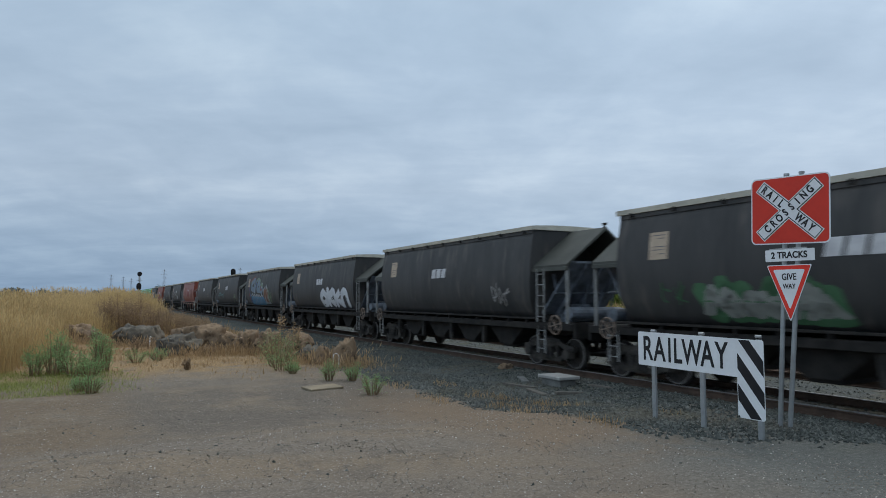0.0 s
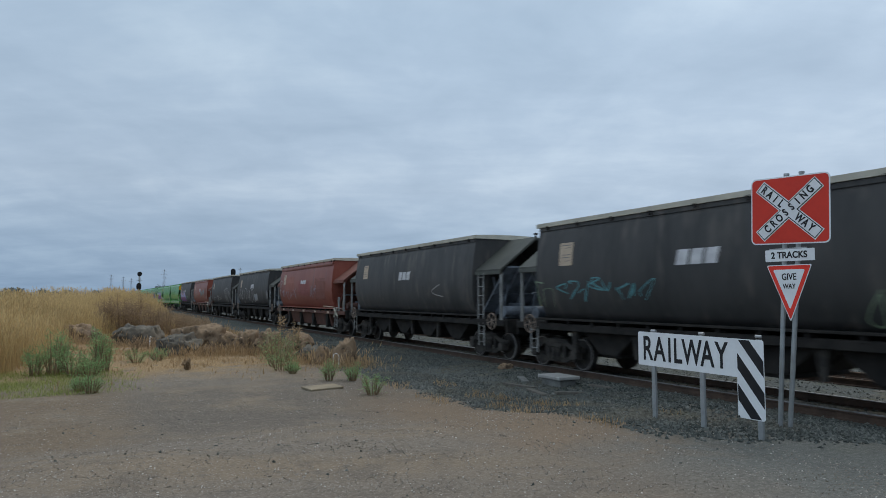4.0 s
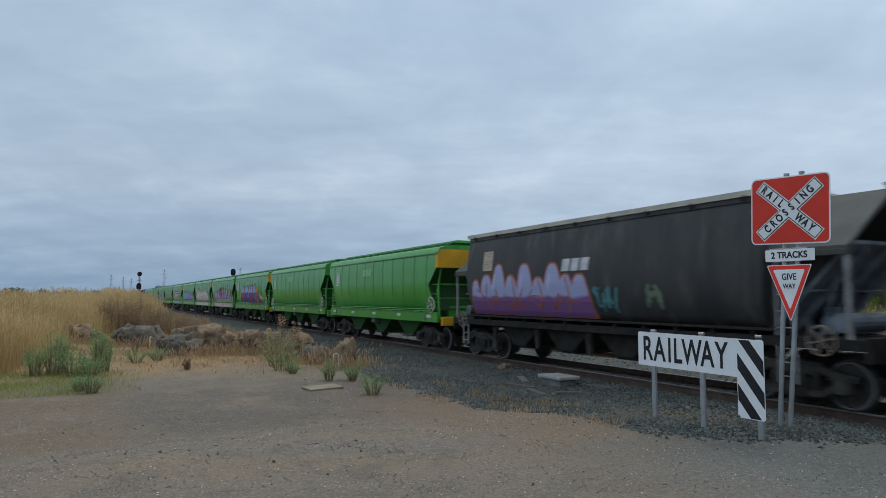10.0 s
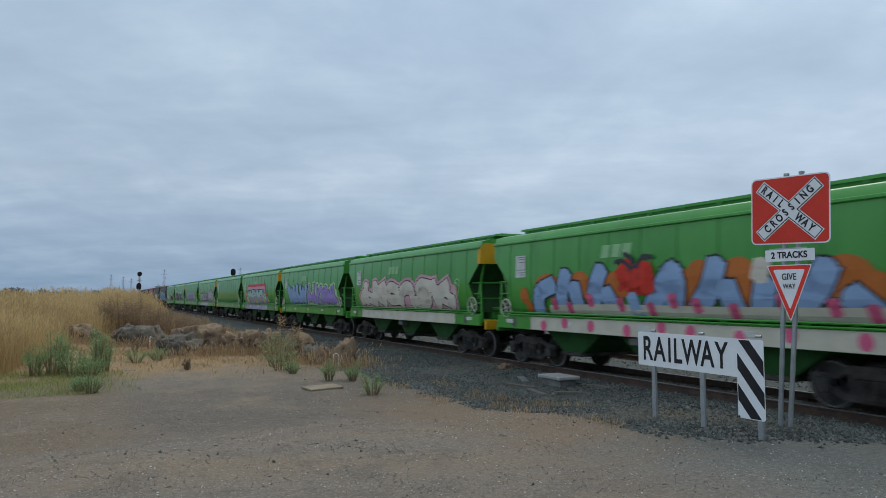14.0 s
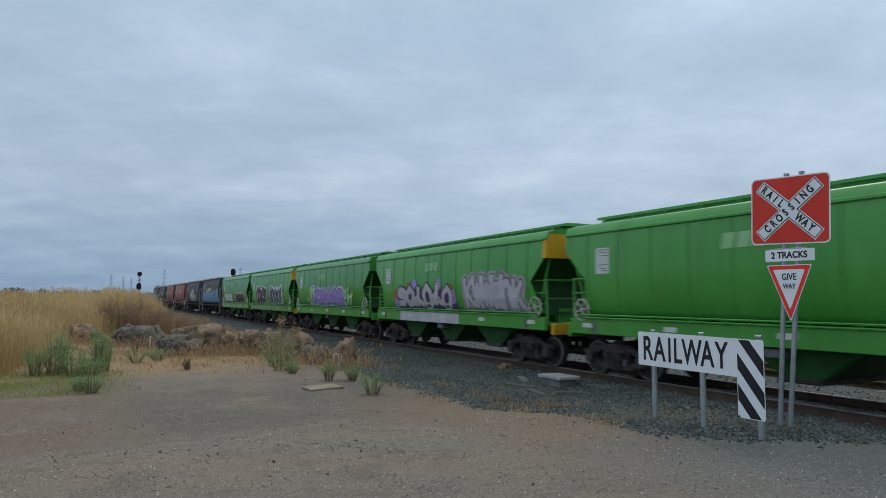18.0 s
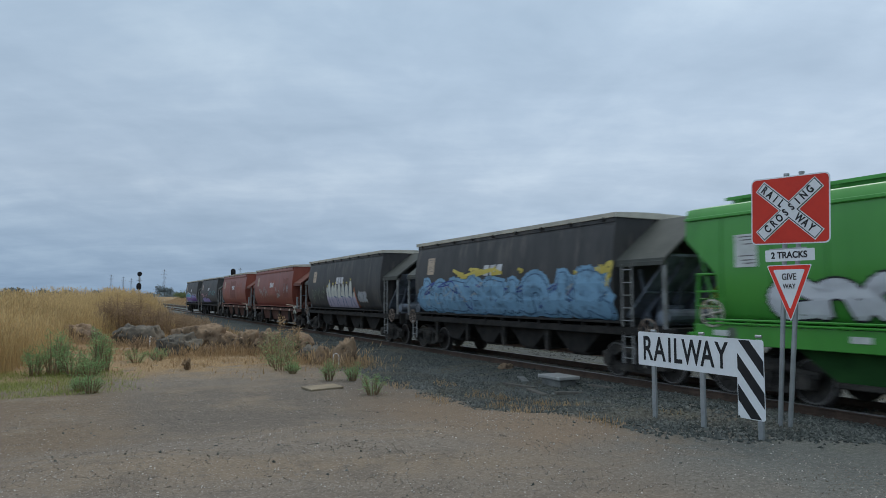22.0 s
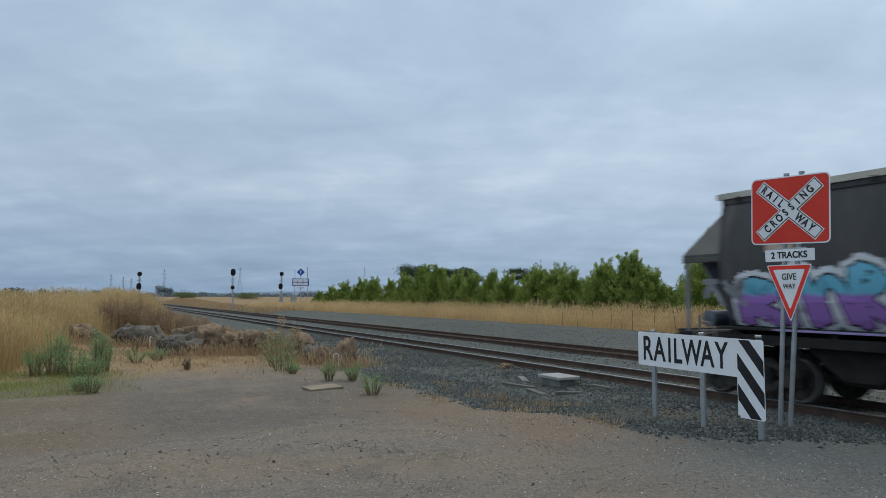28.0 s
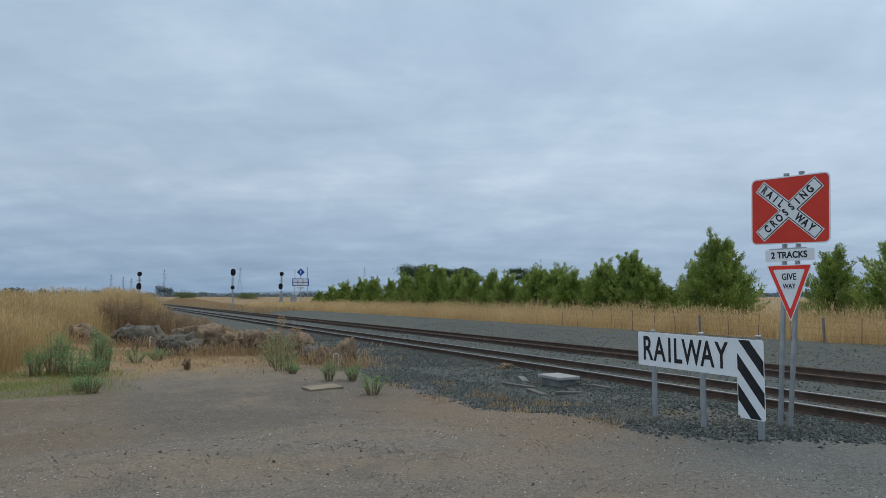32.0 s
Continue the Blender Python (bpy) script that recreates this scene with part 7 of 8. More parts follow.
def oval(y, z, ry, rz, lean=0.0):
    return [(y + ry * math.cos(a) + lean * rz * math.sin(a), z + rz * math.sin(a)) for a in [2 * math.pi * j / 18 for j in range(18)]]


def domes(y0, y1, z0, tops, grow=0.0, n=70):
    """The outline of a row of swollen shapes; tops are (middle, half width, height)."""
    edge = []
    for j in range(n + 1):
        y = y0 - grow + (y1 - y0 + 2 * grow) * j / n
        z = max(z0 + 0.05, max(h + grow - (h - z0) * (abs(y - c) / (w + grow)) ** 3.2 for c, w, h in tops))
        edge.append((y, z))
    return [(y0 - grow, z0)] + edge + [(y1 + grow, z0)]


def painted_sill(k, y0, y1, material, dots):
    """Paint carried down over a wagon's sill."""
    w = WAGONS[k][0]
    bm = bmesh.new()
    v = [bm.verts.new((-1.404, y, z)) for y, z in ((y0, 1.04), (y1, 1.04), (y1, 1.39), (y0, 1.39))]
    bm.faces.new(v)
    o = part("painted_sill", bm, M[material], w, "sill sprayed over with graffiti paint")
    r = random.Random(k)
    for i in range(dots):
        bm = bmesh.new()
        y, z = y0 + (y1 - y0) * (i + 0.5) / dots + r.uniform(-0.2, 0.2), 1.22 + 0.06 * math.sin(i * 2.1)
        bm.faces.new([bm.verts.new((-1.415, y + 0.13 * math.cos(a), z + 0.15 * math.sin(a))) for a in [2 * math.pi * j / 12 for j in range(12)]])
        part("dot", bm, M["dot_pink"], o)


for k, kind in enumerate(PATTERN):
    if "green" in kind:
        logo(WAGONS[k][0], NEW_SIDE, 0.78, 3.03, 0.95, M["logo_faint"])
    elif k != 8:
        logo(WAGONS[k][0], OLD_SIDE, {1: 0.40, 7: 0.0}.get(k, 0.16), 2.77, 1.0, M["logo"])
painted_sill(14, -5.2, 4.3, "cream_sill", 9)
stroke(14, "cream_sill", 0.30, 0.030, ((-5.3, 1.62), (-2.0, 1.60), (1.0, 1.62), (3.3, 1.58)))
for i in range(11):
    stroke(14, "dot_pink", 0.22, 0.034, ((-5.0 + 0.82 * i + 0.2 * math.sin(i * 5), 1.60 + 0.10 * (i % 3)), (-4.98 + 0.82 * i + 0.2 * math.sin(i * 5), 1.72 + 0.10 * (i % 3))))
painted_sill(15, -4.4, 4.4, "cream_sill", 0)
painted_sill(17, -2.9, 4.3, "lilac_grey", 0)
painted_sill(19, -1.2, 3.6, "silver_fill", 0)
for k, y0, y1, m_ in ((28, 0.4, 4.6, "lavender_fill"), (28, -4.2, 0.1, "lavender_fill")):
    bm = bmesh.new()
    bm.faces.new([bm.verts.new((-1.424, y, z)) for y, z in ((y0, 1.33), (y1, 1.33), (y1, 1.37), (y0, 1.37))])
    part("painted_ledge", bm, M[m_], WAGONS[k][0])

SPRAYED = {0: "pale green-edged graffiti", 2: "a white graffiti piece", 3: "blue and rust graffiti", 4: "teal and green tags", 6: "pale scribbled tags", 7: "white scribbled tags", 8: "white outlined tags", 9: "teal and white tags", 10: "lavender and purple graffiti",
           13: "purple and orange graffiti", 14: "powder-blue and orange graffiti", 15: "cream and pink graffiti", 16: "blue and lilac graffiti", 17: "crimson-edged pale graffiti", 19: "silver and pink graffiti", 20: "lilac graffiti", 21: "black and white graffiti", 22: "small white and plum graffiti",
           23: "wide sky-blue graffiti", 24: "white and yellow graffiti", 25: "white scribbled tags", 27: "pink and teal tags", 28: "cyan and violet graffiti"}
for k, kind in enumerate(PATTERN):
    base = {"dark": "grimy charcoal hopper wagon", "red": "faded oxide-red hopper wagon", "green": "lime-green hopper wagon", "green_yellow": "lime-green hopper wagon with a yellow end"}[kind]
    if k in SPRAYED:
        WAGONS[k][0]["label"] = base + (" and " if "with" in base else " with ") + SPRAYED[k]
smear(0, 0.48, 3.25, 1.49, 2.33, n=5, fill="pale_smear", cloud="green_haze")
tag(0, 3.57, 4.35, 1.77, 2.27, n=3, ink="green_haze", w=0.03)
tag(1, -4.19, -3.17, 1.62, 2.38, n=3, ink="chalk", w=0.035)
piece(2, -4.48, -0.02, 1.42, 2.52, n=4, fill="white_fill", line="black_line")
smear(3, -2.2, -0.75, 1.51, 2.82, n=3, fill="rust_fill", cloud="worn_pale")
tag(3, -3.18, -2.21, 1.59, 2.53, n=3, ink="sage_fill", w=0.06)
tag(4, 1.26, 4.74, 1.78, 2.43, n=8, ink="teal_ink", w=0.035)
tag(4, 5.0, 5.78, 1.66, 2.42, n=2, ink="sage_fill", w=0.03)
tag(4, -4.5, -3.03, 1.48, 2.47, n=5, ink="sage_fill", w=0.04)
tag(5, -3.26, -2.21, 1.85, 2.48, n=1, ink="chalk", w=0.03)
tag(6, 1.76, 4.84, 1.81, 2.47, n=9, ink="mauve_fill", w=0.05)
tag(6, -2.46, -1.24, 1.95, 2.66, n=4, ink="mauve_fill", w=0.05)
tag(6, 4.99, 5.46, 2.04, 3.26, n=1, ink="chalk", w=0.06)
stroke(7, "chalk", 0.055, 0.012, ((4.48, 2.62), (4.47, 1.95), (3.96, 1.85), (3.51, 2.59)), ((3.51, 2.59), (3.64, 1.65), (3.25, 1.60), (2.86, 2.43), (2.55, 2.66), (2.03, 2.54), (2.02, 2.04), (2.32, 1.76), (2.33, 2.41)), ((5.42, 1.95), (5.07, 2.21), (5.03, 1.74), (4.67, 2.26)))
stroke(7, "chalk", 0.06, 0.012, ((1.68, 2.53), (1.54, 1.95), (1.11, 1.68), (0.75, 2.55)), ((0.75, 2.55), (0.73, 1.69), (0.40, 1.61), (0.26, 2.36), (-0.03, 2.56), (-0.48, 2.42), (-0.43, 2.02), (-0.11, 1.70)), ((-0.20, 2.35), (-0.29, 1.86), (-0.76, 1.59)), ((-0.80, 2.45), (-0.68, 1.94), (-0.76, 1.59)), ((1.42, 2.5), (1.32, 2.0), (1.05, 1.9), (0.95, 2.5)), ((4.3, 2.55), (4.25, 2.1), (3.95, 2.05), (3.75, 2.5)))
smear(7, -5.15, -4.68, 1.86, 2.40, n=2, fill="ash_smear", cloud="ash_smear")
piece(7, -1.75, -0.78, 1.68, 2.19, n=2, fill="grey_fill", line="chalk")
tag(7, -4.98, -4.65, 1.87, 2.45, n=1, ink="chalk", w=0.04)
tag(8, 3.29, 4.58, 1.6, 2.09, n=4, ink="grey_fill", w=0.03)
tag(8, -0.02, 2.5, 1.63, 2.14, n=12, ink="chalk", w=0.035)
tag(9, -3.17, -0.15, 1.92, 2.79, n=8, ink="teal_ink", w=0.06)
tag(9, 2.64, 4.54, 1.84, 2.83, n=4, ink="chalk", w=0.05)
tag(9, -5.12, -4.34, 1.75, 2.05, n=3, ink="chalk", w=0.05)
TOPS = ((5.1, 0.32, 2.46), (4.45, 0.46, 2.60), (3.75, 0.42, 2.90), (3.1, 0.40, 2.56), (2.4, 0.46, 2.86), (1.75, 0.40, 2.46), (1.1, 0.46, 2.82), (0.55, 0.36, 2.52), (0.0, 0.42, 2.50))
patch(10, "ember_line", 0.002, domes(-0.42, 5.45, 1.40, TOPS, 0.05))
patch(10, "lavender_over_purple", 0.006, domes(-0.38, 5.40, 1.42, TOPS))
stroke(10, "ember_line", 0.05, 0.012, ((4.42, 2.35), (4.50, 1.9), (4.35, 1.55)), ((3.0, 2.55), (2.95, 2.0), (3.1, 1.6)), ((1.75, 2.45), (1.62, 2.0), (1.8, 1.55)), ((0.55, 2.45), (0.42, 1.9), (0.6, 1.55)))
stroke(10, "gleam_line", 0.07, 0.012, ((3.95, 2.62), (4.1, 2.2)), ((2.5, 2.58), (2.62, 2.1)), ((1.2, 2.55), (1.32, 2.15)))
tag(10, 0.0, 5.0, 1.55, 2.2, n=9, ink="ember_line", w=0.03)
tag(10, -1.31, -0.45, 1.59, 2.18, n=5, ink="teal_ink", w=0.07)
tag(10, -2.65, -2.2, 1.71, 2.2, n=3, ink="sage_fill", w=0.07)
patch(13, "orange_fill", 0.0, oval(3.30, 1.90, 0.42, 0.48), oval(2.75, 2.40, 0.52, 0.36), oval(1.90, 2.38, 0.50, 0.34), oval(0.55, 2.45, 0.55, 0.36), oval(-0.30, 2.40, 0.60, 0.40), oval(-1.36, 2.48, 0.48, 0.38), oval(-2.30, 2.40, 0.48, 0.36), oval(-3.50, 1.95, 0.36, 0.50, -0.2), oval(1.3, 1.75, 0.5, 0.28), oval(-0.8, 1.75, 0.5, 0.28), oval(-2.5, 1.75, 0.5, 0.28))
FORMS = (((3.35, 1.66), (2.99, 2.22), (2.50, 2.62), (2.22, 2.29), (2.44, 1.64)), ((2.00, 1.66), (1.62, 2.30), (1.10, 2.60), (0.94, 2.40), (1.48, 2.02), (1.02, 1.64)),
         ((0.60, 2.58), (0.38, 2.25), (0.24, 1.66), (0.0, 2.2)), ((-0.13, 2.68), (-0.20, 2.24), (-0.22, 1.68), (-0.60, 1.68)), ((-0.92, 2.64), (-0.50, 2.26), (-0.96, 2.04), (-0.66, 1.66)),
         ((-1.23, 1.66), (-1.50, 2.22), (-1.80, 2.66), (-1.98, 2.34), (-2.02, 1.66)), ((-2.19, 2.27), (-2.70, 1.96), (-3.36, 1.68)))
stroke(13, "black_line", 0.52, 0.006, *FORMS)
stroke(13, "blue_over_violet", 0.44, 0.0125, *FORMS)
stroke(13, "black_line", 0.20, 0.010, ((-3.36, 2.22), (-3.76, 2.62)))
stroke(13, "powder_fill", 0.14, 0.014, ((-3.40, 2.26), (-3.72, 2.58)))
stroke(13, "gleam_line", 0.045, 0.020, ((2.90, 2.0), (2.62, 2.45)), ((1.48, 2.45), (1.15, 2.55)), ((0.42, 2.45), (0.28, 2.0)), ((-0.28, 2.5), (-0.34, 1.85)), ((-0.85, 2.5), (-0.6, 2.3)), ((-1.42, 2.0), (-1.72, 2.5)), ((-2.08, 2.2), (-2.12, 1.75)), ((-2.5, 2.2), (-3.2, 1.85)))
smear(13, -4.42, -3.72, 1.72, 2.10, n=3, fill="pale_green", cloud="sage_fill")
tag(13, -4.79, -4.17, 1.61, 1.95, n=4, ink="pale_green", w=0.07)
patch(14, "burnt_fill", 0.0, *[oval(y, z, ry, rz) for y, z, ry, rz in ((3.45, 2.25, 0.55, 0.32), (2.10, 2.25, 0.40, 0.34), (1.65, 2.05, 0.30, 0.40), (0.80, 2.20, 0.42, 0.36), (-1.26, 2.10, 0.32, 0.42), (-1.63, 2.40, 0.32, 0.30), (-2.55, 2.35, 0.40, 0.36), (-2.75, 1.95, 0.36, 0.42), (-4.55, 2.28, 0.50, 0.36), (-4.98, 2.05, 0.40, 0.32), (4.55, 1.98, 0.20, 0.24), (4.38, 1.66, 0.16, 0.20), (3.95, 1.62, 0.35, 0.16))])
BUBBLES = (((3.93, 1.62), (3.78, 2.05), (3.30, 2.24)), ((2.90, 1.75), (2.80, 2.1), (2.67, 2.45)), ((2.20, 1.72), (2.30, 2.12)), ((1.60, 1.72), (1.53, 2.12), (1.33, 2.52)), ((1.10, 1.96), (0.94, 1.74)),
           ((-0.32, 1.76), (-0.62, 2.15), (-0.92, 2.45), (-1.02, 2.15), (-0.92, 1.76)), ((-1.62, 1.78), (-1.90, 2.15), (-2.04, 2.52)), ((-2.40, 1.76), (-2.30, 2.06)), ((-3.02, 1.78), (-3.10, 2.10)), ((-3.75, 1.78), (-4.08, 2.10), (-4.25, 2.38)), ((-4.95, 1.70), (-4.72, 1.90)))
stroke(14, "black_line", 0.56, 0.006, *BUBBLES)
stroke(14, "powder_fill", 0.47, 0.0125, *BUBBLES)
stroke(14, "cream_fill", 0.36, 0.018, ((-3.02, 2.36), (-3.06, 2.50)))
smear(14, -0.34, 0.7, 2.02, 2.53, n=3, fill="scarlet_fill", cloud="scarlet_fill")
piece(15, -4.26, 4.44, 1.42, 2.7, n=6, fill="cream_fill", line="black_line", cloud="pink_fill")
tag(15, -4.86, -4.27, 1.87, 2.53, n=2, ink="pale_green", w=0.03)
piece(16, 0.25, 4.11, 1.48, 2.84, n=3, fill="powder_fill", line="plum_line")
piece(16, -5.21, -0.03, 1.53, 2.74, n=6, fill="lilac_fill", line="plum_line", cloud="pale_green")
patch(17, "crimson_fill", 0.0, [(4.42, 1.47), (4.42, 2.24), (3.68, 2.57), (3.58, 2.93), (-2.50, 2.91), (-2.49, 2.40), (-3.15, 2.00), (-3.02, 1.47)])
patch(17, "pink_fill", 0.004, [(4.28, 1.47), (4.28, 2.16), (3.56, 2.48), (3.45, 2.74), (1.6, 2.70), (0.2, 2.74), (-2.36, 2.72), (-2.36, 2.32), (-3.00, 1.94), (-2.92, 1.47)])
patch(17, "black_line", 0.007, [(4.16, 1.47), (4.18, 2.00), (3.42, 2.54), (2.30, 2.50), (1.9, 2.58), (0.4, 2.52), (-2.28, 2.56), (-2.26, 2.28), (-2.94, 1.92), (-2.86, 1.47)])
patch(17, "mint_fill", 0.010, [(4.08, 1.47), (4.10, 1.94), (3.38, 2.48), (2.30, 2.44), (1.9, 2.52), (0.4, 2.46), (-2.20, 2.50), (-2.18, 2.25), (-2.84, 1.88), (-2.78, 1.47)])
patch(17, "lilac_grey", 0.013, [(3.9, 1.47), (3.9, 1.80), (2.9, 2.02), (1.9, 1.92), (0.9, 2.06), (-0.2, 1.92), (-1.2, 2.06), (-2.2, 1.92), (-2.7, 1.70), (-2.7, 1.47)])
patch(17, "lemon_fill", 0.016, oval(3.55, 1.68, 0.32, 0.17), oval(2.62, 1.60, 0.28, 0.12), oval(1.62, 2.10, 0.18, 0.10), oval(0.85, 1.60, 0.34, 0.12), oval(-0.72, 1.86, 0.16, 0.22), oval(-2.02, 1.70, 0.30, 0.16), oval(2.7, 2.12, 0.14, 0.10), oval(-1.55, 2.15, 0.16, 0.12))
patch(17, "navy_fill", 0.018, *[[(y + 0.28, 2.47), (y - 0.24, 2.46), (y - 0.04, 2.16)] for y in (3.05, 2.05, 0.80, -0.50, -1.88)], *[[(y + 0.22, 1.48), (y - 0.22, 1.48), (y, 1.66)] for y in (3.0, 1.2, -1.3)])
stroke(17, "black_line", 0.045, 0.020, ((2.62, 2.42), (2.55, 2.05), (2.75, 1.95)), ((1.45, 2.42), (1.38, 2.15), (1.05, 2.12), (1.05, 1.85)), ((0.3, 2.42), (0.35, 2.05), (0.05, 2.02)), ((-0.95, 2.44), (-0.98, 2.1), (-1.3, 2.06)), ((3.85, 2.0), (3.35, 2.05), (3.1, 1.72)), ((-1.7, 2.2), (-2.5, 1.95)))
tag(17, -3.63, -2.85, 1.55, 1.93, n=4, ink="pale_green", w=0.06)
patch(19, "lilac_fill", 0.0, oval(3.95, 1.78, 0.22, 0.26), oval(2.2, 2.45, 0.2, 0.18), oval(0.2, 2.40, 0.2, 0.2), oval(-0.85, 1.95, 0.2, 0.25))
patch(19, "ember_line", 0.0, oval(4.05, 2.05, 0.18, 0.2), oval(-0.65, 2.2, 0.15, 0.2), oval(2.7, 2.4, 0.15, 0.15))
piece(19, -0.79, 3.74, 1.49, 2.49, n=6, fill="silver_fill", line="plum_line", cloud="plum_line", thin=True)
piece(19, -5.1, -1.66, 1.56, 2.7, n=6, fill="silver_fill", line="plum_line", cloud="chalk")
piece(20, -2.72, 2.74, 1.42, 2.47, n=6, fill="lilac_fill", line="plum_line", cloud="lilac_pale")
tag(20, -4.08, -2.74, 1.55, 2.37, n=3, ink="pale_green", w=0.16)
tag(20, 1.87, 3.34, 1.54, 2.49, n=3, ink="pale_green", w=0.16)
piece(21, 0.65, 3.91, 1.62, 2.71, n=5, fill="maroon_fill", line="black_line", cloud="white_fill", gleam="grey_fill")
piece(21, -3.73, -0.48, 1.61, 2.71, n=6, fill="slate_fill", line="white_fill", cloud="white_fill", gleam="grey_fill")
piece(22, 0.89, 4.23, 1.42, 2.34, n=4, fill="white_fill", line="black_line")
piece(22, -4.18, -0.82, 1.58, 2.32, n=4, fill="maroon_fill", line="black_line", cloud="white_fill")
piece(23, -4.93, 5.26, 1.42, 2.62, n=9, fill="sky_fill", line="steel_line", cloud="sky_fill")
tag(23, -4.6, 5.0, 1.6, 2.45, n=13, ink="worn_pale", w=0.03)
tag(23, -4.6, 5.0, 1.55, 2.5, n=8, ink="navy_fill", w=0.045)
tag(23, -1.56, 2.81, 2.57, 2.85, n=5, ink="lemon_fill", w=0.09)
tag(23, -5.14, -3.82, 2.02, 2.85, n=4, ink="lemon_fill", w=0.09)
SPIKES = ((2.1, 0.30, 2.45), (1.75, 0.28, 2.72), (1.2, 0.36, 2.55), (0.75, 0.30, 2.60), (0.2, 0.36, 2.62), (-0.35, 0.32, 2.60), (-0.9, 0.34, 2.58), (-1.45, 0.30, 2.72), (-1.95, 0.30, 2.2))
patch(24, "lemon_fill", 0.0, domes(-2.15, 2.35, 1.42, [(c, w * 0.7, h + 0.1) for c, w, h in SPIKES], 0.02))
patch(24, "black_line", 0.003, domes(-2.15, 2.3, 1.42, SPIKES, 0.035))
patch(24, "white_over_mauve", 0.006, domes(-2.1, 2.25, 1.44, SPIKES))
stroke(24, "ember_line", 0.10, 0.010, ((-1.98, 2.35), (-2.12, 1.95), (-2.32, 1.48)))
stroke(24, "steel_line", 0.055, 0.012, ((1.95, 2.3), (1.85, 1.8), (1.95, 1.5)), ((1.45, 2.45), (1.5, 1.95), (1.3, 1.55)), ((0.95, 2.4), (1.0, 2.0), (0.7, 1.9), (0.85, 1.5)), ((0.45, 2.45), (0.5, 1.9), (0.4, 1.5)), ((-0.1, 2.4), (0.0, 2.0), (-0.3, 1.95), (-0.1, 1.5)), ((-0.62, 2.4), (-0.6, 1.5)), ((-1.2, 2.4), (-1.1, 2.0), (-1.4, 1.9), (-1.25, 1.5)), ((-1.7, 2.3), (-1.65, 1.8), (-1.8, 1.5)))
tag(24, 2.57, 4.86, 1.62, 2.53, n=5, ink="sage_fill", w=0.04)
piece(24, -3.49, -2.42, 1.73, 2.21, n=3, fill="grey_fill", line="chalk")
tag(25, 1.44, 3.89, 1.87, 2.64, n=6, ink="chalk", w=0.05)
tag(25, -2.25, -0.92, 1.88, 2.65, n=3, ink="chalk", w=0.06)
tag(25, -4.48, -2.87, 2.17, 2.79, n=4, ink="chalk", w=0.06)
tag(27, 0.61, 5.27, 1.85, 2.42, n=8, ink="pink_fill", w=0.05)
tag(27, -4.37, 0.33, 1.9, 2.67, n=6, ink="teal_ink", w=0.06)
smear(27, 0.02, 4.63, 1.48, 1.85, n=3, fill="lavender_fill", cloud="lavender_fill")
piece(28, 0.73, 4.36, 1.5, 2.5, n=6, fill="cyan_over_violet", line="black_line", cloud="white_fill")
piece(28, 4.46, 5.26, 1.64, 2.43, n=1, fill="cyan_over_violet", line="black_line", cloud="white_fill")
tag(28, 5.13, 6.05, 1.63, 2.37, n=2, ink="grey_fill", w=0.10)
piece(28, -3.94, 0.11, 1.48, 2.32, n=7, fill="lavender_over_violet", line="black_line", cloud="grey_fill")
for k, boxes in ((26, ((1.9, 4.4, 1.6, 3.3), (-0.8, 1.7, 1.85, 3.4), (-3.6, -1.4, 1.7, 3.15))), (25, ((-0.9, 1.3, 2.1, 3.1), (-4.2, -2.9, 1.9, 3.2))), (9, ((-1.1, 1.5, 2.05, 3.1), (-4.6, -3.3, 1.9, 3.0))), (6, ((2.2, 4.2, 1.9, 3.2), (-4.0, -2.2, 1.8, 3.0)))):
    rr = random.Random(k)
    for i, (y0, y1, z0, z1) in enumerate(boxes):
        edge = [(y0 + (y1 - y0) * u + rr.uniform(-0.06, 0.06), z0 + (z1 - z0) * v + rr.uniform(-0.06, 0.06)) for u, v in ((0, 0), (0.5, 0.03), (1, 0), (1, 0.5), (1, 1), (0.6, 0.9), (0.55, 1), (0, 0.96), (0, 0.5))]
        patch(k, "dull_red" if i == 1 else "faded_red", 0.0, edge)
stroke(6, "buff_red", 0.85, 0.003, ((0.78, 2.48), (-0.72, 2.44)))
stroke(8, "chalk", 0.05, 0.012, ((-1.89, 2.55), (-2.24, 2.59), (-2.46, 1.76), (-2.61, 1.76), (-2.55, 2.64), (-2.86, 2.70), (-2.87, 1.67), (-2.56, 1.44), (-2.30, 1.46), (-1.89, 2.55)), ((-2.91, 2.68), (-3.22, 2.75), (-3.25, 1.90), (-3.37, 1.63), (-3.11, 1.51), (-2.96, 1.76), (-2.91, 2.68)), ((-3.43, 1.63), (-3.40, 2.60), (-3.78, 2.68), (-3.93, 2.00), (-4.02, 2.41), (-4.23, 2.41), (-4.22, 1.60)), ((-4.61, 2.49), (-4.65, 1.56)), ((-5.18, 2.61), (-4.75, 2.05), (-5.18, 1.62)))
stroke(3, "sage_fill", 0.26, 0.004, ((1.81, 3.10), (1.41, 3.25), (0.97, 3.27)), ((0.83, 3.20), (0.48, 3.12)), ((0.17, 2.82), (-0.09, 2.97)), ((-0.21, 2.80), (-0.51, 2.73)), ((3.49, 3.09), (3.10, 3.26)))
stroke(3, "pale_sky", 0.42, 0.006, ((3.31, 2.62), (3.20, 3.01), (2.74, 3.17), (2.39, 3.15), (2.23, 2.57)), ((2.94, 2.54), (2.41, 2.52), (2.15, 2.45)), ((1.36, 2.54), (1.20, 2.83), (0.83, 3.03), (0.53, 2.84), (0.41, 2.50)), ((1.07, 2.47), (0.31, 2.44)), ((-0.07, 2.32), (-0.32, 2.53)))
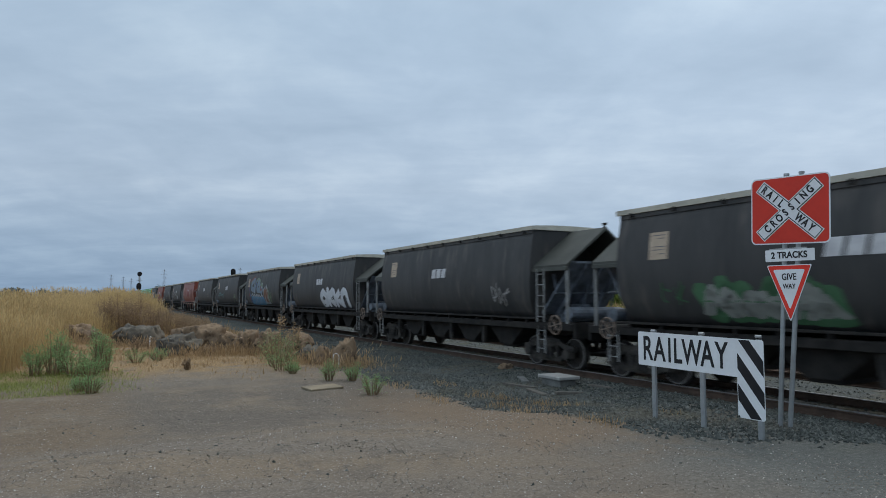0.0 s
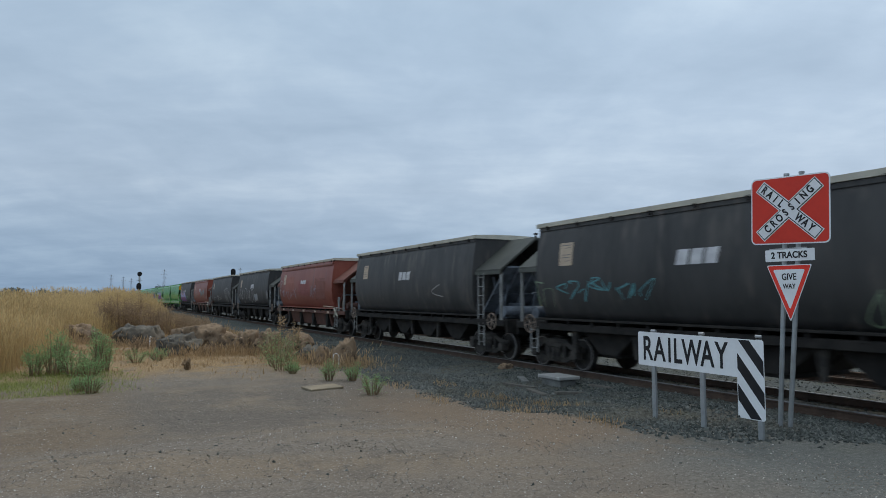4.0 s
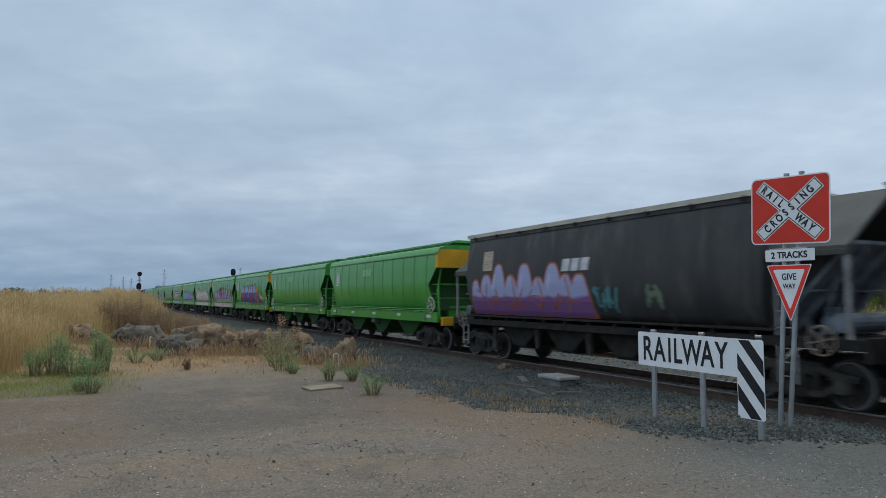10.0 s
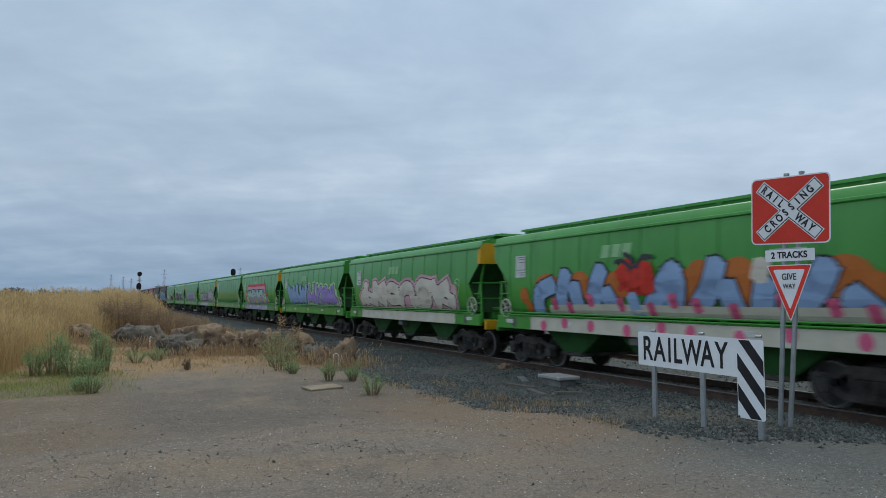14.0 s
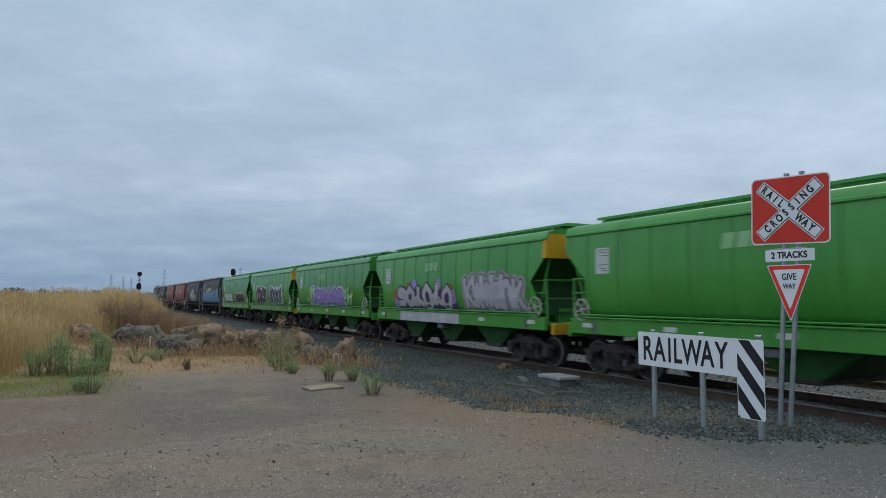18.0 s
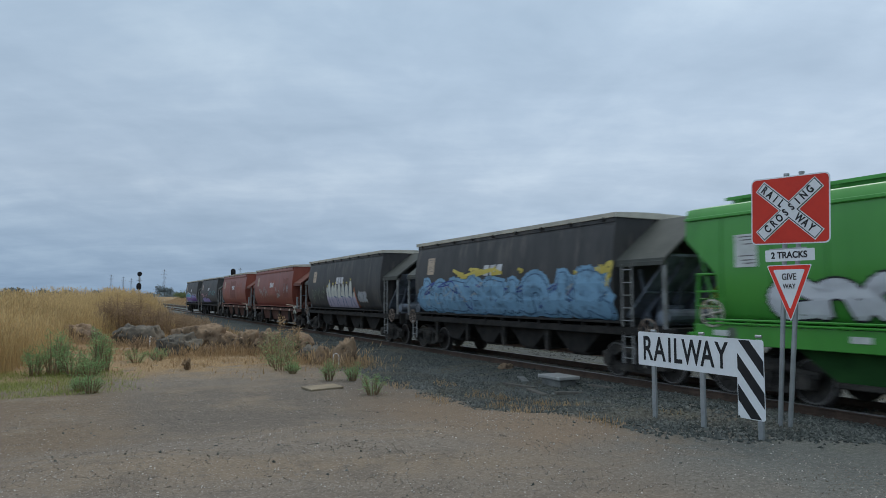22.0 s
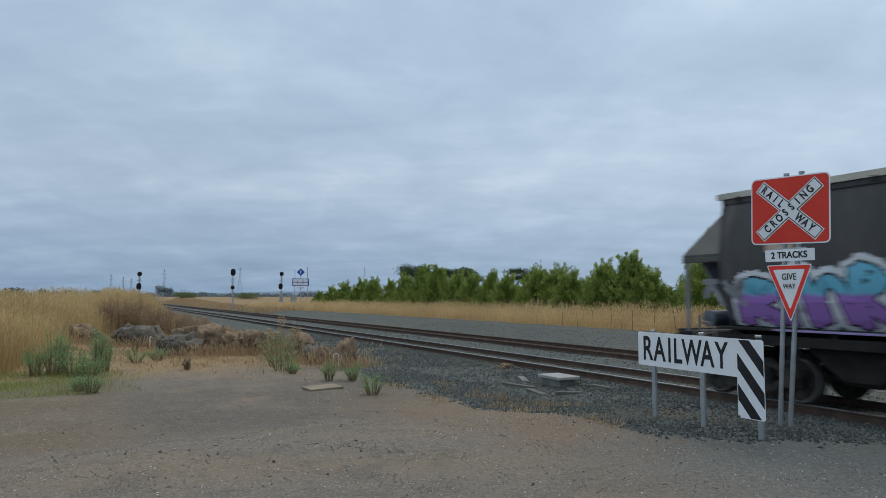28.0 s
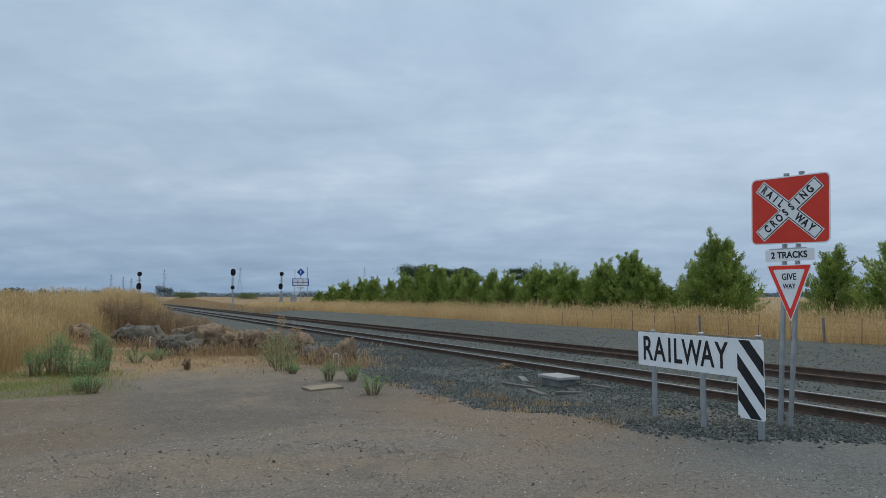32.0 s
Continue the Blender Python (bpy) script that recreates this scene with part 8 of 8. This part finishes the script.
stroke(3, "worn_sea", 0.3, 0.006, ((3.33, 1.89), (2.26, 1.87), (1.02, 1.83), (-0.05, 1.81), (-0.70, 1.80)), ((3.24, 1.63), (2.10, 1.60), (0.88, 1.58), (-0.16, 1.56), (-0.75, 1.58)), ((3.43, 1.42), (2.27, 1.42), (0.75, 1.41), (-0.74, 1.45)))
stroke(3, "pale_sky", 0.08, 0.012, ((3.14, 1.73), (2.42, 1.89), (1.77, 1.72), (1.16, 1.89), (0.60, 1.69), (0.07, 1.84), (-0.52, 1.69)), ((2.61, 1.45), (1.93, 1.62), (1.32, 1.45), (0.61, 1.61), (-0.04, 1.47)))
stroke(3, "soft_white", 0.11, 0.014, ((3.42, 2.07), (2.95, 2.20), (2.59, 2.04), (2.25, 2.16), (1.84, 2.01), (1.45, 2.15), (1.08, 2.01), (0.72, 2.12), (0.33, 1.97), (-0.06, 2.09), (-0.48, 2.00)), ((2.41, 2.24), (2.07, 2.57), (1.93, 2.87)))
stroke(3, "mid_blue", 0.13, 0.014, ((4.05, 2.92), (3.87, 2.30), (3.61, 1.49)), ((1.57, 3.18), (1.73, 2.92), (1.81, 2.64)))
stroke(3, "rust_red", 0.09, 0.016, ((4.27, 2.72), (4.08, 2.02), (3.85, 1.48)), ((3.64, 3.16), (3.10, 3.33), (2.41, 3.48)), ((0.25, 2.75), (0.04, 2.65), (-0.17, 2.49)), ((0.18, 2.48), (-0.07, 2.46)))
stroke(3, "soft_white", 0.09, 0.016, ((-1.81, 2.37), (-1.92, 2.13), (-1.89, 1.90), (-1.97, 1.76), (-2.10, 1.54)), ((-1.53, 2.72), (-1.92, 2.60)), ((-1.35, 2.05), (-1.40, 1.56)), ((-0.33, 2.90), (-0.51, 2.93)))
stroke(3, "sage_fill", 0.1, 0.016, ((-2.36, 2.35), (-2.51, 1.82)), ((-2.10, 2.54), (-2.21, 2.08), (-2.06, 1.63)), ((4.23, 1.61), (4.13, 1.40)))
stroke(14, "scarlet_fill", 0.42, 0.036, ((0.52, 2.47), (0.33, 2.60), (0.16, 2.34)), ((-0.01, 2.39), (-0.19, 2.51), (-0.23, 2.20)))
stroke(14, "char_fill", 0.1, 0.038, ((0.24, 2.59), (0.51, 2.77), (0.75, 2.75)), ((0.15, 2.63), (0.24, 2.81), (0.45, 2.93)), ((0.07, 2.62), (-0.11, 2.83), (-0.37, 2.82)))
stroke(14, "powder_fill", 0.34, 0.033, ((0.26, 1.89), (0.10, 1.38), (-0.07, 1.27)))


def motions():
    for w, y in WAGONS:
        walk(w, [(t, pose(12.24, y - run(t), 0)) for t in range(0, 33)])
        # wheels turn while the wagon is near enough for them to be told apart
        near = [f / 30 for f in range(0, 961) if -9 < y - run(f / 30) < 34]
        times = sorted({0.0, 32.0, *near})
        sets = [c for c in w.children if c.name.startswith("wheelset")]
        for c in sets:
            yy = c.location.y
            spin, last, rows = 0.0, None, []
            for t in times:
                if last is not None and t - last < 0.05:
                    spin += (run(t) - run(last)) / 0.43
                last = t
                rows.append((t, pose(0, yy, 0.43, math.degrees(spin), 0, 0)))
            walk(c, rows)


motions()
